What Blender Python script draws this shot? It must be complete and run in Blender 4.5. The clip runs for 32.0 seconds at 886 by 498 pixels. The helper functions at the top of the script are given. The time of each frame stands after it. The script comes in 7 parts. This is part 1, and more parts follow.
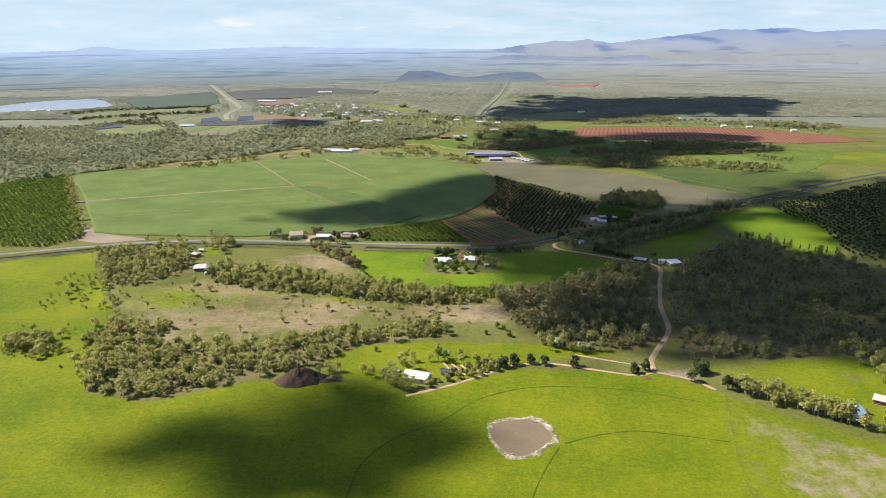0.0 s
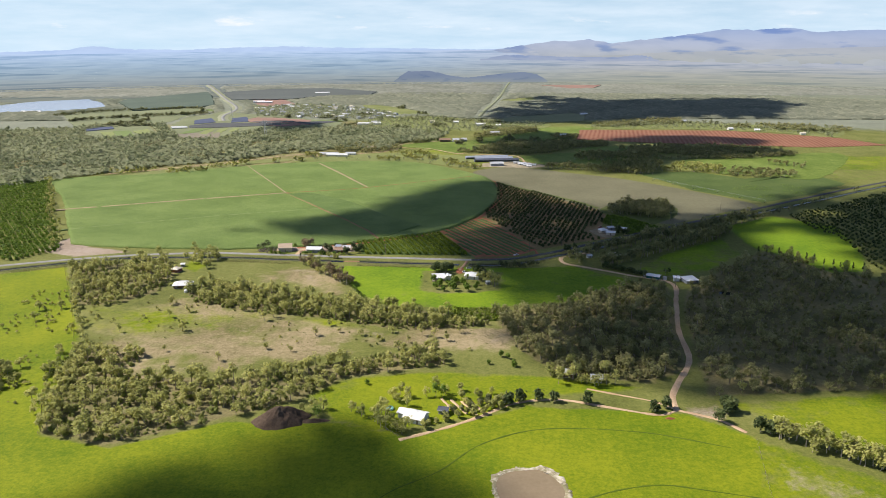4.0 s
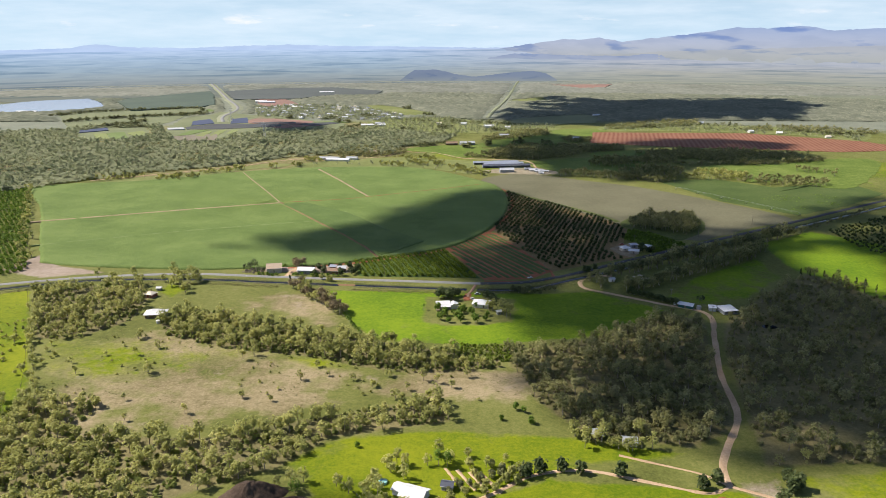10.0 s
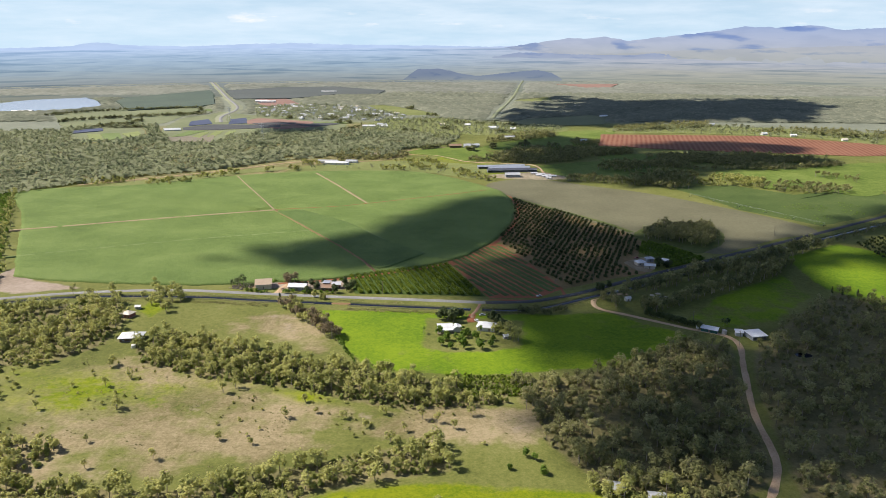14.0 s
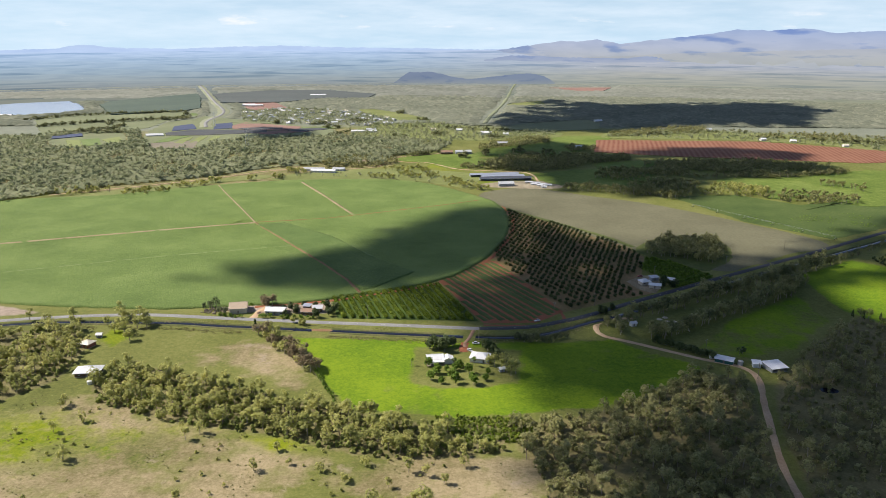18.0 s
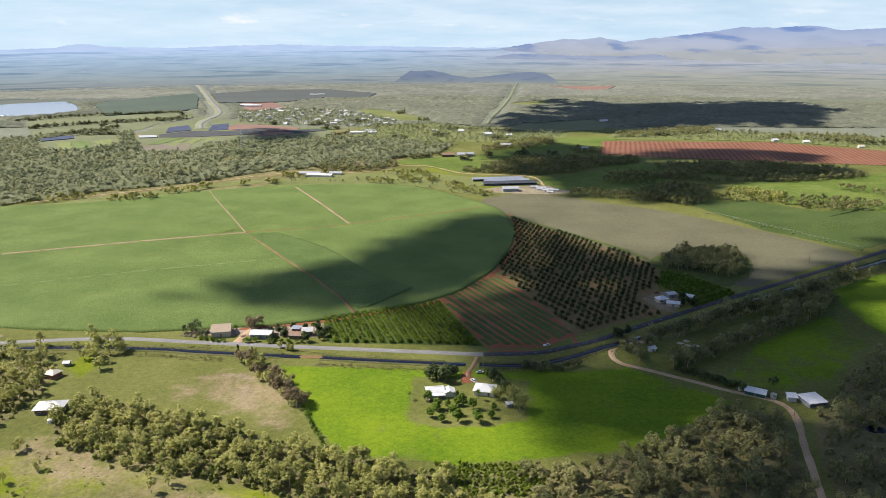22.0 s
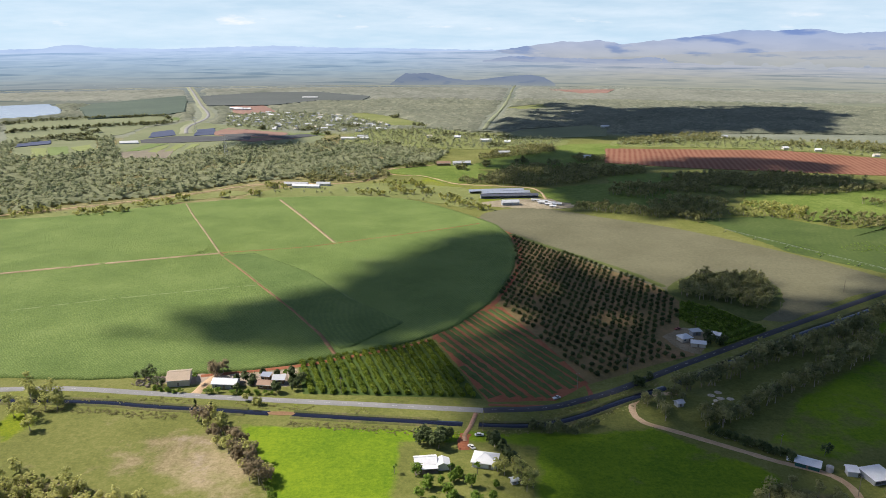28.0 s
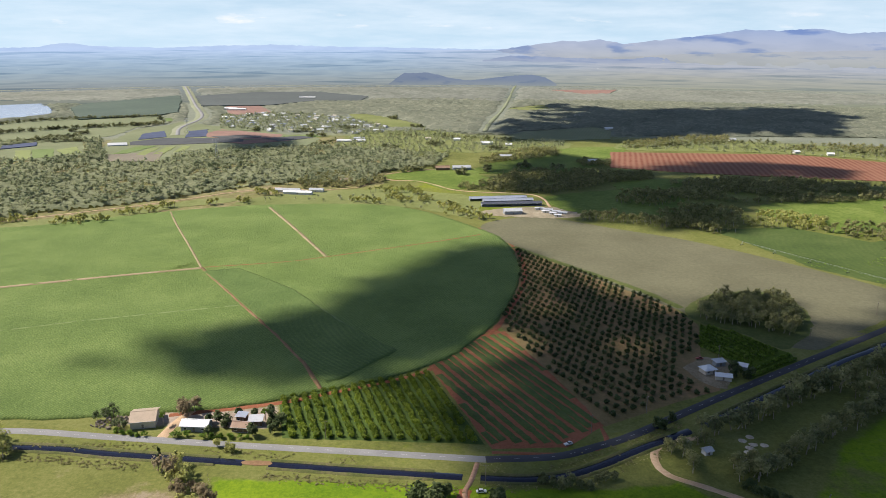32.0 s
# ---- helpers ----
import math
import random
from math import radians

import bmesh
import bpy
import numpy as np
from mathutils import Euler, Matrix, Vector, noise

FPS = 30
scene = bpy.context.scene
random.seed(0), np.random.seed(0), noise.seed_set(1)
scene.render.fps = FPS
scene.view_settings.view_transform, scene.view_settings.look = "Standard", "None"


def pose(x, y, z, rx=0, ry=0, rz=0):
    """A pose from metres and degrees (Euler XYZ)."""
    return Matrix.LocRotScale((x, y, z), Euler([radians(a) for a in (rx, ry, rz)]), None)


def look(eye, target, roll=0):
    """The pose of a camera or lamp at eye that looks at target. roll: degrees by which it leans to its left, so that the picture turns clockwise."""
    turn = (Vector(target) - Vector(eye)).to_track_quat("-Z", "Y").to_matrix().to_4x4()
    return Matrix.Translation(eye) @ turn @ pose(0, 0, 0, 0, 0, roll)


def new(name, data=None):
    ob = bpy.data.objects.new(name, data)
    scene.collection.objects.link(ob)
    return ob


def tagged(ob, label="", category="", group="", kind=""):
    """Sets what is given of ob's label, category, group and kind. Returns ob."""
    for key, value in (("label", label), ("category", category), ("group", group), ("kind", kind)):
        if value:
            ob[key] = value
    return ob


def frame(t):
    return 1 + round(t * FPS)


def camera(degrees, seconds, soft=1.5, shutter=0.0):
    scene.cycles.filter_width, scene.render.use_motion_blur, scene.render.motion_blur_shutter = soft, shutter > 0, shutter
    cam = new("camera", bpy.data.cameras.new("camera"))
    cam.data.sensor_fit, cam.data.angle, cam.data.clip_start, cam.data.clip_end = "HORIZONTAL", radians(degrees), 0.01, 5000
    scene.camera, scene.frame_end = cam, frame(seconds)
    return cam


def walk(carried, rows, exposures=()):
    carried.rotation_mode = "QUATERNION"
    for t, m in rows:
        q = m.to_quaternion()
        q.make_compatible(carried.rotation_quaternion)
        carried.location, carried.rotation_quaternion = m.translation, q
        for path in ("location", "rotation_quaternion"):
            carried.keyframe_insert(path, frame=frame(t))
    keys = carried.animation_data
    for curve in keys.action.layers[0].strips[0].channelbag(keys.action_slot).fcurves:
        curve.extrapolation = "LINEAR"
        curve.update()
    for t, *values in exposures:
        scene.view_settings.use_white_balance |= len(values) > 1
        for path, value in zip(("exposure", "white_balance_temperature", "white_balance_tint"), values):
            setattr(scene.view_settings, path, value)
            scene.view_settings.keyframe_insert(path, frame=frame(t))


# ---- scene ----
# ------------------------------------------------------------ camera
cam = camera(61.57, 32.0, soft=0.7)
# seconds, eye x y z, yaw to the left, pitch, roll
ROWS = [
    (0, -0.00, -0.00, 189.98, 0.795, -16.055, -0.260),
    (0.5, -0.00, 5.83, 189.96, 0.756, -16.072, -0.203),
    (1, -0.00, 11.66, 189.93, 0.746, -16.081, -0.178),
    (1.5, -0.00, 17.50, 189.90, 0.748, -16.079, -0.177),
    (2, -0.00, 23.34, 189.88, 0.750, -16.068, -0.175),
    (2.5, -0.00, 29.17, 189.85, 0.758, -16.060, -0.176),
    (3, -0.00, 34.99, 189.83, 0.761, -16.061, -0.178),
    (3.5, 0.00, 40.80, 189.80, 0.750, -16.067, -0.172),
    (5.5, 0.06, 63.77, 189.77, 0.742, -16.056, -0.186),
    (6, 0.08, 69.47, 189.77, 0.744, -16.057, -0.190),
    (6.5, 0.10, 75.17, 189.76, 0.745, -16.056, -0.191),
    (7, 0.11, 80.89, 189.75, 0.755, -16.057, -0.195),
    (7.5, 0.13, 86.63, 189.73, 0.786, -16.067, -0.217),
    (8, 0.13, 92.42, 189.70, 0.838, -16.084, -0.255),
    (8.5, 0.14, 98.27, 189.64, 0.898, -16.098, -0.278),
    (9, 0.13, 104.17, 189.56, 0.988, -16.118, -0.254),
    (9.5, 0.13, 110.11, 189.47, 1.148, -16.150, -0.198),
    (10, 0.12, 116.07, 189.37, 1.302, -16.190, -0.148),
    (10.5, 0.11, 122.01, 189.28, 1.359, -16.224, -0.127),
    (11, 0.10, 127.92, 189.19, 1.373, -16.250, -0.127),
    (11.5, 0.09, 133.77, 189.13, 1.429, -16.265, -0.126),
    (12, 0.09, 139.53, 189.09, 1.540, -16.271, -0.113),
    (12.5, 0.08, 145.20, 189.08, 1.629, -16.277, -0.085),
    (13, 0.06, 150.78, 189.09, 1.649, -16.283, -0.060),
    (13.5, 0.05, 156.31, 189.12, 1.646, -16.286, -0.053),
    (15.5, 0.00, 178.30, 189.29, 1.127, -16.192, 0.015),
    (16, 0.01, 183.89, 189.31, 1.018, -16.130, 0.001),
    (16.5, 0.02, 189.55, 189.32, 0.952, -16.089, 0.008),
    (17, 0.04, 195.26, 189.32, 0.938, -16.068, 0.021),
    (17.5, 0.06, 201.00, 189.31, 0.936, -16.067, 0.032),
    (18, 0.09, 206.76, 189.30, 0.926, -16.095, 0.044),
    (18.5, 0.12, 212.52, 189.29, 0.923, -16.133, 0.041),
    (19, 0.14, 218.26, 189.27, 0.920, -16.164, 0.024),
    (19.5, 0.17, 223.97, 189.26, 0.919, -16.190, 0.006),
    (20, 0.19, 229.63, 189.24, 0.954, -16.203, -0.015),
    (20.5, 0.20, 235.22, 189.21, 1.027, -16.217, -0.034),
    (21, 0.22, 240.76, 189.19, 1.114, -16.238, -0.057),
    (21.5, 0.23, 246.27, 189.15, 1.143, -16.244, -0.086),
    (22, 0.24, 251.76, 189.12, 1.093, -16.219, -0.112),
    (22.5, 0.25, 257.26, 189.09, 1.028, -16.183, -0.128),
    (23, 0.26, 262.77, 189.06, 0.980, -16.152, -0.134),
    (23.5, 0.26, 268.33, 189.03, 0.944, -16.121, -0.133),
    (24, 0.27, 273.95, 189.01, 0.896, -16.098, -0.132),
    (24.5, 0.28, 279.62, 189.00, 0.827, -16.092, -0.125),
    (25, 0.29, 285.31, 189.00, 0.776, -16.093, -0.106),
    (25.5, 0.30, 291.04, 189.00, 0.763, -16.088, -0.086),
    (27.5, 0.35, 314.21, 189.01, 0.751, -16.083, 0.022),
    (28, 0.36, 320.06, 189.00, 0.754, -16.087, 0.099),
    (28.5, 0.38, 325.95, 188.99, 0.767, -16.094, 0.110),
    (29, 0.40, 331.87, 188.98, 0.776, -16.099, 0.101),
    (29.5, 0.42, 337.82, 188.97, 0.778, -16.104, 0.115),
    (30, 0.44, 343.79, 188.95, 0.779, -16.109, 0.152),
    (30.5, 0.46, 349.78, 188.94, 0.776, -16.113, 0.190),
    (31, 0.48, 355.77, 188.92, 0.767, -16.122, 0.217),
    (31.5, 0.50, 361.75, 188.90, 0.746, -16.137, 0.236),
    (32, 0.52, 367.72, 188.89, 0.704, -16.145, 0.239),
]


def flight(x, y, z, yaw, pitch, roll):
    a, b = radians(yaw), radians(pitch)
    ahead = Vector((-math.sin(a) * math.cos(b), math.cos(a) * math.cos(b), math.sin(b)))
    return look((x, y, z), Vector((x, y, z)) + ahead * 1000, roll)


walk(cam, [(r[0], flight(*r[1:])) for r in ROWS], [(0, 0.54, 6500, 14.5), (32, 0.54, 6500, 14.5)])

# ------------------------------------------------------------ sky and sun
SUN_EL, SUN_AZ = 46.0, -76.0   # degrees above the horizon; to the right of +y
to_sun = Vector((math.sin(radians(SUN_AZ)) * math.cos(radians(SUN_EL)), math.cos(radians(SUN_AZ)) * math.cos(radians(SUN_EL)), math.sin(radians(SUN_EL))))
sun = new("sun", bpy.data.lights.new("sun", "SUN"))
sun.data.energy, sun.data.angle, sun.data.color = 4.4, radians(0.6), (1.0, 0.93, 0.80)
sun.matrix_world = look(to_sun * 2000, (0, 0, 0))


def make_world():
    w = bpy.data.worlds.new("sky")
    scene.world = w
    w.use_nodes = True
    n, l = w.node_tree.nodes, w.node_tree.links
    n.clear()
    tc = n.new("ShaderNodeTexCoord")
    lift = n.new("ShaderNodeVectorMath"); lift.operation = "ADD"; lift.inputs[1].default_value = (0, 0, 0.06)
    l.new(tc.outputs["Generated"], lift.inputs[0])
    sky = n.new("ShaderNodeTexSky")
    sky.sky_type, sky.sun_disc = "NISHITA", False
    sky.sun_elevation, sky.sun_rotation = radians(SUN_EL), radians(SUN_AZ)
    sky.air_density, sky.dust_density, sky.ozone_density = 1.0, 1.0, 1.5
    l.new(lift.outputs[0], sky.inputs["Vector"])
    deep = n.new("ShaderNodeMix"); deep.data_type, deep.blend_type = "RGBA", "MULTIPLY"   # a deeper blue overhead
    l.new(sky.outputs["Color"], deep.inputs["A"]); deep.inputs["B"].default_value = (0.76, 0.79, 0.83, 1)
    # paler towards the horizon, with flat streaks and small cumulus low down
    sep = n.new("ShaderNodeSeparateXYZ"); l.new(tc.outputs["Generated"], sep.inputs[0])
    low = n.new("ShaderNodeMapRange"); l.new(sep.outputs["Z"], low.inputs["Value"])
    for k, v in (("From Min", 0.24), ("From Max", -0.02), ("To Min", 0.0), ("To Max", 0.84)):
        low.inputs[k].default_value = v
    over = n.new("ShaderNodeMapRange"); l.new(sep.outputs["Z"], over.inputs["Value"]); l.new(over.outputs["Result"], deep.inputs["Factor"])
    over.inputs["From Min"].default_value, over.inputs["From Max"].default_value = 0.16, 0.36
    pale = n.new("ShaderNodeMix"); pale.data_type = "RGBA"
    l.new(low.outputs["Result"], pale.inputs["Factor"]); l.new(deep.outputs["Result"], pale.inputs["A"])
    pale.inputs["B"].default_value = (5.5, 7.8, 9.6, 1)
    mp = n.new("ShaderNodeMapping"); mp.inputs["Scale"].default_value = (4.2, 4.2, 30)
    mp.inputs["Location"].default_value = (0.4, 0.2, 0.3)
    l.new(tc.outputs["Generated"], mp.inputs["Vector"])
    nz = n.new("ShaderNodeTexNoise"); nz.inputs["Scale"].default_value, nz.inputs["Detail"].default_value = 2.0, 8
    nz.inputs["Roughness"].default_value = 0.60
    l.new(mp.outputs[0], nz.inputs["Vector"])
    ramp = n.new("ShaderNodeValToRGB")
    ramp.color_ramp.elements[0].position, ramp.color_ramp.elements[1].position = 0.36, 0.74
    l.new(nz.outputs["Fac"], ramp.inputs["Fac"])
    half = n.new("ShaderNodeMath"); half.operation = "MULTIPLY"; half.inputs[1].default_value = 0.50
    l.new(ramp.outputs["Color"], half.inputs[0])
    near_ = n.new("ShaderNodeMath"); near_.operation = "MULTIPLY"; near_.use_clamp = True; near_.inputs[1].default_value = 2.0
    l.new(low.outputs["Result"], near_.inputs[0])
    thin = n.new("ShaderNodeMath"); thin.operation = "MULTIPLY"
    l.new(half.outputs[0], thin.inputs[0]); l.new(near_.outputs[0], thin.inputs[1])
    mix = n.new("ShaderNodeMix"); mix.data_type = "RGBA"
    l.new(thin.outputs[0], mix.inputs["Factor"])
    l.new(pale.outputs["Result"], mix.inputs["A"])
    mix.inputs["B"].default_value = (8.6, 9.6, 10.2, 1)
    # small cumulus in a low line over the ranges
    mp2 = n.new("ShaderNodeMapping"); mp2.inputs["Scale"].default_value = (17, 17, 75)
    l.new(tc.outputs["Generated"], mp2.inputs["Vector"])
    puff = n.new("ShaderNodeTexNoise"); puff.inputs["Scale"].default_value, puff.inputs["Detail"].default_value, puff.inputs["Roughness"].default_value = 1.0, 6, 0.55
    l.new(mp2.outputs[0], puff.inputs["Vector"])

    def span(source, a, b):
        r = n.new("ShaderNodeMapRange"); l.new(source, r.inputs["Value"])
        r.inputs["From Min"].default_value, r.inputs["From Max"].default_value = a, b
        return r.outputs["Result"]

    def times(a, b):
        t = n.new("ShaderNodeMath"); t.operation = "MULTIPLY"
        l.new(a, t.inputs[0]); l.new(b, t.inputs[1])
        return t.outputs[0]
    heap = times(span(puff.outputs["Fac"], 0.60, 0.80), times(span(sep.outputs["Z"], 0.004, 0.010), span(sep.outputs["Z"], 0.030, 0.020)))
    cumulus = n.new("ShaderNodeMix"); cumulus.data_type = "RGBA"
    l.new(heap, cumulus.inputs["Factor"]); l.new(mix.outputs["Result"], cumulus.inputs["A"]); cumulus.inputs["B"].default_value = (9.7, 9.8, 9.7, 1)
    mix = cumulus
    bg = n.new("ShaderNodeBackground"); bg.inputs["Strength"].default_value = 0.074
    l.new(mix.outputs["Result"], bg.inputs["Color"])
    out = n.new("ShaderNodeOutputWorld")
    l.new(bg.outputs[0], out.inputs["Surface"])


make_world()


# ------------------------------------------------------------ materials
def mat(name, colors, scales=(0.05, 0.6), rough=0.9, bump=0.0, bump_scale=1.0, metal=0.0, attr=None, rand=0.0, wave=None, trans=0.0, spec=0.2, stretch=None, fine=0.0, glow=0.0):
    """Noise at two scales between three colours (dark, mid, light); attr: names of masks with a colour each;
    rand: share of a per-piece random tone; wave: (scale, angle, colour, width) for planted rows."""
    m = bpy.data.materials.new(name)
    m.use_nodes = True
    n, l = m.node_tree.nodes, m.node_tree.links
    bsdf = n["Principled BSDF"]
    bsdf.inputs["Roughness"].default_value = rough
    bsdf.inputs["Metallic"].default_value = metal
    bsdf.inputs["Specular IOR Level"].default_value = spec
    geo = n.new("ShaderNodeNewGeometry")

    def noise_at(scale, detail=5, rough_=0.6):
        t = n.new("ShaderNodeTexNoise")
        t.inputs["Scale"].default_value, t.inputs["Detail"].default_value, t.inputs["Roughness"].default_value = scale, detail, rough_
        if stretch:
            mp_ = n.new("ShaderNodeMapping"); mp_.inputs["Scale"].default_value = stretch
            l.new(geo.outputs["Position"], mp_.inputs["Vector"]); l.new(mp_.outputs[0], t.inputs["Vector"])
        else:
            l.new(geo.outputs["Position"], t.inputs["Vector"])
        return t.outputs["Fac"]

    def math_(op, a, b):
        t = n.new("ShaderNodeMath"); t.operation = op
        for i, v in enumerate((a, b)):
            if isinstance(v, (int, float)):
                t.inputs[i].default_value = v
            else:
                l.new(v, t.inputs[i])
        return t.outputs[0]

    def mixc(fac, a, b, mode="MIX"):
        t = n.new("ShaderNodeMix"); t.data_type, t.blend_type = "RGBA", mode
        for k, v in (("Factor", fac), ("A", a), ("B", b)):
            if isinstance(v, (int, float)):
                t.inputs[k].default_value = v
            elif isinstance(v, tuple):
                t.inputs[k].default_value = (*v[:3], 1)
            else:
                l.new(v, t.inputs[k])
        return t.outputs["Result"]

    big, small = noise_at(scales[0], 6), noise_at(scales[1], 6, 0.7)
    both = math_("ADD", math_("MULTIPLY", big, 0.55), math_("MULTIPLY", small, 0.45))
    if fine:
        tuft = noise_at(scales[1] * 2.6, 4, 0.75)
        both = math_("ADD", both, math_("MULTIPLY", math_("SUBTRACT", tuft, 0.5), fine))
    if rand:
        info = n.new("ShaderNodeObjectInfo")
        tone = n.new("ShaderNodeAttribute"); tone.attribute_name = "tone"
        one = math_("FRACT", math_("ADD", info.outputs["Random"], tone.outputs["Fac"]), 0.0)
        piece = math_("ADD", math_("MULTIPLY", one, 0.6), math_("MULTIPLY", geo.outputs["Random Per Island"], 0.4))
        both = math_("ADD", math_("MULTIPLY", both, 1 - rand), math_("MULTIPLY", math_("ADD", math_("MULTIPLY", piece, 0.7), 0.15), rand))
    wide = n.new("ShaderNodeMapRange"); l.new(both, wide.inputs["Value"])
    wide.inputs["From Min"].default_value, wide.inputs["From Max"].default_value = 0.375, 0.625
    ramp = n.new("ShaderNodeValToRGB")
    e = ramp.color_ramp.elements
    e[0].position, e[1].position = 0.33, 0.67
    e[0].color, e[1].color = (*colors[0], 1), (*colors[2], 1)
    mid = e.new(0.5); mid.color = (*colors[1], 1)
    l.new(both, ramp.inputs["Fac"])
    color = ramp.outputs["Color"]
    for name_, lo, hi in attr or ():
        a = n.new("ShaderNodeAttribute"); a.attribute_name = name_
        ragged = noise_at(0.09, 8, 0.72)
        r2 = n.new("ShaderNodeMapRange")
        l.new(math_("ADD", math_("MULTIPLY", a.outputs["Fac"], 0.62), math_("MULTIPLY", math_("SUBTRACT", ragged, 0.5), 0.75)), r2.inputs["Value"])
        r2.inputs["From Min"].default_value, r2.inputs["From Max"].default_value = 0.22, 0.42
        color = mixc(r2.outputs["Result"], color, mixc(wide.outputs["Result"], lo, hi))
    if wave:
        wscale, angle, wcol, amount = wave
        mp = n.new("ShaderNodeMapping"); mp.inputs["Rotation"].default_value = (0, 0, radians(angle))
        l.new(geo.outputs["Position"], mp.inputs["Vector"])
        wv = n.new("ShaderNodeTexWave"); wv.inputs["Scale"].default_value = wscale
        wv.inputs["Distortion"].default_value, wv.inputs["Detail"].default_value = 1.2, 3
        wv.inputs["Detail Scale"].default_value = 0.4
        l.new(mp.outputs[0], wv.inputs["Vector"])
        color = mixc(math_("MULTIPLY", wv.outputs["Fac"], amount), color, wcol)
    l.new(color, bsdf.inputs["Base Color"])
    if glow:
        l.new(color, bsdf.inputs["Emission Color"])
        bsdf.inputs["Emission Strength"].default_value = glow
    if bump:
        b = n.new("ShaderNodeBump"); b.inputs["Strength"].default_value, b.inputs["Distance"].default_value = bump, bump_scale
        l.new(small, b.inputs["Height"])
        l.new(b.outputs[0], bsdf.inputs["Normal"])
    if trans:
        tr = n.new("ShaderNodeBsdfTranslucent")
        l.new(color, tr.inputs["Color"])
        ms = n.new("ShaderNodeMixShader"); ms.inputs["Fac"].default_value = trans
        l.new(bsdf.outputs[0], ms.inputs[1]); l.new(tr.outputs[0], ms.inputs[2])
        l.new(ms.outputs[0], n["Material Output"].inputs["Surface"])
    return m


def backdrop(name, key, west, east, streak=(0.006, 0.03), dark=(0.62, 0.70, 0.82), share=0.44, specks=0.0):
    """Far country as a glowing backdrop with haze put into its colour, graded by "r" (how far) or "z" (how high)
    between lists of (value, colour) for the west and the east, with painted dark streaks of forest and cloud shade."""
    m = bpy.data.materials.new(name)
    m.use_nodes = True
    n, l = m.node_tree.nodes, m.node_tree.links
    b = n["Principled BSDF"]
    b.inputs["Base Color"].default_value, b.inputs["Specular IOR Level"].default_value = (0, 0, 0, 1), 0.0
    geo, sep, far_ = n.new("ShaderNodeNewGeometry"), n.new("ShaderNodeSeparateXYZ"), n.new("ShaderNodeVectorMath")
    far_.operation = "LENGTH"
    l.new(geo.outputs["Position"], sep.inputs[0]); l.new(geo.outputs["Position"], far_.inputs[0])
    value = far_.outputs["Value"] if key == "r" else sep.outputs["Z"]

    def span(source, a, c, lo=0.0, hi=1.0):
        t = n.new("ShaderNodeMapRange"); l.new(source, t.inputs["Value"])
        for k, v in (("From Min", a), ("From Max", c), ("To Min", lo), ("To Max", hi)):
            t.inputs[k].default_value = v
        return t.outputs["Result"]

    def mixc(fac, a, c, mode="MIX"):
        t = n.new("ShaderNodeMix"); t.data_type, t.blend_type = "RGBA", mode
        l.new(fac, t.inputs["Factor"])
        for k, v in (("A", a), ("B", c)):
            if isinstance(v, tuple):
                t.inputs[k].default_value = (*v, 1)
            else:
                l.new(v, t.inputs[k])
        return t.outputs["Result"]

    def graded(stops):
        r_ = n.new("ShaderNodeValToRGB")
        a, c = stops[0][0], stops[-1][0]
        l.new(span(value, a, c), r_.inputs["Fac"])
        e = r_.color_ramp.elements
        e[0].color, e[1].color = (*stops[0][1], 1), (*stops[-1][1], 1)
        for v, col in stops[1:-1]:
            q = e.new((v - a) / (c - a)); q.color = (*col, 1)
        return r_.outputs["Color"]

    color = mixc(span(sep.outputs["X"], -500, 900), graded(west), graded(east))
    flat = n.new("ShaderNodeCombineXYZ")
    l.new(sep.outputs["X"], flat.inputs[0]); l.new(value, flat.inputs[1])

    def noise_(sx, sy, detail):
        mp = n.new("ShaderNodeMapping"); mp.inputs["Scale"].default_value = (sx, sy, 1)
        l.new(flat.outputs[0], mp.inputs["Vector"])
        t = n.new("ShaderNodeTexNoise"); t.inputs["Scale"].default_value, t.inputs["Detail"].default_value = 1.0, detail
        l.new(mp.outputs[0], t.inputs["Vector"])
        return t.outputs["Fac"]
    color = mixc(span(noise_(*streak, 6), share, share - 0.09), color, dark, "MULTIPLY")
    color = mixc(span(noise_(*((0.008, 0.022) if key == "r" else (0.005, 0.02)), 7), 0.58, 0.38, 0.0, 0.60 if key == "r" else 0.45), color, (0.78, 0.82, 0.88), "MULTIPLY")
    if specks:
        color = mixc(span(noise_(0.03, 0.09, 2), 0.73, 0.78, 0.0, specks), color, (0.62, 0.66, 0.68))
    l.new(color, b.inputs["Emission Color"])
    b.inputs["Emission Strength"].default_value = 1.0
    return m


M = {}
M["ground"] = mat("pasture", [(0.085, 0.10, 0.022), (0.15, 0.165, 0.04), (0.22, 0.22, 0.075)], (0.016, 0.26), fine=0.45, attr=[
    ("woods", (0.10, 0.10, 0.036), (0.24, 0.205, 0.10)),
    ("dry", (0.165, 0.14, 0.062), (0.36, 0.295, 0.175)),
    ("lush", (0.088, 0.148, 0.002), (0.226, 0.258, 0.008)),
    ("bare", (0.24, 0.19, 0.14), (0.40, 0.33, 0.27)),
    ("vivid", (0.080, 0.160, 0.004), (0.195, 0.285, 0.010)),
    # greyer ground for the distance, haze put into its colour
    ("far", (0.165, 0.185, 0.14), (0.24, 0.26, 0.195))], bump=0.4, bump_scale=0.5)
M["crop"] = mat("sugar_crop", [(0.10, 0.157, 0.036), (0.165, 0.24, 0.060), (0.24, 0.315, 0.093)], (0.02, 0.55), fine=1.0, bump=1.0, bump_scale=1.2, wave=(0.17, 28, (0.075, 0.125, 0.036), 0.46))
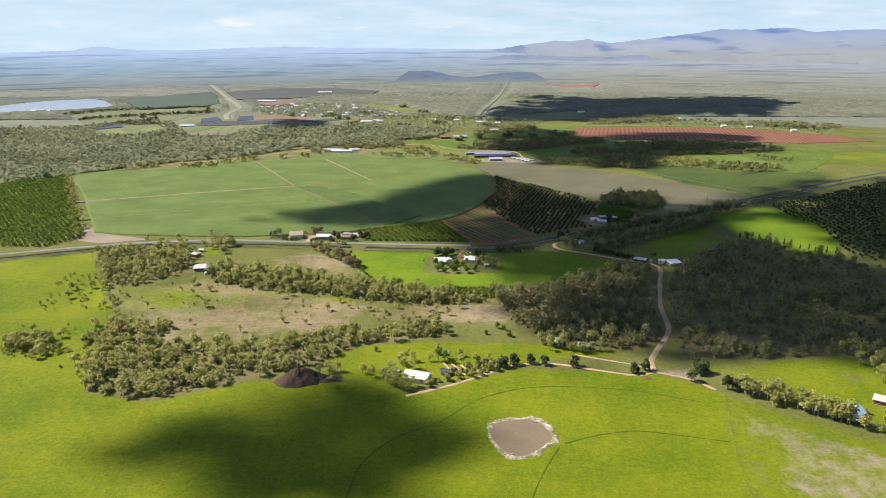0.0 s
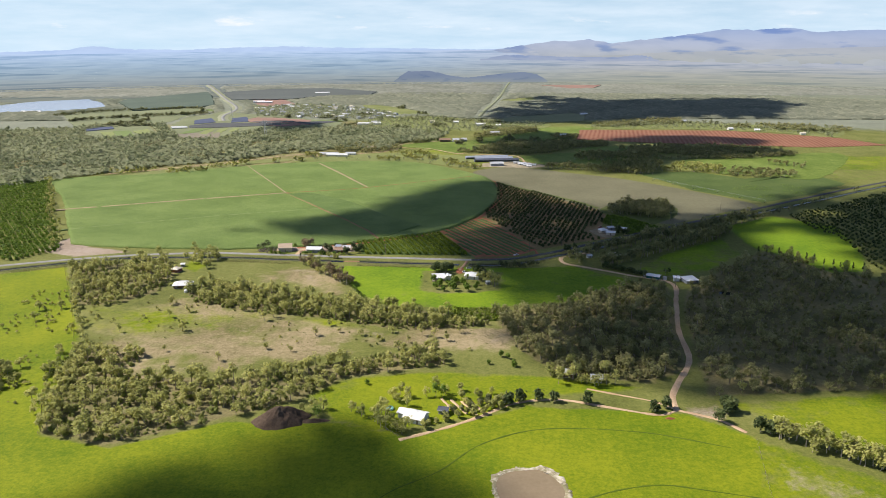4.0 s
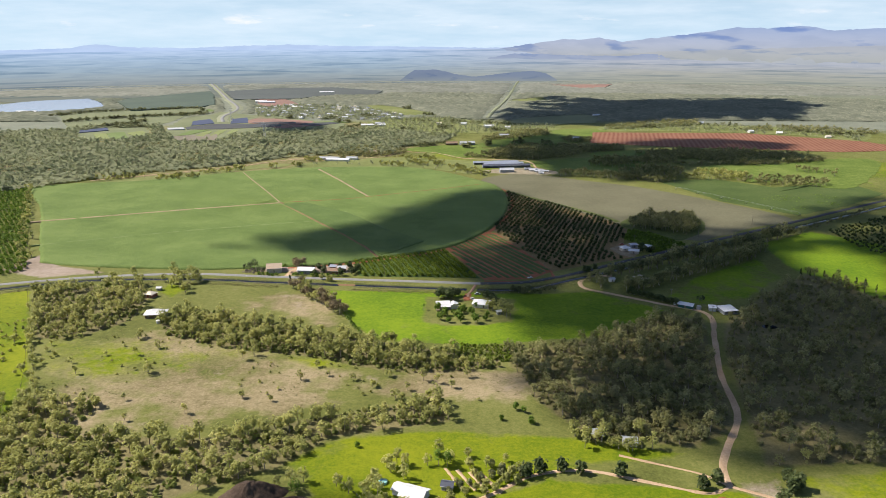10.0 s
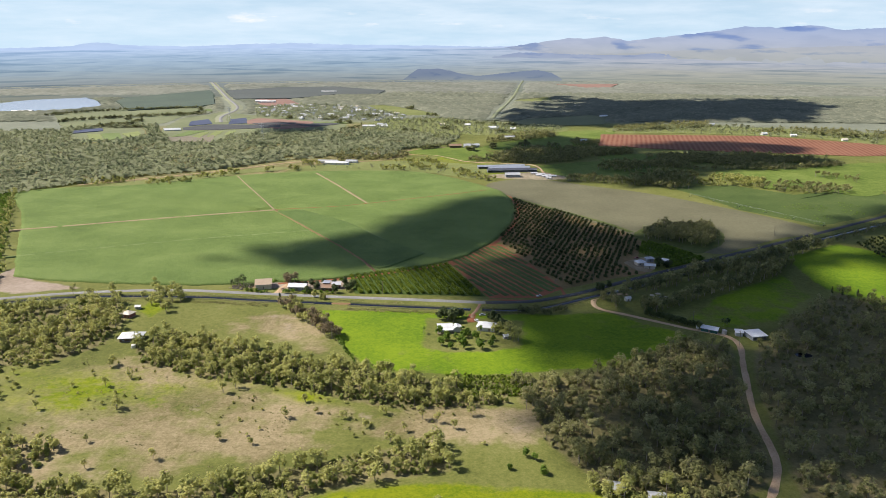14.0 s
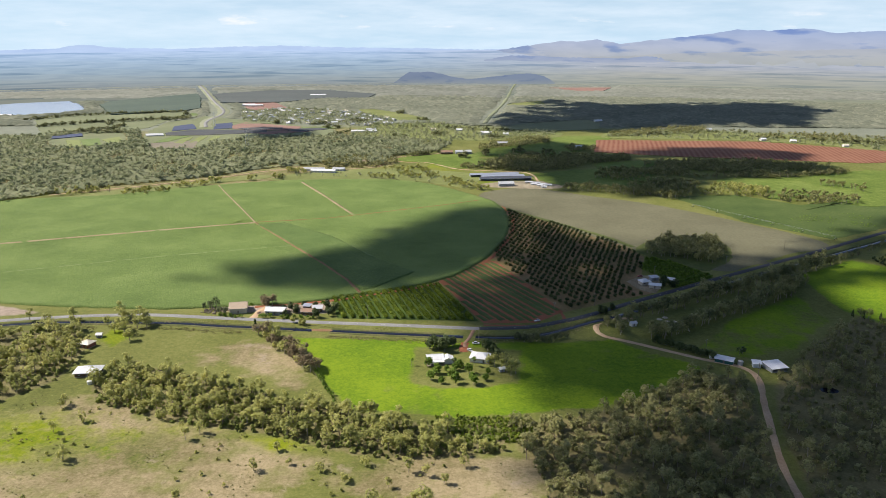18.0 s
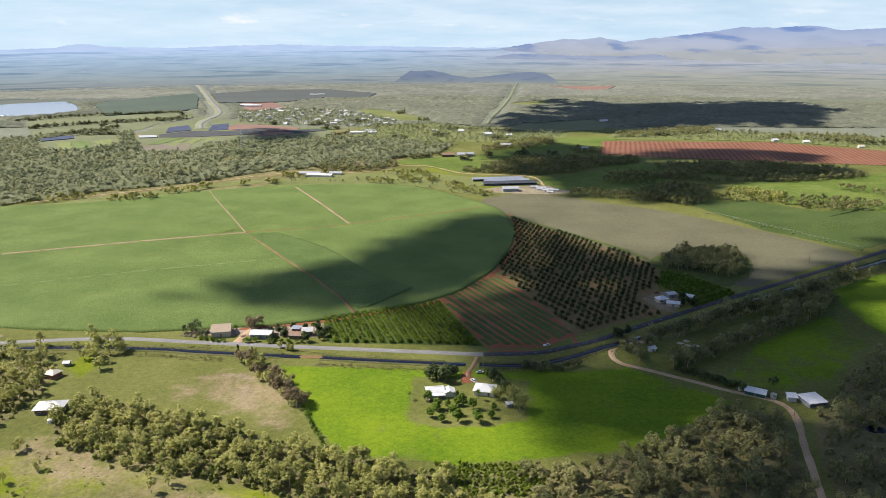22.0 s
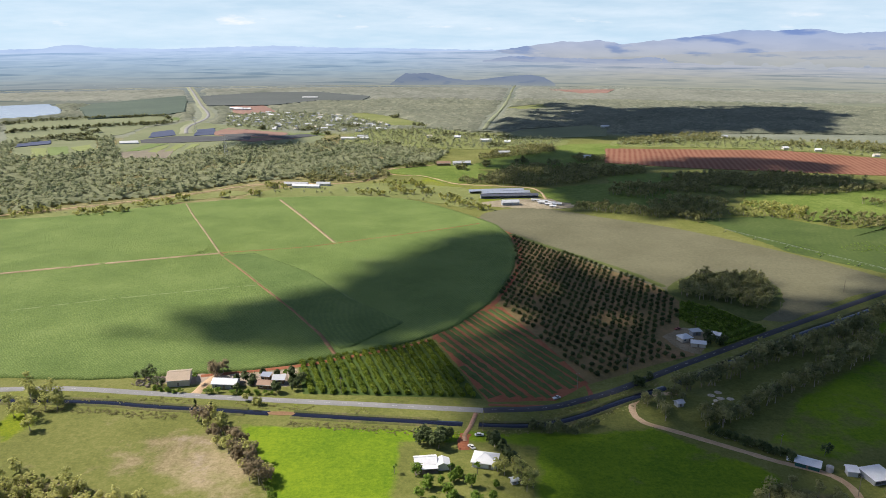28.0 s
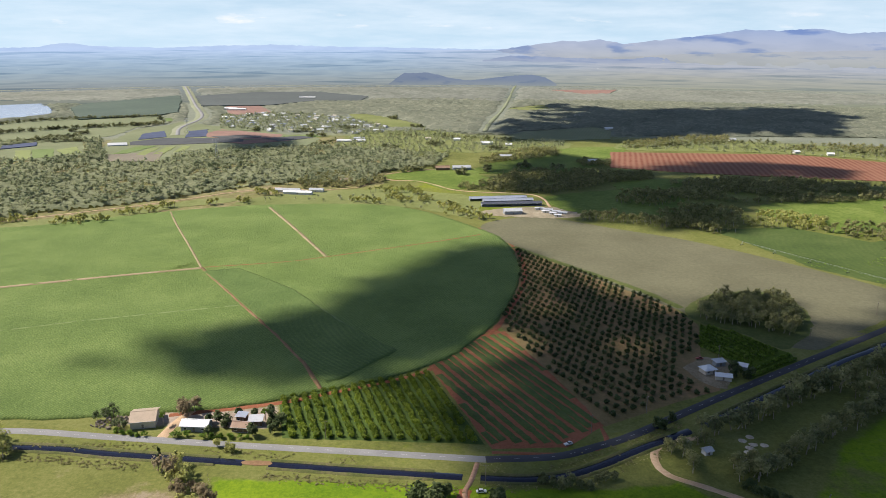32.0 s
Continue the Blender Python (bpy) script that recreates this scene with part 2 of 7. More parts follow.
M["crop_dark"] = mat("dark_crop", [(0.085, 0.14, 0.034), (0.138, 0.21, 0.055), (0.205, 0.275, 0.082)], (0.03, 0.5), fine=0.75, bump=1.0, bump_scale=1.0, wave=(0.17, 62, (0.045, 0.085, 0.03), 0.5))
M["crop_thin"] = mat("thin_crop", [(0.15, 0.20, 0.07), (0.20, 0.26, 0.10), (0.25, 0.31, 0.13)], (0.05, 0.45), fine=0.4)
M["soil_red"] = mat("red_soil", [(0.19, 0.066, 0.032), (0.28, 0.104, 0.053), (0.37, 0.15, 0.085)], (0.03, 0.5), fine=0.4, bump=0.4, bump_scale=0.3)
M["soil_track"] = mat("dirt_track", [(0.37, 0.25, 0.15), (0.50, 0.355, 0.225), (0.62, 0.47, 0.32)], (0.05, 0.7), fine=0.4, bump=0.3, bump_scale=0.2)
M["stubble"] = mat("fallow_stubble", [(0.096, 0.096, 0.055), (0.140, 0.138, 0.084), (0.195, 0.192, 0.120)], (0.012, 0.3), fine=0.35, bump=0.3, bump_scale=0.3, wave=(0.16, 62, (0.17, 0.156, 0.09), 0.3))
M["plough"] = mat("ploughed_red_earth", [(0.155, 0.052, 0.030), (0.21, 0.080, 0.048), (0.27, 0.125, 0.078)], (0.012, 0.1), fine=0.5, wave=(0.036, 12, (0.31, 0.175, 0.112), 0.65))
M["asphalt_old"] = mat("weathered_asphalt", [(0.20, 0.20, 0.20), (0.25, 0.25, 0.25), (0.30, 0.30, 0.295)], (0.05, 1.2), rough=0.85)
M["asphalt_new"] = mat("dark_asphalt", [(0.04, 0.042, 0.05), (0.055, 0.057, 0.066), (0.075, 0.077, 0.085)], (0.05, 1.2), rough=0.75)
M["paint"] = mat("road_paint", [(0.6, 0.6, 0.58), (0.7, 0.7, 0.68), (0.78, 0.78, 0.76)], (0.3, 3))
M["water_canal"] = mat("canal_water", [(0.008, 0.010, 0.022), (0.011, 0.014, 0.03), (0.016, 0.02, 0.042)], (0.05, 0.8), rough=0.08, spec=0.22, bump=0.05, bump_scale=0.05)
M["water_mud"] = mat("muddy_water", [(0.215, 0.165, 0.10), (0.25, 0.195, 0.122), (0.285, 0.225, 0.145)], (0.05, 0.5), rough=0.2, spec=0.4)
M["water_lake"] = mat("lake_water", [(0.24, 0.27, 0.32), (0.28, 0.31, 0.37), (0.33, 0.36, 0.41)], (0.005, 0.05), rough=0.15, spec=0.5)
M["bank"] = mat("pale_clay_bank", [(0.34, 0.28, 0.19), (0.54, 0.47, 0.37), (0.72, 0.66, 0.56)], (0.16, 0.9), fine=0.5, bump=0.5, bump_scale=0.4)
# a deeper green of its own, with shade put into the colour too
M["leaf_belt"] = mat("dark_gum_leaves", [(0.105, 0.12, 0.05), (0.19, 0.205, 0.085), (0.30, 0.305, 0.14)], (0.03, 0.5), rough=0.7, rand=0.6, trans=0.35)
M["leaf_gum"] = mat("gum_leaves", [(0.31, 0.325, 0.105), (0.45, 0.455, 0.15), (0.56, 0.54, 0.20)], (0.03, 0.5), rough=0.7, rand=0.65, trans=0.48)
# gum leaves darkened and browned to carry part of the woods' shade
M["leaf_dull"] = mat("shade_dulled_gum_leaves", [(0.20, 0.21, 0.085), (0.31, 0.31, 0.125), (0.42, 0.405, 0.19)], (0.03, 0.5), rough=0.7, rand=0.65, trans=0.46)
M["leaf_under"] = mat("undergrowth_leaves", [(0.17, 0.21, 0.055), (0.27, 0.31, 0.085), (0.38, 0.39, 0.135)], (0.03, 0.5), rough=0.8, rand=0.6, trans=0.45)
M["leaf_bright"] = mat("green_leaves", [(0.09, 0.155, 0.02), (0.15, 0.24, 0.03), (0.24, 0.34, 0.055)], (0.05, 0.6), rough=0.6, rand=0.6, trans=0.4)
M["leaf_mango"] = mat("mango_leaves", [(0.045, 0.068, 0.022), (0.08, 0.11, 0.036), (0.13, 0.16, 0.058)], (0.05, 0.6), rough=0.55, rand=0.6, trans=0.25)
M["leaf_lime"] = mat("citrus_leaves", [(0.10, 0.155, 0.014), (0.17, 0.235, 0.022), (0.27, 0.335, 0.04)], (0.05, 0.6), rough=0.55, rand=0.6, trans=0.4)
M["leaf_brown"] = mat("browned_leaves", [(0.14, 0.11, 0.06), (0.22, 0.175, 0.10), (0.31, 0.25, 0.15)], (0.05, 0.6), rough=0.8, rand=0.6, trans=0.35)
# far leaves and canopies: paled and greyed, haze put into the base colour
M["leaf_far"] = mat("hazed_gum_leaves", [(0.28, 0.315, 0.18), (0.38, 0.41, 0.245), (0.48, 0.495, 0.315)], (0.008, 0.2), rough=0.8, rand=0.3, trans=0.5)
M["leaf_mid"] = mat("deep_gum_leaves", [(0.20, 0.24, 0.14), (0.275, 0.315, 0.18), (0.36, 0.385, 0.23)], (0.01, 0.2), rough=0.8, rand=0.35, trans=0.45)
M["canopy"] = mat("hazed_canopy", [(0.12, 0.145, 0.10), (0.235, 0.255, 0.185), (0.36, 0.37, 0.27)], (0.006, 0.05), rough=0.9, rand=0.35, trans=0.3)
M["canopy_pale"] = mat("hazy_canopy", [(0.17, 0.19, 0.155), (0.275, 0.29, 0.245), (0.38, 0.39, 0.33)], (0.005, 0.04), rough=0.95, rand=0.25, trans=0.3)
M["bark"] = mat("gum_bark", [(0.20, 0.16, 0.12), (0.34, 0.29, 0.24), (0.52, 0.47, 0.41)], (0.5, 3), rand=0.3)
# glowing distances: haze and cloud shade are part of these colours
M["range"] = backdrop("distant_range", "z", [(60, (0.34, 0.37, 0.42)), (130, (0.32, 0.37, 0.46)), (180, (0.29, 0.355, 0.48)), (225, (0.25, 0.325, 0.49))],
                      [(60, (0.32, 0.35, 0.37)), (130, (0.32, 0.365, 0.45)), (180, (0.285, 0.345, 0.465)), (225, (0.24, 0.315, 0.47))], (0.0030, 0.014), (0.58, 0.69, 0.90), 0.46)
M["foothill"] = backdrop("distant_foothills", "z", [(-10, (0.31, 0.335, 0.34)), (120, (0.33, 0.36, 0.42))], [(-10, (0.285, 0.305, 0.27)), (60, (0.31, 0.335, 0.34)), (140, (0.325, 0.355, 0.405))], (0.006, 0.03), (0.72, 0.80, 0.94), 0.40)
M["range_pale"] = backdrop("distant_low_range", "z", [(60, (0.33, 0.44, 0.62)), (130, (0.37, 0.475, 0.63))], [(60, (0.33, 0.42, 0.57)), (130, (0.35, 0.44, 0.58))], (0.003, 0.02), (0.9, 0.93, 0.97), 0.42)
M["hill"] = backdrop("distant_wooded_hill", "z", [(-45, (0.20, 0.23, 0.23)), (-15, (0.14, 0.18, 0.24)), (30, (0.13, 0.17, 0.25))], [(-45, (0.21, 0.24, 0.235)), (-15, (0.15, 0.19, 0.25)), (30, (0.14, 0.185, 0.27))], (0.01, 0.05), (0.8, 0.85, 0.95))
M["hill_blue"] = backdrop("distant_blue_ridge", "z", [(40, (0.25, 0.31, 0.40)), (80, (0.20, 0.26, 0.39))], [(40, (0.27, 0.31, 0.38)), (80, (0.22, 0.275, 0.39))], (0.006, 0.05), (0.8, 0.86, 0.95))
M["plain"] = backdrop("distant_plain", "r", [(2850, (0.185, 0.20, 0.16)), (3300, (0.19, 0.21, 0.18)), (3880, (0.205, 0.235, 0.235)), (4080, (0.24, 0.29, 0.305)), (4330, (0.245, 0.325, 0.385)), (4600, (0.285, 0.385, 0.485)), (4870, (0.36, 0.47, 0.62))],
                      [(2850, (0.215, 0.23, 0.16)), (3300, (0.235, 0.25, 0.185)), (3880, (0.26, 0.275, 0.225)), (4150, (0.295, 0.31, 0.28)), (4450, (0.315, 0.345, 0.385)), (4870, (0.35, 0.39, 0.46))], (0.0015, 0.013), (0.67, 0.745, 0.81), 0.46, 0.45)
M["cloud"] = mat("cloud", [(0.8, 0.8, 0.8), (0.85, 0.85, 0.85), (0.9, 0.9, 0.9)], (0.002, 0.02), rough=1.0)

# ------------------------------------------------------------ tools
rng = np.random.default_rng(7)


def part(name, bm, material, parent=None, label="", at=None):
    me = bpy.data.meshes.new(name)
    bm.to_mesh(me)
    bm.free()
    me.materials.append(material)
    ob = new(name, me)
    if parent is not None:
        ob.parent = parent
    if at is not None:
        ob.matrix_basis = at
    if label:
        tagged(ob, label)
    return ob


def mesh_np(name, verts, quads, material=None, tone=None, smooth=False):
    """A mesh from arrays: verts (n, 3), quads (m, 4)."""
    me = bpy.data.meshes.new(name)
    me.vertices.add(len(verts))
    me.vertices.foreach_set("co", np.asarray(verts, np.float32).ravel())
    k = quads.shape[1]
    me.loops.add(len(quads) * k)
    me.loops.foreach_set("vertex_index", np.asarray(quads, np.int32).ravel())
    me.polygons.add(len(quads))
    me.polygons.foreach_set("loop_start", np.arange(0, len(quads) * k, k, dtype=np.int32))
    me.update(calc_edges=True)
    me.polygons.foreach_set("use_smooth", np.full(len(quads), smooth))
    if tone is not None:
        a = me.attributes.new("tone", "FLOAT", "POINT")
        a.data.foreach_set("value", np.asarray(tone, np.float32))
    if material:
        me.materials.append(material)
    return me


def terr(x, y):
    """The lie of the land: flat near the road, falling away gently towards the ranges."""
    r = np.hypot(x, y)
    z = -0.014 * np.maximum(0, r - 1100)
    return z


def inside(px, py, poly):
    px, py = np.asarray(px, float), np.asarray(py, float)
    hit = np.zeros(px.shape, bool)
    for (x0, y0), (x1, y1) in zip(poly, poly[1:] + poly[:1]):
        if y0 == y1:
            continue
        c = (y0 > py) != (y1 > py)
        hit ^= c & (px < (x1 - x0) * (py - y0) / (y1 - y0) + x0)
    return hit


def edge_distance(px, py, line, closed=False):
    px, py = np.asarray(px, float), np.asarray(py, float)
    best = np.full(px.shape, 1e9)
    for (x0, y0), (x1, y1) in zip(line, (line[1:] + line[:1]) if closed else line[1:]):
        dx, dy = x1 - x0, y1 - y0
        u = np.clip(((px - x0) * dx + (py - y0) * dy) / (dx * dx + dy * dy + 1e-9), 0, 1)
        best = np.minimum(best, np.hypot(px - x0 - u * dx, py - y0 - u * dy))
    return best


def soft_area(px, py, poly, w):
    d = edge_distance(px, py, poly, True)
    return np.clip(0.5 + np.where(inside(px, py, poly), d, -d) / (2 * w), 0, 1)


def spline(pts, step=4.0, closed=False):
    """Points along a smooth line through the given ones."""
    p = np.array(pts, float)
    n = len(p)
    out = []
    for i in range(n if closed else n - 1):
        a, b = p[i], p[(i + 1) % n]
        c = p[i - 1] if (i > 0 or closed) else a + (a - b)
        d = p[(i + 2) % n] if (i + 2 < n or closed) else b + (b - a)
        for u in np.linspace(0, 1, max(2, int(np.hypot(*(b - a)) / step)), endpoint=False):
            out.append(0.5 * (2 * a + (b - c) * u + (2 * c - 5 * a + 4 * b - d) * u * u + (3 * a - c - 3 * b + d) * u ** 3))
    if not closed:
        out.append(p[-1])
    return np.array(out)


def straight(pts, step=4.0):
    p = np.array(pts, float)
    out = []
    for a, b in zip(p, np.roll(p, -1, 0)):
        for u in np.linspace(0, 1, max(2, int(np.hypot(*(b - a)) / step)), endpoint=False):
            out.append(a + (b - a) * u)
    return np.array(out)


def patch(name, outline, material, lift=0.05, high=0.0, rough=0.0, wobble=0.6, ring=6.0, round_=True, label="", category="field", kind="structure"):
    """A field laid on the land: rings from its rim to its middle, with a low side where the crop stands high."""
    rim = spline(outline, 5, True) if round_ else straight(outline, 5)
    rim = rim + rng.normal(0, wobble, rim.shape) * 0.7
    c = rim.mean(0)
    far = np.hypot(*(rim - c).T).max()
    k = max(3, int(far / ring))
    s = np.r_[1.0, 1.0 - 0.6 / far * 1.0, np.linspace(1, 0.002, k)[1:]]
    V = np.concatenate([c + (rim - c) * q for q in s])
    n = len(rim)
    z = terr(V[:, 0], V[:, 1]) + lift
    up = np.full(len(V), high) + rng.normal(0, rough, len(V))
    up[:n] = 0
    V = np.c_[V, z + up]
    i = np.arange(n)
    quads = [np.c_[r * n + i, r * n + (i + 1) % n, (r + 1) * n + (i + 1) % n, (r + 1) * n + i] for r in range(len(s) - 1)]
    me = mesh_np(name, V, np.concatenate(quads), material, smooth=True)
    bm = bmesh.new(); bm.from_mesh(me); bmesh.ops.recalc_face_normals(bm, faces=bm.faces[:])
    if sum(f.normal.z for f in list(bm.faces)[:200]) < 0:
        bmesh.ops.reverse_faces(bm, faces=bm.faces[:])
    bm.to_mesh(me); bm.free()
    return tagged(new(name, me), label, category, kind=kind)


def plot(name, outline, material, lift, wobble=1.0, label="", category="field", kind="structure"):
    """A far plot laid flat, its edge dropping to the land."""
    rim = straight(outline, 14)
    rim = rim + rng.normal(0, wobble, rim.shape) * 0.7
    z = terr(rim[:, 0], rim[:, 1])
    bm = bmesh.new()
    top = [bm.verts.new((a, b, c + lift)) for (a, b), c in zip(rim, z)]
    low = [bm.verts.new((a, b, c - 0.2)) for (a, b), c in zip(rim, z)]
    face = bm.faces.new(top)
    if face.normal.z < 0 or sum(p[0] * q[1] - q[0] * p[1] for p, q in zip(rim, np.roll(rim, -1, 0))) < 0:
        face.normal_flip()
    n = len(top)
    for i in range(n):
        bm.faces.new((low[i], low[(i + 1) % n], top[(i + 1) % n], top[i]))
    bmesh.ops.triangulate(bm, faces=[face])
    return tagged(part(name, bm, material), label, category, kind=kind)


def ribbon(name, pts, width, material, lift=0.06, high=0.0, wobble=0.0, step=4.0, label="", category="road", kind="structure", shape=(-0.5, -0.46, 0.46, 0.5)):
    p = spline(pts, step)
    t = np.gradient(p, axis=0)
    t /= np.hypot(*t.T)[:, None] + 1e-9
    nrm = np.c_[-t[:, 1], t[:, 0]]
    n, m = len(p), len(shape)
    wide = width + rng.normal(0, wobble, n)
    V = []
    for j, s in enumerate(shape):
        q = p + nrm * (s * wide)[:, None]
        edge = j in (0, m - 1)
        V.append(np.c_[q, terr(q[:, 0], q[:, 1]) + (0.0 if edge else lift + high)])
    V = np.concatenate(V)
    i = np.arange(n - 1)
    quads = np.concatenate([np.c_[j * n + i, (j + 1) * n + i, (j + 1) * n + i + 1, j * n + i + 1] for j in range(m - 1)])
    me = mesh_np(name, V, quads[:, ::-1], material, smooth=True)
    return tagged(new(name, me), label, category, kind=kind)


# ------------------------------------------------------------ the plan, in metres: x across, y along the flight
ROAD_OLD = [(-760, 500), (-560, 590), (-412, 644), (-347, 668), (-290, 684), (-222, 692), (-163, 687), (-101, 681), (-52, 677), (17, 671)]
ROAD_NEW = [(17, 671), (49, 674), (70, 683), (93, 696), (137, 728), (226, 790), (341, 869), (429, 931), (621, 1063), (1000, 1320)]
CANAL = [[(-700, 505), (-520, 590), (-400, 632), (-300, 672), (-203, 677), (-156, 672), (-94, 666)], [(-82, 665), (-44, 661), (6, 656.5)],
         [(14, 656), (30, 655), (48, 657), (66, 665), (90, 681), (120, 699)], [(128, 704), (231, 779), (277, 809), (420, 905), (600, 1030)]]
TRACK = [(124, 692), (110, 690), (99, 683), (95, 671), (98, 660), (113, 650), (147, 627), (174, 607), (164, 561), (151, 510), (144, 464), (128, 432), (120, 415), (118, 400)]
TRACK_WEST = [(118, 400), (112, 396), (105, 395), (85, 402), (58, 411), (34, 407), (14, 392), (-3, 381), (-26, 369)]
TRACK_EAST = [(118, 400), (136, 390), (146, 377), (166, 361), (195, 337), (225, 312)]
TRACK_NORTH = [(118, 400), (109, 409), (91, 417), (75, 424)]
FIELD = [(-376, 748), (-345, 716), (-224, 703), (-144, 712), (-95, 725), (-17, 767), (22, 822), (47, 895), (58, 970), (50, 1050), (26, 1095), (-38, 1178), (-104, 1206), (-213, 1200), (-312, 1163), (-423, 1095), (-546, 1050), (-470, 920)]
LIME = [(-92, 729), (-12, 764), (17, 684), (-81, 688)]
RED = [(-13, 772), (20, 820), (38, 826), (79, 704), (56, 682), (20, 680)]
MANGO = [(58, 1030), (157, 884), (168, 840), (158, 805), (139, 781), (132, 769), (144, 749), (150, 743), (122, 729), (78, 702), (32, 838), (53, 920)]
HEDGES = [(170, 840), (187, 826), (210, 793), (209, 782), (172, 757), (175, 775), (171, 781), (157, 805)]
STUBBLE = [(31, 1108), (92, 1150), (167, 1098), (246, 1036), (350, 895), (300, 852), (258, 822), (222, 800), (176, 848), (63, 1025)]
MEADOW = [(-107, 654), (-23, 651), (60, 648), (100, 655), (149, 612), (86, 563), (-1, 549), (-56, 559), (-80, 600)]
PADDOCK = [(-200, 618), (-173, 660), (-122, 663), (-83, 605), (-66, 571), (-120, 590)]
HILL = [(-262, 557), (-215, 444), (-166, 425), (-67, 470), (-5, 478), (38, 475), (42, 500), (-5, 520), (-70, 520), (-130, 545), (-200, 575)]
EAST_FIELD = [(281, 790), (347, 835), (392, 790), (372, 700), (345, 640), (314, 633), (276, 715)]
WEST_LINE = [(-331, 653), (-242, 489), (-203, 376)]
THICKET = [(-10, 551), (38, 550), (40, 527), (4, 524)]
WOODS = {
    "west_block": [(-325, 646), (-255, 672), (-232, 640), (-225, 590), (-247, 557), (-275, 557)],
    "creek": [(-206, 588), (-191, 610), (-149, 595), (-106, 576), (-58, 557), (-1, 540), (27, 545), (25, 517), (-26, 509), (-63, 520), (-95, 533), (-138, 541), (-190, 562)],
    "south": [(-245, 451), (-230, 478), (-190, 470), (-192, 438), (-124, 436), (-78, 455), (-10, 480), (-3, 455), (-62, 438), (-82, 411), (-119, 389), (-168, 362), (-205, 375)],
    "middle": [(27, 544), (56, 550), (86, 561), (143, 604), (168, 598), (157, 541), (140, 452), (113, 431), (62, 445), (40, 480)],
    "east": [(180, 590), (230, 650), (285, 700), (335, 625), (420, 500), (420, 380), (300, 370), (239, 425), (170, 418), (140, 416), (150, 468), (163, 537)],
}


# ------------------------------------------------------------ the ground, one sheet to the ranges
def make_ground():
    def axis(lo, hi, a, b, step, grow):
        mid = list(np.arange(a, b + 1e-6, step))
        up, s = [], step
        while (up[-1] if up else mid[-1]) < hi:
            s *= grow
            up.append((up[-1] if up else mid[-1]) + s)
        dn, s = [], step
        while (dn[-1] if dn else mid[0]) > lo:
            s *= grow
            dn.append((dn[-1] if dn else mid[0]) - s)
        return np.array(dn[::-1] + mid + up)
    xs, ys = axis(-4900, 4900, -340, 320, 4.0, 1.09), axis(-2500, 4900, 230, 900, 4.0, 1.09)
    X, Y = np.meshgrid(xs, ys)
    Z = terr(X, Y)
    r = np.hypot(X, Y)
    keep = np.minimum(1, 4880 / np.maximum(r, 1))     # a round rim
    X, Y = X * keep, Y * keep
    x, y = X.ravel(), Y.ravel()
    ny, nx = X.shape
    i = np.arange(nx - 1)
    quads = np.concatenate([np.c_[j * nx + i, j * nx + i + 1, (j + 1) * nx + i + 1, (j + 1) * nx + i] for j in range(ny - 1)])
    me = mesh_np("ground", np.c_[x, y, Z.ravel()], quads, M["ground"], smooth=True)

    def mask(name, v):
        a = me.attributes.new(name, "FLOAT", "POINT")
        a.data.foreach_set("value", np.asarray(v, np.float32).ravel())
    woods = np.zeros(x.shape)
    for p in WOODS.values():
        woods = np.maximum(woods, soft_area(x, y, p, 5))
    vivid = np.maximum(0.95 * soft_area(x, y, MEADOW, 3), 0.95 * soft_area(x, y, EAST_FIELD, 4))
    vivid = np.maximum(vivid, 0.7 * soft_area(x, y, [(150, 640), (190, 690), (260, 745), (262, 690), (215, 640), (180, 622)], 4))
    lush = np.zeros(x.shape)
    lush = np.maximum(lush, soft_area(x, y, [(-700, -800), (-700, 480), (-331, 650), (-242, 489), (-205, 372), (-165, 360), (-115, 386), (-60, 385), (-20, 372), (40, 404), (122, 396), (148, 372), (137, 335), (129, 288), (118, 220), (100, -800)], 3))
    lush = np.maximum(lush, 0.8 * soft_area(x, y, [(-80, 415), (-60, 438), (0, 447), (50, 440), (110, 425), (60, 415), (20, 395), (-30, 375), (-60, 388)], 4))
    lush = np.maximum(lush, 0.72 * soft_area(x, y, [(140, 410), (175, 412), (240, 422), (330, 360), (300, 300), (200, 345)], 4))
    lush = np.maximum(lush, 0.66 * soft_area(x, y, [(126, 290), (145, 374), (300, 250), (300, -400), (100, -400)], 4))
    lush = np.maximum(lush, 0.60 * soft_area(x, y, [(-275, 545), (-256, 570), (-205, 562), (-172, 540), (-141, 547), (-120, 530), (-150, 512), (-186, 494), (-225, 487)], 26))
    lush = np.maximum(lush, 0.55 * soft_area(x, y, [(-120, 538), (-84, 534), (-45, 510), (-88, 512)], 8))
    vivid = np.maximum(vivid, 0.36 * soft_area(x, y, [(80, 1158), (260, 1060), (380, 940), (640, 1080), (700, 1400), (240, 1300)], 12))
    lush = np.maximum(lush, 0.58 * soft_area(x, y, [(380, 1113), (345, 1190), (600, 1285), (760, 1290), (700, 1130), (531, 1120)], 10))
    lush = np.maximum(lush, 0.50 * soft_area(x, y, [(-180, 1230), (-60, 1230), (30, 1130), (110, 1200), (40, 1300), (-100, 1350), (-180, 1285)], 12))
    lush = np.maximum(lush, 0.60 * soft_area(x, y, [(-95, 1400), (-14, 1450), (60, 1400), (-4, 1305), (-70, 1365)], 8))
    patchy = np.array([noise.noise((a * 0.028, b * 0.028, 2.2)) + 0.6 * noise.noise((a * 0.09, b * 0.09, 6.2)) if (-340 < a < 330 and 360 < b < 720) else 0.0 for a, b in zip(x, y)])
    lush = lush + 0.22 * patchy * (lush > 0.05)
    vivid = vivid - 0.45 * np.maximum(0, patchy + 0.05) * (vivid > 0.05)
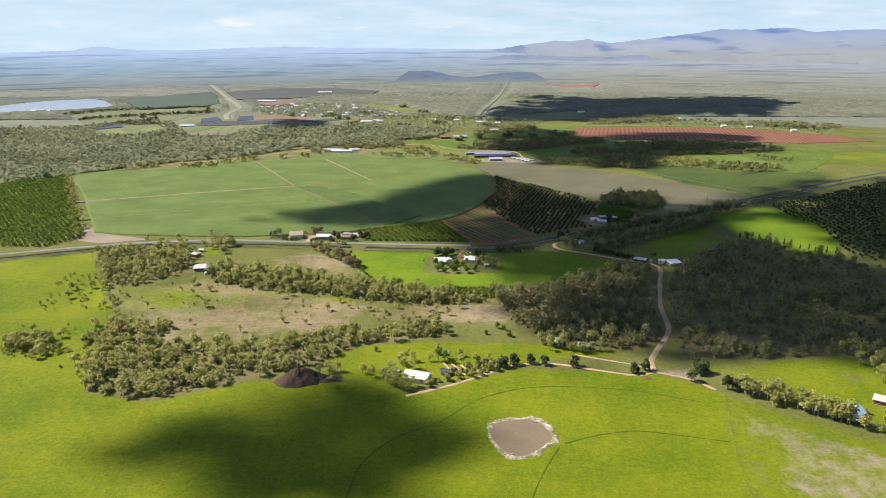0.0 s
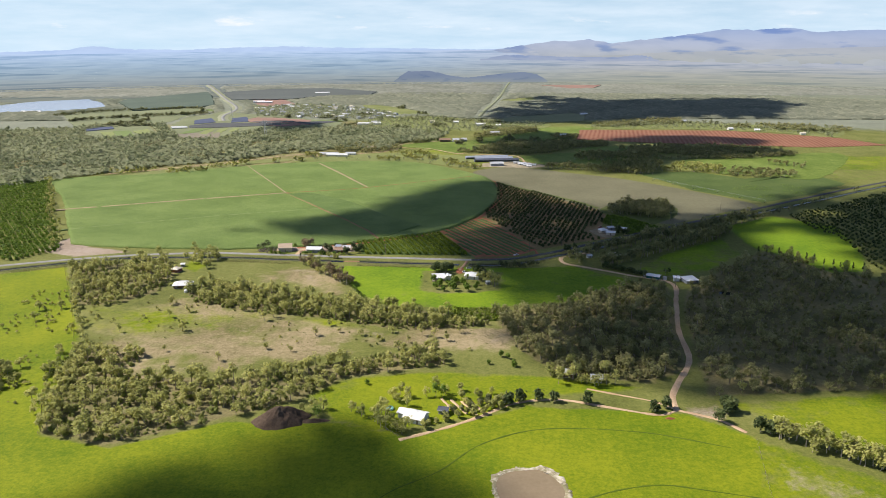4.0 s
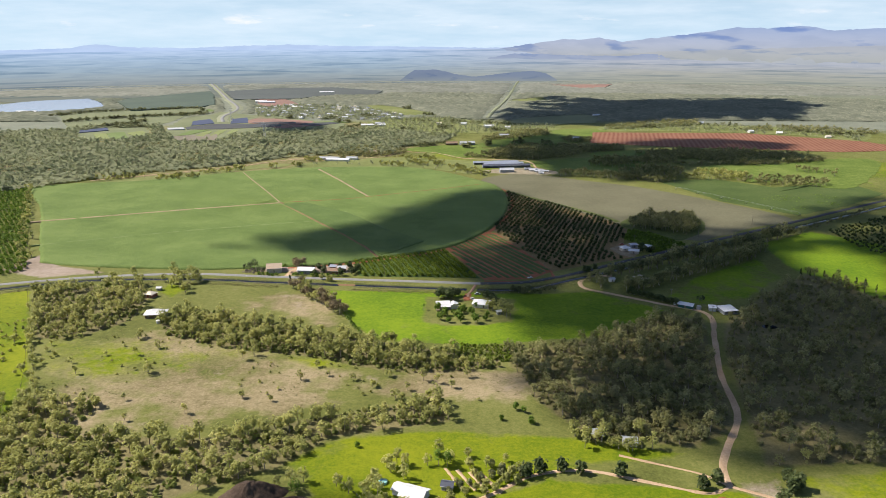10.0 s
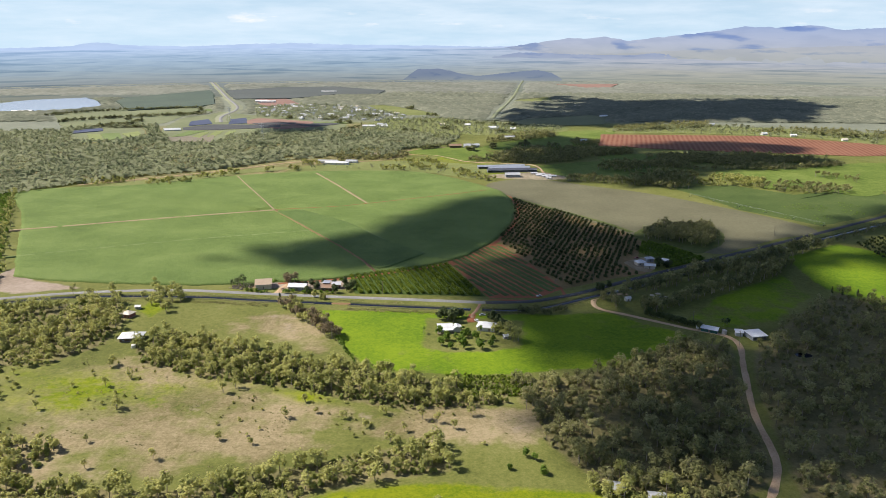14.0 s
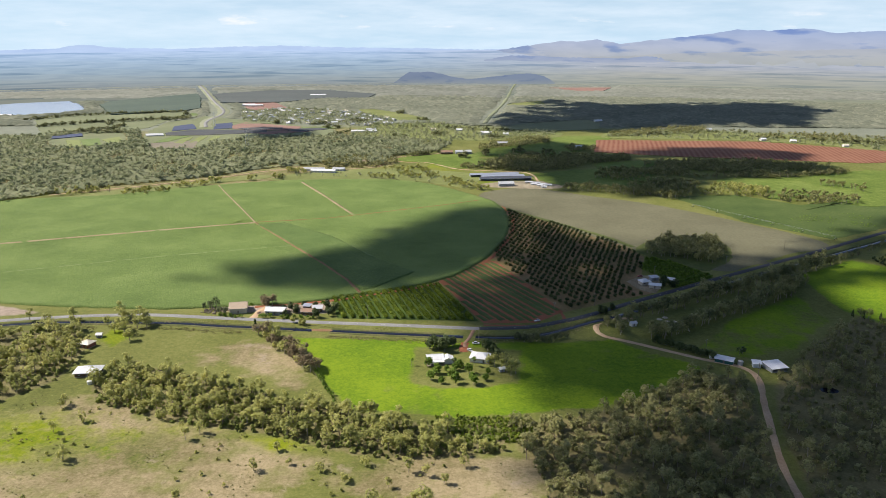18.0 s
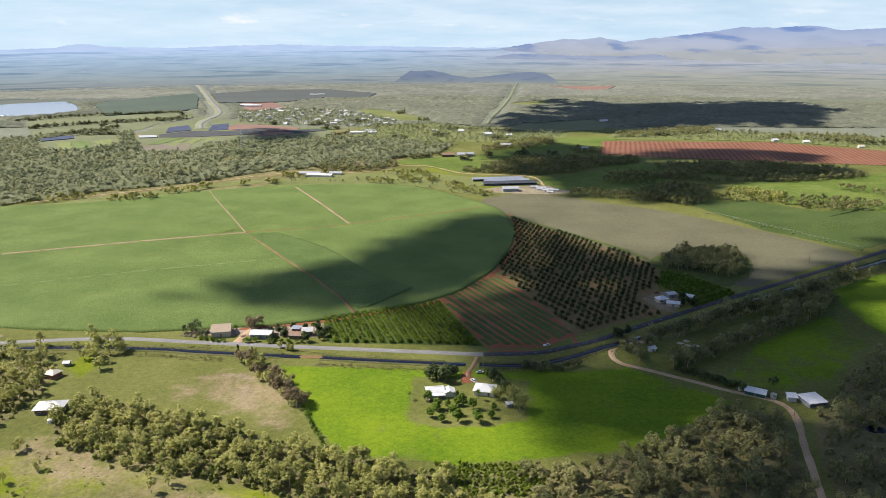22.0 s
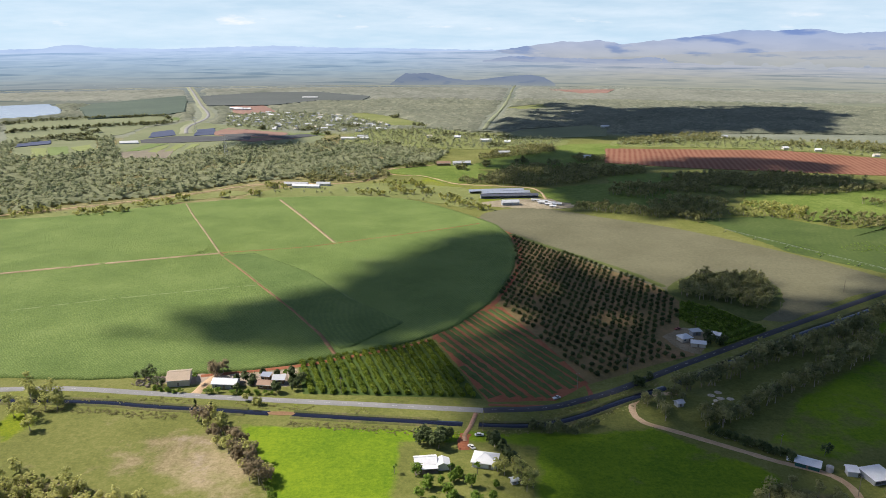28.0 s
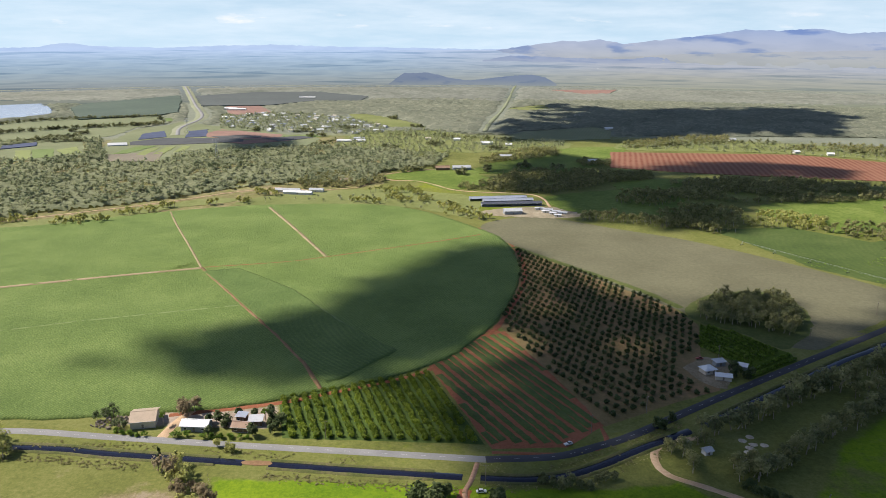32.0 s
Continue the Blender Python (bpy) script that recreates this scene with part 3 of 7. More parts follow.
    verge = np.minimum(edge_distance(x, y, ROAD_OLD), edge_distance(x, y, ROAD_NEW))
    lush = np.maximum(lush, 0.30 * np.clip((13 - verge) / 3, 0, 1))
    lawn = soft_area(x, y, [(-25, 640), (-22, 592), (-12, 584), (14, 584), (36, 592), (42, 636)], 4)
    lush, vivid = lush * (1 - lawn) + 0.30 * lawn, vivid * (1 - lawn)
    dry = np.maximum(0.58 * soft_area(x, y, HILL, 14), 0.46 * soft_area(x, y, PADDOCK, 12))
    dry = np.maximum(dry, 0.52 * ((y > 1100) & (y < 1850) & (x < -90)))
    dry = np.clip(dry + 0.42 * patchy * (dry > 0.1), 0, 1)
    dry = np.maximum(dry, 0.72 * soft_area(x, y, [(-30, 475), (40, 475), (44, 515), (-30, 520)], 8))
    bare = 0.46 * soft_area(x, y, [(149, 362), (141, 330), (152, 318), (136, 284), (150, 262), (240, 240), (230, 300), (185, 330)], 12)
    bare = np.maximum(bare, 0.55 * soft_area(x, y, [(118, 402), (140, 406), (146, 392), (128, 386)], 4))
    bare = np.maximum(bare, 0.9 * soft_area(x, y, [(-385, 700), (-372, 750), (-340, 712), (-290, 695), (-340, 680)], 4))
    bare = np.maximum(bare, 0.8 * soft_area(x, y, [(-170, 698), (-165, 712), (-110, 716), (-90, 722), (-86, 696)], 3))
    lush = np.maximum(lush, 0.75 * soft_area(x, y, [(-231, 648), (-229, 668), (-209, 660), (-214, 634)], 3))
    bare = np.maximum(bare, 0.36 * soft_area(x, y, [(-133, 656), (-113, 640), (-94, 600), (-112, 598), (-140, 640)], 6))
    bare = np.maximum(bare, 0.33 * soft_area(x, y, HILL, 14) * np.clip((-patchy - 0.1) * 4, 0, 1))
    bare = np.maximum(bare, 0.30 * soft_area(x, y, [(-224, 588), (-224, 608), (-200, 610), (-196, 590)], 3))
    # painted haze sets in from about 1.8 km out
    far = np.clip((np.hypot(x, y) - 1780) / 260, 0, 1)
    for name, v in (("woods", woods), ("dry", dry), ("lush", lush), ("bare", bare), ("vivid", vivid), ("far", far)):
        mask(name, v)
    return tagged(new("ground", me), "green and dry pasture land with worn earth patches", "ground", kind="structure")


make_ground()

# ------------------------------------------------------------ fields, roads, water
patch("crop_field", FIELD, M["crop"], 0.05, 1.1, 0.10, 0.7, 6, label="wide field of dense green knee-high crop", category="field")
patch("lime_orchard_floor", LIME, mat("mown_orchard_grass", [(0.04, 0.07, 0.012), (0.06, 0.10, 0.02), (0.09, 0.13, 0.03)], (0.05, 0.5)), 0.056, wobble=0.2, round_=False, label="mown green grass between citrus rows")
patch("crop_block", [(-203, 946), (-176, 955), (-120, 903), (-76, 838), (-32, 790), (-62, 749), (-69, 745), (-113, 815), (-144, 861), (-176, 909)], M["crop_dark"], 0.05, 1.42, 0.06, 0.4, 5, round_=False, label="darker green block of crop in close rows")
patch("red_strip_field", RED, M["soil_red"], 0.05, wobble=0.3, round_=False, label="ploughed red soil with green crop strips")
patch("mango_orchard_floor", [(58, 1030), (157, 884), (168, 840), (158, 805), (150, 775), (150, 743), (122, 729), (78, 702), (32, 838), (53, 920)], mat("orchard_ground", [(0.125, 0.105, 0.038), (0.21, 0.155, 0.07), (0.32, 0.19, 0.10)], (0.03, 0.35), fine=0.4), 0.065, wobble=0.3, round_=False, label="grass and red earth under orchard rows")
patch("stubble_field", STUBBLE, M["stubble"], 0.085, wobble=0.4, label="harvested fallow field of pale brown stubble")
ribbon("road", ROAD_OLD, 5.4, M["asphalt_old"], 0.12, label="weathered grey two-lane country road")
ribbon("road_2", ROAD_NEW, 5.6, M["asphalt_new"], 0.13, label="newly sealed dark asphalt country road")
for n_, c_ in enumerate(CANAL):
    ribbon("canal_%d" % (n_ + 1), c_, 5.0, M["water_canal"], 0.10, label="straight irrigation canal with still dark water", category="canal")
for k_, (pts, wd) in enumerate(((TRACK, 3.6), (TRACK_WEST, 2.2), (TRACK_EAST[:3], 1.9), (TRACK_NORTH, 1.5))):
    ribbon("dirt_track", pts, wd, M["soil_track"], 0.08 + 0.015 * k_, wobble=0.3, label="pale packed dirt farm track", category="track")

# ------------------------------------------------------------ trees
def crown_shape(seed, height, radius, base, clumps, flakes, size, flat=0.75, spread=0.7, up=0.35):
    """Loose clumps of leaf flakes set round a crown; each flake is a small bent quad."""
    g = np.random.default_rng(seed)
    V, F = [], []
    mid = (height + base) / 2
    for k in range(clumps):
        a, r = g.uniform(0, 2 * np.pi), radius * spread * np.sqrt(g.uniform(0.0, 1))
        cz = base + (height - base) * np.clip(0.25 + 0.6 * g.uniform(0, 1) * (1.15 - 0.6 * (r / radius)), 0, 0.9)
        c = np.array([r * np.cos(a), r * np.sin(a), cz])
        cr = radius * g.uniform(0.28, 0.5)
        for _ in range(flakes):
            d = g.normal(size=3); d /= np.linalg.norm(d) + 1e-9
            p = c + d * cr * np.array([1, 1, flat]) * g.uniform(0.55, 1.0)
            nrm = d * 0.9 + g.normal(size=3) * 0.45 + np.array([0, 0, up]); nrm /= np.linalg.norm(nrm)
            u = np.cross(nrm, g.normal(size=3)); u /= np.linalg.norm(u) + 1e-9
            v = np.cross(nrm, u)
            s = size * g.uniform(0.6, 1.25)
            i = len(V)
            q = [p - u * s * .5 - v * s * .3, p + u * s * .5 - v * s * .5, p + u * s * .4 + v * s * .5, p - u * s * .5 + v * s * .4]
            V += q
            F.append((i, i + 1, i + 2, i + 3))
    return np.array(V), np.array(F)


def limb(p0, p1, r0, r1, sides=5):
    p0, p1 = np.array(p0, float), np.array(p1, float)
    d = p1 - p0; d /= np.linalg.norm(d)
    u = np.cross(d, (0.3, 0.9, 0.1)); u /= np.linalg.norm(u)
    v = np.cross(d, u)
    a = np.arange(sides) * 2 * np.pi / sides
    ring = np.cos(a)[:, None] * u + np.sin(a)[:, None] * v
    V = np.concatenate([p0 + ring * r0, p1 + ring * r1])
    i = np.arange(sides)
    return V, np.c_[i, (i + 1) % sides, sides + (i + 1) % sides, sides + i]


def join(*pieces):
    V, F, k = [], [], 0
    for v, f in pieces:
        V.append(v); F.append(f + k); k += len(v)
    return np.concatenate(V), np.concatenate(F)


def trunk_shape(seed, height, base, radius, thick, limbs=4):
    g = np.random.default_rng(seed + 50)
    lean = g.normal(0, 0.05 * height, 2)
    fork = np.array([lean[0], lean[1], base + 0.15 * (height - base)])
    pieces = [limb((0, 0, -0.3), fork * (0.55, 0.55, 0.5), thick, thick * 0.75, 6), limb(fork * (0.55, 0.55, 0.5), fork, thick * 0.75, thick * 0.6, 6)]
    for k in range(limbs):
        a = g.uniform(0, 6.3)
        e = fork + np.array([np.cos(a) * radius * 0.55, np.sin(a) * radius * 0.55, (height - base) * g.uniform(0.35, 0.6)])
        pieces.append(limb(fork, e, thick * 0.45, thick * 0.15, 4))
    return join(*pieces)


GUM = [(crown_shape(s, h, r, b * 0.55, 19, 12, 0.90, up=1.5), trunk_shape(s, h, b, r, 0.28)) for s, h, r, b in ((1, 11, 4.2, 3.0), (2, 13, 4.6, 4.0), (3, 9, 3.8, 2.2), (4, 12, 3.6, 4.2), (5, 10, 4.6, 2.6), (6, 14, 4.4, 5.0))]
GUM_LOW = [(crown_shape(s, h, r, b, 7, 7, 1.8, up=0.8), trunk_shape(s, h, b, r, 0.28, 2)) for s, h, r, b in ((11, 11, 4.2, 2.6), (12, 13, 4.4, 3.6), (13, 9, 4.0, 2.0), (14, 12, 3.8, 3.6))]
GUM_FAR = [(crown_shape(s, h * 0.85, r, b * 0.3, 5, 6, 2.3, up=2.2), limb((0, 0, 0), (0, 0, h * .6), 0.3, 0.15, 3)) for s, h, r, b in ((21, 11, 4.6, 1.5), (22, 13, 5.0, 2.2), (23, 9, 4.4, 1.0))]
ROUND = [(crown_shape(s, h, r, 0.1, 20, 18, 0.74, 1.05, 0.52, up=0.8), trunk_shape(s, h, 0.8, r, 0.18, 3)) for s, h, r in ((31, 5.5, 3.0), (32, 6.5, 3.3), (33, 4.8, 2.8))]
SHRUB = [(crown_shape(s, h, r, 0.1, 5, 10, 0.8, 0.8, 0.6), trunk_shape(s, h, 0.3, r, 0.08, 3)) for s, h, r in ((41, 2.2, 1.7), (42, 2.8, 1.9))]
PALM = [(crown_shape(51, 9, 2.6, 6.2, 7, 12, 1.0, 0.5), limb((0, 0, -0.2), (0.3, 0.2, 7.2), 0.22, 0.16, 6))]
PINE = [(crown_shape(61, 11, 2.2, 1.2, 10, 12, 1.1, 1.3, 0.4), limb((0, 0, -0.2), (0, 0, 9), 0.25, 0.06, 6))]
PINE[0][0][0][:, :2] *= np.clip(1.35 - PINE[0][0][0][:, 2:3] / 9.5, 0.12, 1.2)


def grown(shapes, x, y, size, seed, tone_from=None):
    """All the given trees joined: crown and trunk arrays with a tone for each tree."""
    g = np.random.default_rng(seed)
    n = len(x)
    kind, turn = g.integers(0, len(shapes), n), g.uniform(0, 6.283, n)
    tone, out = g.uniform(0, 1, n), []
    z = terr(x, y)
    for which in (0, 1):
        VV, FF, TT, k = [], [], [], 0
        for j in range(len(shapes)):
            sel = np.where(kind == j)[0]
            if not len(sel):
                continue
            v, f = shapes[j][which]
            c, s = np.cos(turn[sel])[:, None], np.sin(turn[sel])[:, None]
            sc = size[sel][:, None]
            P = np.stack([(v[:, 0] * c - v[:, 1] * s) * sc + x[sel][:, None], (v[:, 0] * s + v[:, 1] * c) * sc + y[sel][:, None], v[:, 2] * sc + z[sel][:, None]], -1)
            VV.append(P.reshape(-1, 3))
            FF.append((f[None] + (np.arange(len(sel)) * len(v))[:, None, None] + k).reshape(-1, 4))
            TT.append(np.repeat(tone[sel], len(v)))
            k += len(sel) * len(v)
        out.append((np.concatenate(VV), np.concatenate(FF), np.concatenate(TT)))
    return out


def wood(name, shapes, x, y, size, leaf, seed, label, category="woodland"):
    (cv, cf, ct), (tv, tf, tt) = grown(shapes, x, y, size, seed)
    top = tagged(new(name, None), label, category, kind="stuff")
    a = new("crowns", mesh_np("crowns", cv, cf, leaf, ct)); a.parent = top; tagged(a, kind="stuff")
    b = new("trunks", mesh_np("trunks", tv, tf, M["bark"], tt)); b.parent = top; tagged(b, kind="stuff")
    return top


TREE_CACHE = {}


def tree(name, shapes, j, x, y, size, turn, leaf, label, category="tree", group=""):
    """One tree of its own: trunk and crown under an empty at its foot."""
    key = (name, id(shapes), j, leaf.name)
    if key not in TREE_CACHE:
        (cv, cf), (tv, tf) = shapes[j]
        TREE_CACHE[key] = (mesh_np("crown", cv, cf, leaf), mesh_np("trunk", tv, tf, M["bark"]))
    crown, trunk = TREE_CACHE[key]
    top = tagged(new(name, None), label, category, group)
    top.matrix_basis = Matrix.LocRotScale((x, y, float(terr(x, y))), Euler((0, 0, turn)), (size, size, size))
    for nm, me in (("crown", crown), ("trunk", trunk)):
        o = new(nm, me); o.parent = top
    return top


def sow(poly, gap, seed, jitter=0.48):
    """Spots spread unevenly over an area."""
    g = np.random.default_rng(seed)
    p = np.array(poly, float)
    (x0, y0), (x1, y1) = p.min(0), p.max(0)
    X, Y = np.meshgrid(np.arange(x0, x1, gap), np.arange(y0, y1, gap))
    x, y = X.ravel() + g.uniform(-jitter, jitter, X.size) * gap, Y.ravel() + g.uniform(-jitter, jitter, X.size) * gap
    ok = inside(x, y, [tuple(q) for q in p])
    return x[ok], y[ok]


def clear_of(x, y, lines, d):
    ok = np.ones(x.shape, bool)
    for l_ in lines:
        ok &= edge_distance(x, y, l_) > d
    return ok


TRACKS = [TRACK, TRACK_WEST, TRACK_EAST, TRACK_NORTH, ROAD_OLD, ROAD_NEW] + CANAL
for n_, (name_, gap_) in enumerate((("west_block", 6.6), ("creek", 6.4), ("south", 6.5), ("middle", 6.6), ("east", 8.2))):
    x_, y_ = sow(WOODS[name_], gap_, 100 + n_)
    g_ = np.random.default_rng(200 + n_)
    clump_ = np.array([noise.noise((a * 0.045, b * 0.045, 3.7 + n_)) for a, b in zip(x_, y_)])
    ok_ = clear_of(x_, y_, TRACKS, 5.0) & (x_ < 395) & (clump_ > {"east": -0.2, "middle": -0.6, "creek": -0.5}.get(name_, -0.38))
    if name_ == "creek":
        ok_ &= ~inside(x_, y_, THICKET)
    x_, y_ = x_[ok_], y_[ok_]
    if name_ == "creek":
        for a_, b_ in zip(x_, y_):
            tree("woodland_gum", GUM, int(g_.integers(0, 6)), a_, b_, g_.uniform(0.5, 1.0), g_.uniform(0, 6.28), M["leaf_gum"], "grey-green gum tree in the creek woodland", group="creek woodland")
        continue
    # east and middle woods take the leaf colour with shade in it
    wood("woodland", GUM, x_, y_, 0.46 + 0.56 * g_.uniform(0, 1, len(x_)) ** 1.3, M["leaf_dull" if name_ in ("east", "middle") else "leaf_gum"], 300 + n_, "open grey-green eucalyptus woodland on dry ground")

LOW = [(crown_shape(s_, h_, 1.9, 0.0, 3, 6, 1.25, 0.8, 0.6, up=0.8), limb((0, 0, -0.1), (0.2, 0, h_ * 0.6), 0.06, 0.03, 3)) for s_, h_ in ((45, 2.2), (46, 3.0), (47, 1.6))]
for n_, (name_, gap_) in enumerate((("west_block", 4.6), ("creek", 3.6), ("south", 4.4), ("middle", 4.6), ("east", 6.0))):
    x_, y_ = sow(WOODS[name_], gap_, 150 + n_)
    g_ = np.random.default_rng(250 + n_)
    ok_ = clear_of(x_, y_, TRACKS, 4.0) & (np.array([noise.noise((a * 0.05, b * 0.05, 1.1 + n_)) for a, b in zip(x_, y_)]) > (-0.25 if name_ != "creek" else -0.6))
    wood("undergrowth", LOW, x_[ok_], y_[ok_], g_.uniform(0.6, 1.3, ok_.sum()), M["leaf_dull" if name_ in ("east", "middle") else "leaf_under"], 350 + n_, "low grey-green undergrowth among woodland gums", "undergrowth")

# ------------------------------------------------------------ the far country: woods as a closed canopy, belts, meadows, plots
def canopy(name, polys, holes, step, cell, high, leaf, seed, label, cut=-9.0, lanes=(), fan=0.66, rim=8.0, reach=2930):
    """Treetops closed to a rough roof of crowns, open where the wood thins out."""
    g = np.random.default_rng(seed)
    pts = np.concatenate([np.array(q, float) for q in polys])
    (x0, y0), (x1, y1) = pts.min(0), pts.max(0)
    xs, ys = np.arange(x0, x1 + step[0], step[0]), np.arange(y0, y1 + step[1], step[1])
    X, Y = np.meshgrid(xs, ys)
    x, y = (X + g.uniform(-0.3, 0.3, X.shape) * step[0]).ravel(), (Y + g.uniform(-0.3, 0.3, X.shape) * step[1]).ravel()
    deep = np.full(x.shape, -1e9)
    for q in polys:
        d = edge_distance(x, y, q, True)
        deep = np.maximum(deep, np.where(inside(x, y, q), d, -d))
    for q in holes:
        d = edge_distance(x, y, q, True)
        deep = np.minimum(deep, np.where(inside(x, y, q), -d, d))
    for line, w in lanes:
        deep = np.minimum(deep, edge_distance(x, y, line) - w)
    # each crown a dome round its own stem
    n = 400
    jx, jy, jh, jt = g.uniform(0.1, 0.9, (n, n)), g.uniform(0.1, 0.9, (n, n)), g.uniform(0.55, 1.0, (n, n)), g.uniform(0, 1, (n, n))
    cx, cy = np.floor(x / cell).astype(int), np.floor(y / cell).astype(int)
    best, tone = np.zeros(x.shape), np.zeros(x.shape)
    for i in (-1, 0, 1):
        for j in (-1, 0, 1):
            a, b = (cx + i) % n, (cy + j) % n
            d2 = ((cx + i + jx[a, b]) * cell - x) ** 2 + ((cy + j + jy[a, b]) * cell - y) ** 2
            top = jh[a, b] * np.sqrt(np.maximum(0.05, 1 - d2 / (0.85 * cell) ** 2))
            tone = np.where(top > best, jt[a, b], tone)
            best = np.maximum(best, top)
    near = (deep > 0) & (np.abs(x) < fan * y + 70) & (np.hypot(x, y) < reach)
    thin = np.full(x.shape, -9.0)
    thin[near] = [noise.noise((p * 0.011, q * 0.008, seed)) + 0.6 * noise.noise((p * 0.045, q * 0.03, seed + 4.0)) for p, q in zip(x[near], y[near])]
    deep = np.where(near, deep + 0.6 * rim * np.clip(thin, -0.7, 0.0), deep)
    keep = near & (thin > cut) & (deep > 0)
    lift = np.clip((thin - cut) * 5, 0.15, 1) * np.clip(deep / rim, 0.02, 1)
    z = terr(x, y) + high * best * lift * g.uniform(0.8, 1.1, x.shape) - 0.25
    ny, nx = X.shape
    idx = np.arange(nx * ny).reshape(ny, nx)
    quads = np.stack([idx[:-1, :-1], idx[:-1, 1:], idx[1:, 1:], idx[1:, :-1]], -1).reshape(-1, 4)
    quads = quads[keep[quads].all(1)]
    used, flat = np.unique(quads, return_inverse=True)
    V = np.c_[x, y, z][used]
    return tagged(new(name, mesh_np(name, V, flat.reshape(-1, 4), leaf, tone[used], smooth=True)), label, "woodland", kind="stuff")


LAKE = [(-1480, 2192), (-1450, 2471), (-1418, 2611), (-1288, 2702), (-1165, 2533), (-1070, 2363), (-1084, 2244), (-1123, 2191), (-1273, 2170), (-1328, 2012)]
RED_FAR = [(240, 1490), (275, 1660), (586, 1650), (760, 1530), (800, 1420), (650, 1384), (367, 1442)]
DARK_A = [(-1102, 2529), (-1131, 2677), (-983, 3069), (-901, 2869), (-744, 2394), (-762, 2310), (-913, 2189)]
DARK_B = [(-911, 3038), (-750, 3266), (-537, 3305), (-299, 3047), (-302, 2825), (-451, 2821), (-554, 2630), (-746, 2607)]
FAR_ROAD = [(-560, 1880), (-603, 2020), (-640, 2278), (-800, 2700), (-1045, 3350), (-1180, 3700)]
EASEMENT = [(68, 1965), (93, 2178), (138, 2491), (186, 2901), (247, 3498), (295, 3913)]
FAR_LANE = [(-500, 1097), (-456, 1126), (-424, 1149), (-375, 1183), (-340, 1213), (-308, 1242), (-276, 1276), (-244, 1296), (-226, 1312)]
GARDENS = [(-531, 1490), (-624, 1675), (-661, 1819), (-693, 1995), (-657, 2067), (-649, 2159), (-552, 2067), (-450, 2031), (-331, 1889), (-257, 1831), (-255, 1726), (-379, 1676), (-465, 1631), (-454, 1520)]
WEST_PLOTS = [(-810, 1676), (-798, 1749), (-702, 1774), (-615, 1603), (-642, 1550), (-694, 1526), (-748, 1564)]
WEST_STRIPS = [(-820, 1677), (-1086, 2123), (-1007, 2235), (-748, 2294), (-691, 2159), (-702, 2018), (-687, 1866), (-746, 1774)]
BRIGHT_STRIP = [(-275, 2365), (-215, 2350), (-77, 2116), (-69, 2028), (-146, 2062), (-228, 2208)]
RED_PLOT = [(-677, 2608), (-597, 2674), (-493, 2413), (-557, 2327), (-602, 2377)]
OLIVE_FIELD = [(95, 1862), (157, 1969), (322, 2072), (345, 2002), (315, 1854), (175, 1809)]
SHADE_FIELD = [(30, 1434), (62, 1524), (180, 1633), (205, 1709), (312, 1723), (248, 1557), (166, 1439), (82, 1431)]
HOUSE_FIELD = [(-99, 1400), (-27, 1459), (42, 1467), (40, 1424), (61, 1358), (-1, 1305), (-44, 1355)]
VILLAGE = [(-517, 2019), (-602, 2326), (-553, 2310), (-483, 2396), (-298, 2298), (-145, 2050), (-145, 1914), (-240, 1911), (-405, 1951)]
HAMLET = [(-206, 1679), (-195, 1934), (-52, 1982), (110, 1825), (217, 1794), (193, 1693), (38, 1642), (-84, 1683)]
NORTH_PLOT = [(163, 2571), (278, 2709), (277, 2579), (206, 2495)]
RED_DISTANT = [(406, 3512), (682, 3540), (592, 3268), (493, 3259)]
NORTH_VERGE = [(301, 1699), (355, 1819), (497, 1846), (636, 1802), (803, 1732), (852, 1690), (760, 1539), (675, 1621), (504, 1680)]

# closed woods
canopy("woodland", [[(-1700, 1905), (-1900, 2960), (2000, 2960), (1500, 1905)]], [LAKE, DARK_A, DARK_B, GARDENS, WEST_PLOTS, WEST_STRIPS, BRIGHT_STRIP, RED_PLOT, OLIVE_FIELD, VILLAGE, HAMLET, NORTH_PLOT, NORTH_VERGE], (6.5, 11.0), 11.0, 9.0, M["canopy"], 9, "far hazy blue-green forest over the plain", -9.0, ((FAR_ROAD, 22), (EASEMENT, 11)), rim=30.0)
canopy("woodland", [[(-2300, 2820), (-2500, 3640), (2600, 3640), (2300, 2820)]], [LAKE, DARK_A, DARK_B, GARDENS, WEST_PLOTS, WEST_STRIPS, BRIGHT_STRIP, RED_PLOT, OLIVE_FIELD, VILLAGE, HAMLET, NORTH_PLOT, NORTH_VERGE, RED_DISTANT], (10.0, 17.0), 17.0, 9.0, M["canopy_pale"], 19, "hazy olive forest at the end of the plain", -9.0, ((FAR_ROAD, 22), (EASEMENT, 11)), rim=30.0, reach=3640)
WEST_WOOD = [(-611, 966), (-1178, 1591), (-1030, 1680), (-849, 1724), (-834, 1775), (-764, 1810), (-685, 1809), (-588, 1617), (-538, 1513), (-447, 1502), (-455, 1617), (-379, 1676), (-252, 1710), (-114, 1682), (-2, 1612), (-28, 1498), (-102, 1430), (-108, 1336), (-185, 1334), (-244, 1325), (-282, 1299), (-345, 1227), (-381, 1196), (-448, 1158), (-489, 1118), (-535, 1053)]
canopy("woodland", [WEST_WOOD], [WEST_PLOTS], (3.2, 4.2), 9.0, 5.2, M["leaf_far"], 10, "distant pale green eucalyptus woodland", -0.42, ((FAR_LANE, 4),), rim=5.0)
x_, y_ = sow(WEST_WOOD, 10.4, 400)
g_ = np.random.default_rng(500)
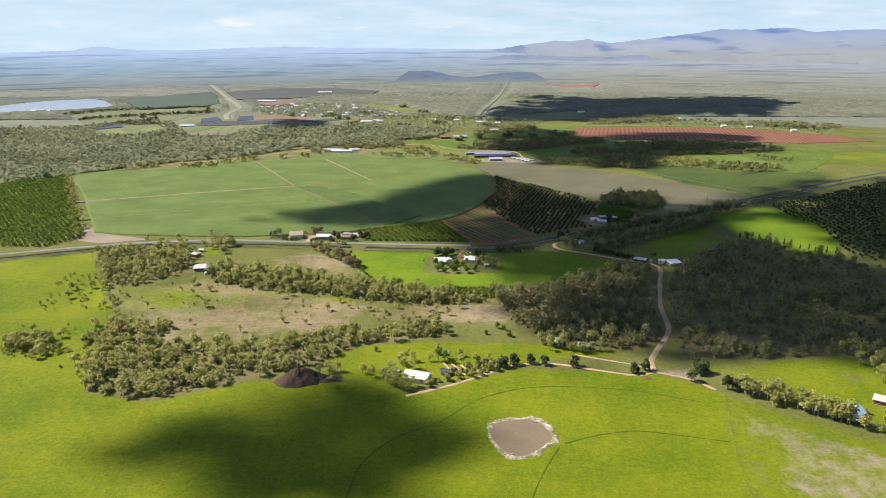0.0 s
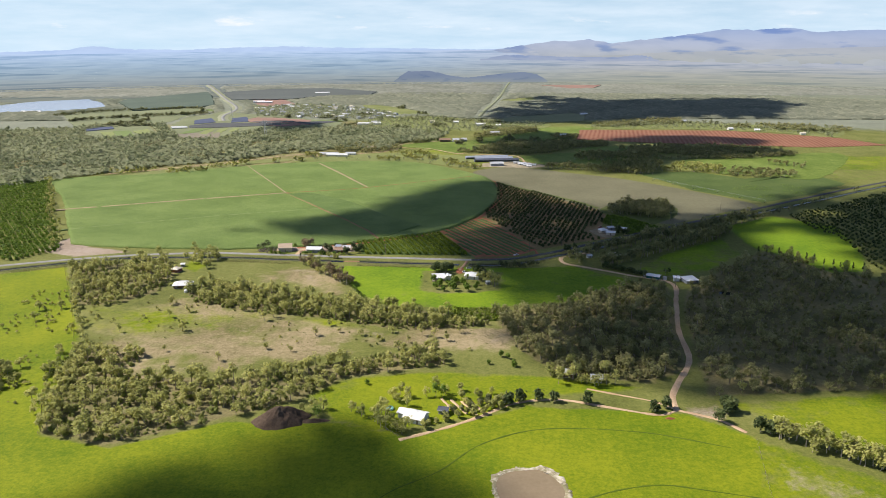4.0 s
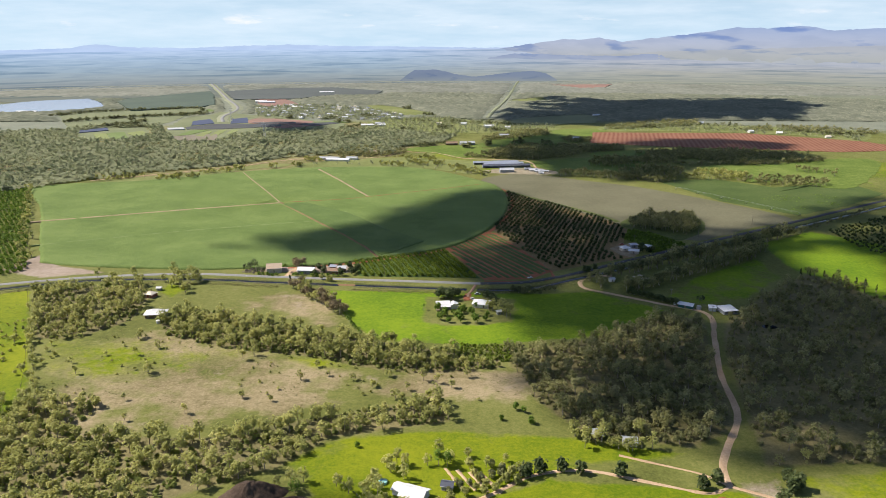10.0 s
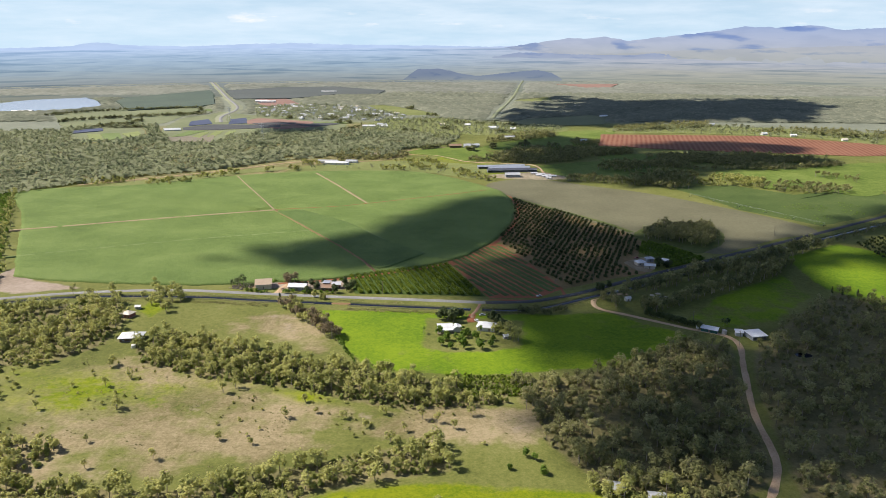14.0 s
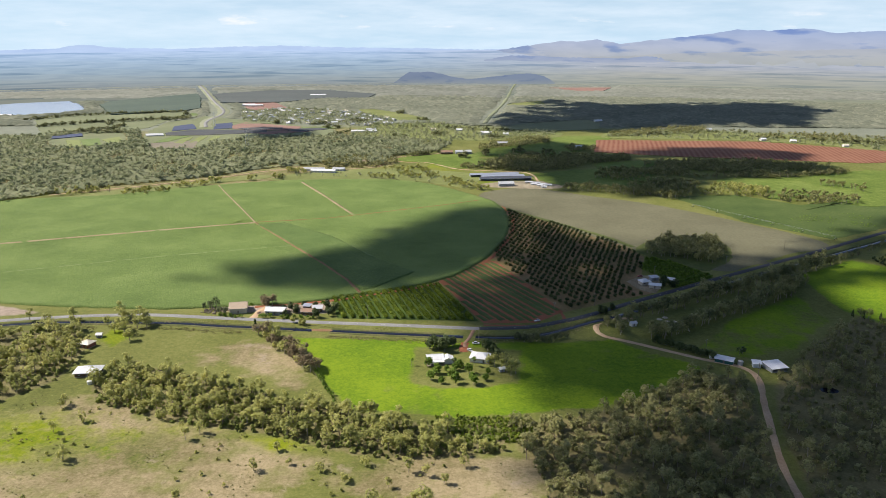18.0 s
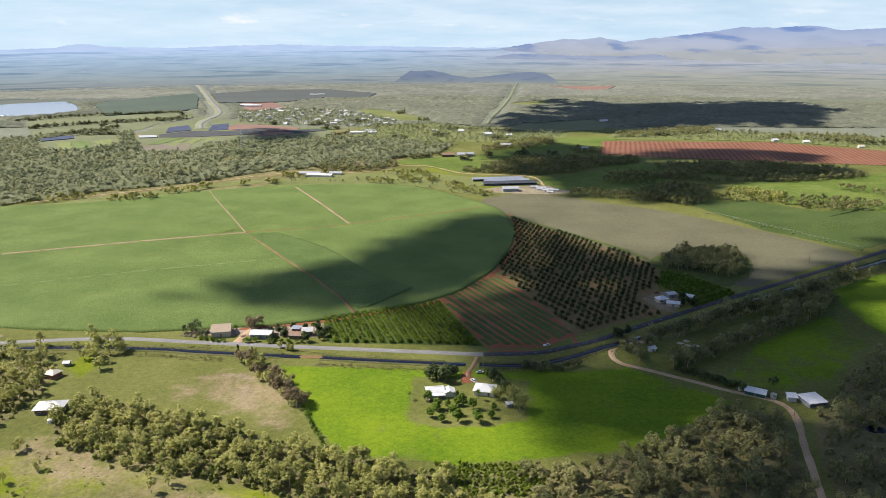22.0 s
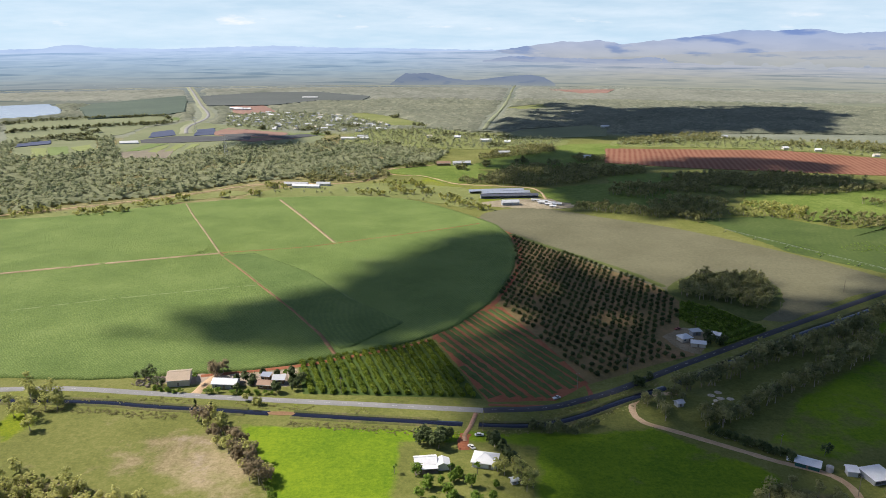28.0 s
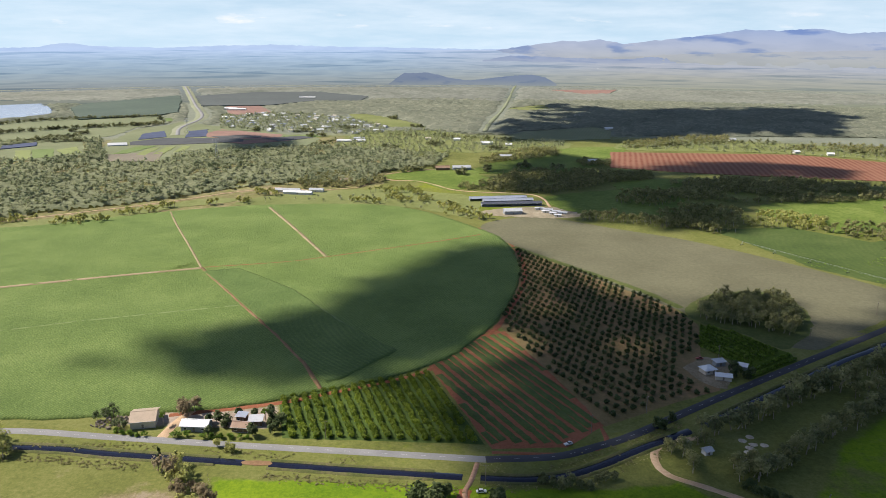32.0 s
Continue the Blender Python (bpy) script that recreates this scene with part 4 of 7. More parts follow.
deep_ = np.array([noise.noise((a * 0.016, b * 0.016, 5.7)) for a, b in zip(x_, y_)])
ok_ = clear_of(x_, y_, [FAR_LANE], 7) & (np.abs(x_) < 0.64 * y_ + 60) & ~inside(x_, y_, WEST_PLOTS) & (g_.uniform(0, 1, len(x_)) < 0.85)
x_, y_, deep_ = x_[ok_], y_[ok_], deep_[ok_] + g_.uniform(-0.25, 0.25, ok_.sum()) > 0.27
size_ = g_.uniform(0.75, 1.25, len(x_))
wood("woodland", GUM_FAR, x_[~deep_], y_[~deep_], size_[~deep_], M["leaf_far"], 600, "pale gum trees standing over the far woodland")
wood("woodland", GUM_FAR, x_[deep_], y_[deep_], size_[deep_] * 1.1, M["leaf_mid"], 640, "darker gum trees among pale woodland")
# belts and clumps of dark trees between far pastures, some shade in their colour
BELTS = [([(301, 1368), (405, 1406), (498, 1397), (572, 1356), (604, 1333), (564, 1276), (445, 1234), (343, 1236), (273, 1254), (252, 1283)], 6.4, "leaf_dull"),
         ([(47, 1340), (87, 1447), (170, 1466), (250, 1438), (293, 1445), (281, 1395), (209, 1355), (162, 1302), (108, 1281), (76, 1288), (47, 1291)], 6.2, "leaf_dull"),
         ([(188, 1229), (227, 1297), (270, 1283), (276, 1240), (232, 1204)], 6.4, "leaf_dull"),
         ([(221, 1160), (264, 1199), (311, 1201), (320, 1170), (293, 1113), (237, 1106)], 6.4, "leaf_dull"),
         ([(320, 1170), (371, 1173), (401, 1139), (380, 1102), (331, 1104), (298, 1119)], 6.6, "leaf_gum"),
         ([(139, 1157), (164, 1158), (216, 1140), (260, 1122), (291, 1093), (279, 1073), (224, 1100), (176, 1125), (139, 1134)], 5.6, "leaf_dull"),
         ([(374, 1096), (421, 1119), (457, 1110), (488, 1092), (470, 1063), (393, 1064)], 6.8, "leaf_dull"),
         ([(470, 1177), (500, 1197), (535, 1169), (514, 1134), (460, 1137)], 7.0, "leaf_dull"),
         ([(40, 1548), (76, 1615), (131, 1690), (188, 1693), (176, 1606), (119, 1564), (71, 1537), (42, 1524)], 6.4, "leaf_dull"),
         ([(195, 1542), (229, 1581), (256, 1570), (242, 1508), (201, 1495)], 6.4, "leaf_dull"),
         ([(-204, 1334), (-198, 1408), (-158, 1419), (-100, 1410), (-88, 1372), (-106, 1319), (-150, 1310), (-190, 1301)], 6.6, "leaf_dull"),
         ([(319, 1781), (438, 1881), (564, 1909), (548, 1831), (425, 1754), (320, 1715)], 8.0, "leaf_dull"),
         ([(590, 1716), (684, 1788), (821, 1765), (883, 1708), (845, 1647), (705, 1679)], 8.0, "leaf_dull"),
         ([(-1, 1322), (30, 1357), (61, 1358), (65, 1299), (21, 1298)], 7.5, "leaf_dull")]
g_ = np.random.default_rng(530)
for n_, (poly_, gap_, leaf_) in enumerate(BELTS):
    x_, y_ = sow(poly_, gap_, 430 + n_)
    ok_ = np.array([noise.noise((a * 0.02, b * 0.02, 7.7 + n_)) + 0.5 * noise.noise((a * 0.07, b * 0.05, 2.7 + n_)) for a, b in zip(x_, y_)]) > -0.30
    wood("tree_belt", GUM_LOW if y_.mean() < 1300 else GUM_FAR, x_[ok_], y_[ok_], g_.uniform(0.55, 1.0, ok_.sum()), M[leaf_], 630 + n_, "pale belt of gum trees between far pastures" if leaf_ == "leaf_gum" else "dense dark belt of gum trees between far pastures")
# single clumps and rows
tx_, ty_ = [], []
for a_, b_, w_ in ((-470, 1107, 9), (-455, 1118, 7), (-404, 1108, 8), (-385, 1113, 9), (-367, 1119, 6), (-354, 1156, 8), (-334, 1162, 6), (-322, 1187, 5), (-245, 1214, 5), (-222, 1261, 7), (-238, 1268, 6), (-278, 1201, 3), (-110, 1220, 6), (-88, 1221, 7), (-59, 1228, 6), (-32, 1229, 7), (-7, 1203, 6), (108, 1491, 7), (158, 1471, 5), (-81, 1283, 8), (-56, 1292, 6), (-40, 1272, 6), (-71, 1249, 5), (49, 1445, 4), (11, 1423, 5), (-760, 1897, 9), (-805, 1940, 5), (-703, 2067, 14), (-686, 2092, 12), (-718, 2202, 5), (-269, 1870, 10), (-320, 1953, 12), (-420, 1962, 4), (-146, 2241, 8), (-79, 2028, 8), (-228, 2000, 12), (-34, 1740, 10), (80, 1688, 8), (-115, 1697, 9), (12, 1159, 9), (31, 1142, 7), (-1, 1180, 6)):
    n_ = int(5 + w_ * 1.5)
    tx_ += list(a_ + g_.normal(0, w_ * 0.9, n_)); ty_ += list(b_ + g_.normal(0, w_ * 0.8, n_))
for line_, n_ in (([(-1066, 2047), (-977, 2176), (-750, 2278)], 170), ([(-947, 1889), (-871, 1973), (-716, 2067)], 170), ([(-804, 1801), (-779, 1829), (-744, 1838)], 40), ([(-825, 1757), (-773, 1783), (-702, 1774)], 60), ([(366, 1734), (535, 1795), (625, 1801)], 50), ([(-118, 1874), (-25, 1848), (109, 1806)], 40), ([(-257, 1726), (-219, 1769)], 16), ([(-93, 1431), (-52, 1453), (-28, 1481)], 24), ([(705, 1679), (751, 1640), (808, 1617)], 40)):
    p_ = spline(line_, 5)
    for k_ in g_.integers(0, len(p_), n_):
        tx_.append(p_[k_][0] + g_.normal(0, 3)); ty_.append(p_[k_][1] + g_.normal(0, 4))
tx_, ty_ = np.array(tx_), np.array(ty_)
far_ = ty_ > 1330
wood("tree_belt", GUM_FAR, tx_[far_], ty_[far_], g_.uniform(0.7, 1.25, far_.sum()), M["leaf_belt"], 68, "dark clumps and rows of trees on the far plain")
wood("tree_belt", GUM_LOW, tx_[~far_], ty_[~far_], g_.uniform(0.45, 0.85, (~far_).sum()), M["leaf_gum"], 69, "clumps of gum trees along the field lane")
# meadows, plots and water
M["meadow_far"] = mat("far_meadow_grass", [(0.075, 0.125, 0.016), (0.125, 0.18, 0.03), (0.20, 0.25, 0.06)], (0.012, 0.12), fine=0.5)
M["meadow_pale"] = mat("pale_meadow_grass", [(0.135, 0.165, 0.045), (0.185, 0.21, 0.07), (0.24, 0.255, 0.10)], (0.012, 0.12), fine=0.5)
# far plots get greyer colours in place of haze
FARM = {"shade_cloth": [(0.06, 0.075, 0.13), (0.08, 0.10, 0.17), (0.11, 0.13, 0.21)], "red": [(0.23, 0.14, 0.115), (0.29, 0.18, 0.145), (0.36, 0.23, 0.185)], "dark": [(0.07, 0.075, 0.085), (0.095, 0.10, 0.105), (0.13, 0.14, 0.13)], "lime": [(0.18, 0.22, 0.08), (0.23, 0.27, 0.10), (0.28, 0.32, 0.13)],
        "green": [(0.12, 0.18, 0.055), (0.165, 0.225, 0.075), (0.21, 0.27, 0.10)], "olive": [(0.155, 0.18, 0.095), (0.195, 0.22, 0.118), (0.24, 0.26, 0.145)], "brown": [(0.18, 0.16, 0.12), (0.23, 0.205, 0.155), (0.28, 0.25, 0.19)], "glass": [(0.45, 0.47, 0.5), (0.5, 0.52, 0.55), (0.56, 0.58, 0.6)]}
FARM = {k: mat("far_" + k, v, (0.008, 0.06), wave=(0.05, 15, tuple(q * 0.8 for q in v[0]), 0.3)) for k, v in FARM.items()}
plot("lake", LAKE, M["water_lake"], 1.6, 4.0, label="pale grey shallow lake on the plain", category="lake")
plot("red_ploughed_field", RED_FAR, M["plough"], 0.5, 1.5, label="ploughed field of bare red earth in long furrows")
# both plantation greens lightened, with haze put into the colour
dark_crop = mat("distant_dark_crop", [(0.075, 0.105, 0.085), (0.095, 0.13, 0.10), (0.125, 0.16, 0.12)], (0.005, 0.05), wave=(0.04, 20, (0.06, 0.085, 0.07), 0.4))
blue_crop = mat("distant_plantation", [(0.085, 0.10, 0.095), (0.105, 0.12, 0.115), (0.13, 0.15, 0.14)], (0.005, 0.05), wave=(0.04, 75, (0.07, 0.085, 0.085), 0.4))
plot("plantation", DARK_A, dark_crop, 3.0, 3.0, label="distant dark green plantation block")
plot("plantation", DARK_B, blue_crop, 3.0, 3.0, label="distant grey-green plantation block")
ribbon("road_verge", FAR_ROAD, 30, mat("verge_far", [(0.20, 0.22, 0.14), (0.25, 0.27, 0.175), (0.30, 0.31, 0.21)], (0.01, 0.1)), 0.6, wobble=3, step=30, label="broad pale grassy road reserve", category="road")
ribbon("highway", FAR_ROAD, 9, M["asphalt_old"], 0.9, step=30, label="distant straight grey highway", category="road")
ribbon("power_easement", EASEMENT, 10, mat("cleared_strip", [(0.15, 0.18, 0.10), (0.20, 0.225, 0.135), (0.25, 0.26, 0.165)], (0.01, 0.1)), 0.8, wobble=3, step=40, label="cleared pale strip through far forest", category="clearing")
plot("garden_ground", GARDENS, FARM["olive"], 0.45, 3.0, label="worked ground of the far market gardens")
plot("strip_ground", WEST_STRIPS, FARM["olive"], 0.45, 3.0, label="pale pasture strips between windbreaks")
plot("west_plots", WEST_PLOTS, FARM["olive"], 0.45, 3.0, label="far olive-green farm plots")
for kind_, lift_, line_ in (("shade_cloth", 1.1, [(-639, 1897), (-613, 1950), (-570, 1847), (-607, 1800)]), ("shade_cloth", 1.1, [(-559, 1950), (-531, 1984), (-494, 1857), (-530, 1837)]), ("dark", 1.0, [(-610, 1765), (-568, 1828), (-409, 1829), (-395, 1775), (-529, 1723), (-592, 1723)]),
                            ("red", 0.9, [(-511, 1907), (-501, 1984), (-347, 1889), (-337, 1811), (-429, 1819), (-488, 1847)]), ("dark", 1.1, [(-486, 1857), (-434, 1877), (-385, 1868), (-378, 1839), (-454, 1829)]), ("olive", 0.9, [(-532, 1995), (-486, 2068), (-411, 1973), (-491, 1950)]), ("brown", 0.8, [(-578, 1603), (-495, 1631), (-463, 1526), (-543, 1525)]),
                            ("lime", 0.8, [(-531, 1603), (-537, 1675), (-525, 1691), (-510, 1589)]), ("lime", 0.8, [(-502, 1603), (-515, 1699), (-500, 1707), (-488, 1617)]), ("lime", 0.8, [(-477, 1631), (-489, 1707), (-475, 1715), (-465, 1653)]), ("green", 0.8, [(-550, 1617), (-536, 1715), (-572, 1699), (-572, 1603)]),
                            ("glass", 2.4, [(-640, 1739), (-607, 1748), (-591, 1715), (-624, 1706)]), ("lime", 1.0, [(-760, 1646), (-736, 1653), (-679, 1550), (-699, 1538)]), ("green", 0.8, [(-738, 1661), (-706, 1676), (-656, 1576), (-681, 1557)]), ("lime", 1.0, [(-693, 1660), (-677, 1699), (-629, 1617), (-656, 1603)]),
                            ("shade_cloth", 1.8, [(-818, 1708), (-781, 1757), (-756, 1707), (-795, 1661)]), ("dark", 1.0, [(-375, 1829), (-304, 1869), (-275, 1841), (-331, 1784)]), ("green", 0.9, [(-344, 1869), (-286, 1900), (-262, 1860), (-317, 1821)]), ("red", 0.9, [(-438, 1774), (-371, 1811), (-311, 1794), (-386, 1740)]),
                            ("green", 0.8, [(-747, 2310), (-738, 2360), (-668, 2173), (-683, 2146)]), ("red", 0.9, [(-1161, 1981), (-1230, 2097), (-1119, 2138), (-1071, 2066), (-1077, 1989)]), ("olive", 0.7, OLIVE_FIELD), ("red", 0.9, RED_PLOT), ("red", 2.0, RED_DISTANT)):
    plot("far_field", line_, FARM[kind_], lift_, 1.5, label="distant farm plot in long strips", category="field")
for label_, mat_, line_ in (("green meadow before the tree belt", "meadow_far", [(116, 1262), (199, 1304), (238, 1314), (280, 1254), (242, 1167), (187, 1147), (146, 1164), (119, 1200)]), ("bright green pasture beyond the stubble", "meadow_far", [(339, 1171), (385, 1238), (473, 1249), (623, 1314), (645, 1259), (498, 1055), (443, 1094), (378, 1091), (394, 1139)]),
                            ("far green paddock", "meadow_far", SHADE_FIELD), ("green paddock by the lane", "meadow_far", HOUSE_FIELD), ("bright green strip by the village", "meadow_pale", BRIGHT_STRIP), ("bright clearing in the forest", "meadow_pale", NORTH_PLOT),
                            ("pale grass beside the red field", "meadow_pale", NORTH_VERGE), ("pale meadow behind the crop field", "meadow_pale", [(-253, 1218), (-227, 1254), (-169, 1285), (-83, 1303), (27, 1259), (32, 1191), (18, 1142), (-40, 1189), (-134, 1200), (-232, 1191)]), ("pale grassland round scattered houses", "meadow_pale", HAMLET),
                            ("green gap between the belts", "meadow_far", [(226, 1365), (313, 1396), (308, 1351), (258, 1306), (215, 1313)]), ("grassy strip along the field lane", "meadow_pale", [(-487, 1077), (-449, 1113), (-417, 1135), (-370, 1171), (-335, 1200), (-281, 1245), (-254, 1225), (-309, 1184), (-351, 1141), (-398, 1097), (-458, 1067)])):
    plot("meadow", [tuple(q) for q in spline(line_, 12, True)], M[mat_], 0.28, 2.5, label=label_, category="meadow")


# ------------------------------------------------------------ ranges and clouds
def ridge(name, az0, az1, dist, tops, foot, depth, seed, label, step=0.22, rock="range"):
    """A range of hills: a relief mesh over a span of bearings, its crest at the given elevations (degrees)."""
    az = np.arange(az0, az1 + 1e-6, step)
    crest = np.interp(az, [a for a, _ in tops], [e for _, e in tops])
    crest = crest + np.array([0.05 * noise.noise((a * 1.7, seed, 0.1)) + 0.04 * noise.noise((a * 5.1, seed, 4.1)) for a in az])
    rows = 16
    V = []
    for k in range(rows):
        u = k / (rows - 1)
        d = dist + depth * (u - 1)
        wob = np.array([noise.noise((a * 0.8, u * 3.0, seed)) + 0.6 * noise.noise((a * 2.6, u * 6.0, seed + 3)) for a in az])
        zc = 190 + dist * np.tan(np.radians(crest))
        z = foot + (zc - foot) * (u ** 1.25) + wob * (zc - foot) * 0.10 * np.sin(u * np.pi)
        V.append(np.c_[np.sin(np.radians(az)) * d, 200 + np.cos(np.radians(az)) * d, z])
    n = len(az)
    i = np.arange(n - 1)
    quads = np.concatenate([np.c_[j * n + i, j * n + i + 1, (j + 1) * n + i + 1, (j + 1) * n + i] for j in range(rows - 1)])
    me = mesh_np(name, np.concatenate(V), quads, M[rock], smooth=True)
    return tagged(new(name, me), label, "mountain range", kind="structure")


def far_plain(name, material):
    """The far country: level out to the end of the land, then rising to the foot of the ranges, its haze painted."""
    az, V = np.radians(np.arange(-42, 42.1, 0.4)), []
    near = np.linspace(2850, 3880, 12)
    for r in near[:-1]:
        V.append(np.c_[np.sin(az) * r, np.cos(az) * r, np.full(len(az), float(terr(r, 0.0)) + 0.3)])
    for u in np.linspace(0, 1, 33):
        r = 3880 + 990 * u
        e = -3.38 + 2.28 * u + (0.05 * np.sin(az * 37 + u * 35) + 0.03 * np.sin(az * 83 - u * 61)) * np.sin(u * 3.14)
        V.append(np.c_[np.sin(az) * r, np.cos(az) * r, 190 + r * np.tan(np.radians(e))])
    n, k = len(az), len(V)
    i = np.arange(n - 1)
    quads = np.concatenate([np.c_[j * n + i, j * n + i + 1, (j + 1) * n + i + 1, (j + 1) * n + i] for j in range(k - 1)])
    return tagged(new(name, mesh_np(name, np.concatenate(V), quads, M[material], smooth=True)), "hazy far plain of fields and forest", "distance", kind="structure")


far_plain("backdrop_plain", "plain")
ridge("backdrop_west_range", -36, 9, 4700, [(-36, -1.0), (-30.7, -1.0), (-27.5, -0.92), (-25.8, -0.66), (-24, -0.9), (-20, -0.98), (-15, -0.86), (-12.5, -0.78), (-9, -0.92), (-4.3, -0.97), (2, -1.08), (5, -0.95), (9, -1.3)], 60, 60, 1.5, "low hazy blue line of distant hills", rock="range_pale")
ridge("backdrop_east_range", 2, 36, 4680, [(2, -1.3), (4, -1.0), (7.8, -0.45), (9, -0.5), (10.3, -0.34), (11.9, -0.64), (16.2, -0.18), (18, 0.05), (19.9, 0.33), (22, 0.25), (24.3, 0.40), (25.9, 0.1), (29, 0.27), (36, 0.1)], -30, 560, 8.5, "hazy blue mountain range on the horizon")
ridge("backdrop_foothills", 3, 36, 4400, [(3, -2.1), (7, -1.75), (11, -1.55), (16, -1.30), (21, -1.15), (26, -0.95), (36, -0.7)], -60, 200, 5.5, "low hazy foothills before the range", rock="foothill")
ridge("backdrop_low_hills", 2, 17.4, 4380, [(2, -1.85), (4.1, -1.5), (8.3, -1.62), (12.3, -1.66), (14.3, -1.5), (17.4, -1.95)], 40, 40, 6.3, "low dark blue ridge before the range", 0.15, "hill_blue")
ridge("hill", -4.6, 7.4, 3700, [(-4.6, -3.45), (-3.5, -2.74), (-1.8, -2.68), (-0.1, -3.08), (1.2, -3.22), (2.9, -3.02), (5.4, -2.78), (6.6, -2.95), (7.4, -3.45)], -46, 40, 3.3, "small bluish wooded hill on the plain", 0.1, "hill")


def cloud(poly, seed, loose=1.0, high=1700):
    """A cumulus overhead whose shade falls on the given area: a heap of puffs on a flat base."""
    g = np.random.default_rng(seed)
    p = np.array(poly, float)
    q = np.roll(p, -1, 0)
    size = math.sqrt(abs((p[:, 0] * q[:, 1] - q[:, 0] * p[:, 1]).sum()) / 2)
    r = size / 9
    x, y = sow(poly, r * 0.95 * loose, seed, 0.25)
    deep = edge_distance(x, y, [tuple(a) for a in p], True)
    bm = bmesh.new()
    off = Vector((to_sun.x, to_sun.y)) * (high / to_sun.z)
    for a, b, d in zip(x, y, deep):
        pr = min(r, max(0.45 * r, d * 1.05)) * g.uniform(0.92, 1.12)
        m = Matrix.Translation((a + off.x, b + off.y, high + pr * 0.3 + g.uniform(0, 0.4) * min(d, 60))) @ Matrix.Diagonal((1.0, 1.0, 0.5, 1))
        bmesh.ops.create_icosphere(bm, subdivisions=1, radius=pr * 1.05, matrix=m)
    for a, b in straight(poly, r * 0.8):
        m = Matrix.Translation((a + off.x + g.normal(0, r * 0.2), b + off.y + g.normal(0, r * 0.2), high)) @ Matrix.Diagonal((1.3, 1.0, 0.5, 1))
        bmesh.ops.create_icosphere(bm, subdivisions=1, radius=r * g.uniform(0.15, 0.5), matrix=m)
    for v in bm.verts:
        v.co += Vector(noise.noise_vector(v.co * 0.03)) * r * 0.25
    for f in bm.faces:
        f.smooth = True
    return tagged(part("cloud", bm, M["cloud"]), "white cumulus cloud drifting high overhead", "cloud", "fair weather clouds")


for n_, area_ in enumerate([
        [(-206, 776), (-160, 820), (-102, 862), (-58, 932), (-10, 1015), (42, 1050), (60, 1004), (53, 903), (42, 849), (-12, 784), (-62, 746), (-150, 756)],
        [(62, 1015), (118, 912), (178, 868), (208, 898), (246, 892), (244, 845), (222, 804), (150, 752), (104, 700), (70, 672), (16, 652), (-24, 690), (-34, 752), (-12, 770), (24, 815), (47, 873)],
        [(48, 490), (62, 549), (138, 594), (189, 625), (262, 688), (282, 690), (338, 632), (400, 560), (400, 400), (184, 425), (140, 416), (108, 424), (68, 452)],
        [(108, 700), (160, 780), (240, 822), (343, 895), (502, 1000), (428, 880), (300, 818), (281, 780), (274, 715), (300, 645), (240, 620), (215, 625), (180, 615), (140, 600), (60, 556), (24, 600), (24, 652), (98, 672)],
        [(299, 775), (388, 849), (620, 1030), (700, 900), (600, 660), (420, 600), (350, 630), (362, 725), (360, 775)],
        [(-175, 302), (-151, 342), (-114, 351), (-97, 370), (-49, 394), (-24, 372), (-27, 352), (0, 344), (17, 324), (7, 303), (-23, 292), (-17, 269), (-104, 265), (-119, 291)],
        [(269, 2708), (483, 2514), (746, 2576), (1007, 2644), (1017, 2354), (770, 1925), (603, 1953), (408, 1899), (311, 1826), (98, 1815), (101, 2060), (212, 2320)],
        [(150, 632), (160, 685), (240, 762), (292, 792), (287, 715), (304, 650), (240, 612), (180, 608)],
        [(44, 1306), (89, 1468), (176, 1505), (296, 1456), (485, 1405), (577, 1365), (540, 1271), (338, 1222), (275, 1080), (224, 1103), (161, 1141), (105, 1193), (100, 1277)],
        [(-434, 1723), (-437, 1887), (-315, 1812), (-297, 1678), (-376, 1632)],
        [(272, 1498), (366, 1550), (483, 1569), (568, 1515), (600, 1473), (543, 1409), (414, 1431), (291, 1435)],
        [(34, 1434), (64, 1537), (182, 1648), (247, 1544), (165, 1429)]]):
    cloud(area_, 900 + n_, 1.2 if area_[0][1] > 1200 else 1.3 if n_ in (1, 2, 5) else 1.0)

# ------------------------------------------------------------ buildings
def roof_mat(name, col, rib=1.1):
    a, b, c = [tuple(min(0.92, v * k) for v in col) for k in (0.86, 1.0, 1.08)]
    return mat(name, [a, b, c], (0.25, 2.0), rough=0.45, spec=0.4, metal=0.0, bump=0.2, bump_scale=0.05)


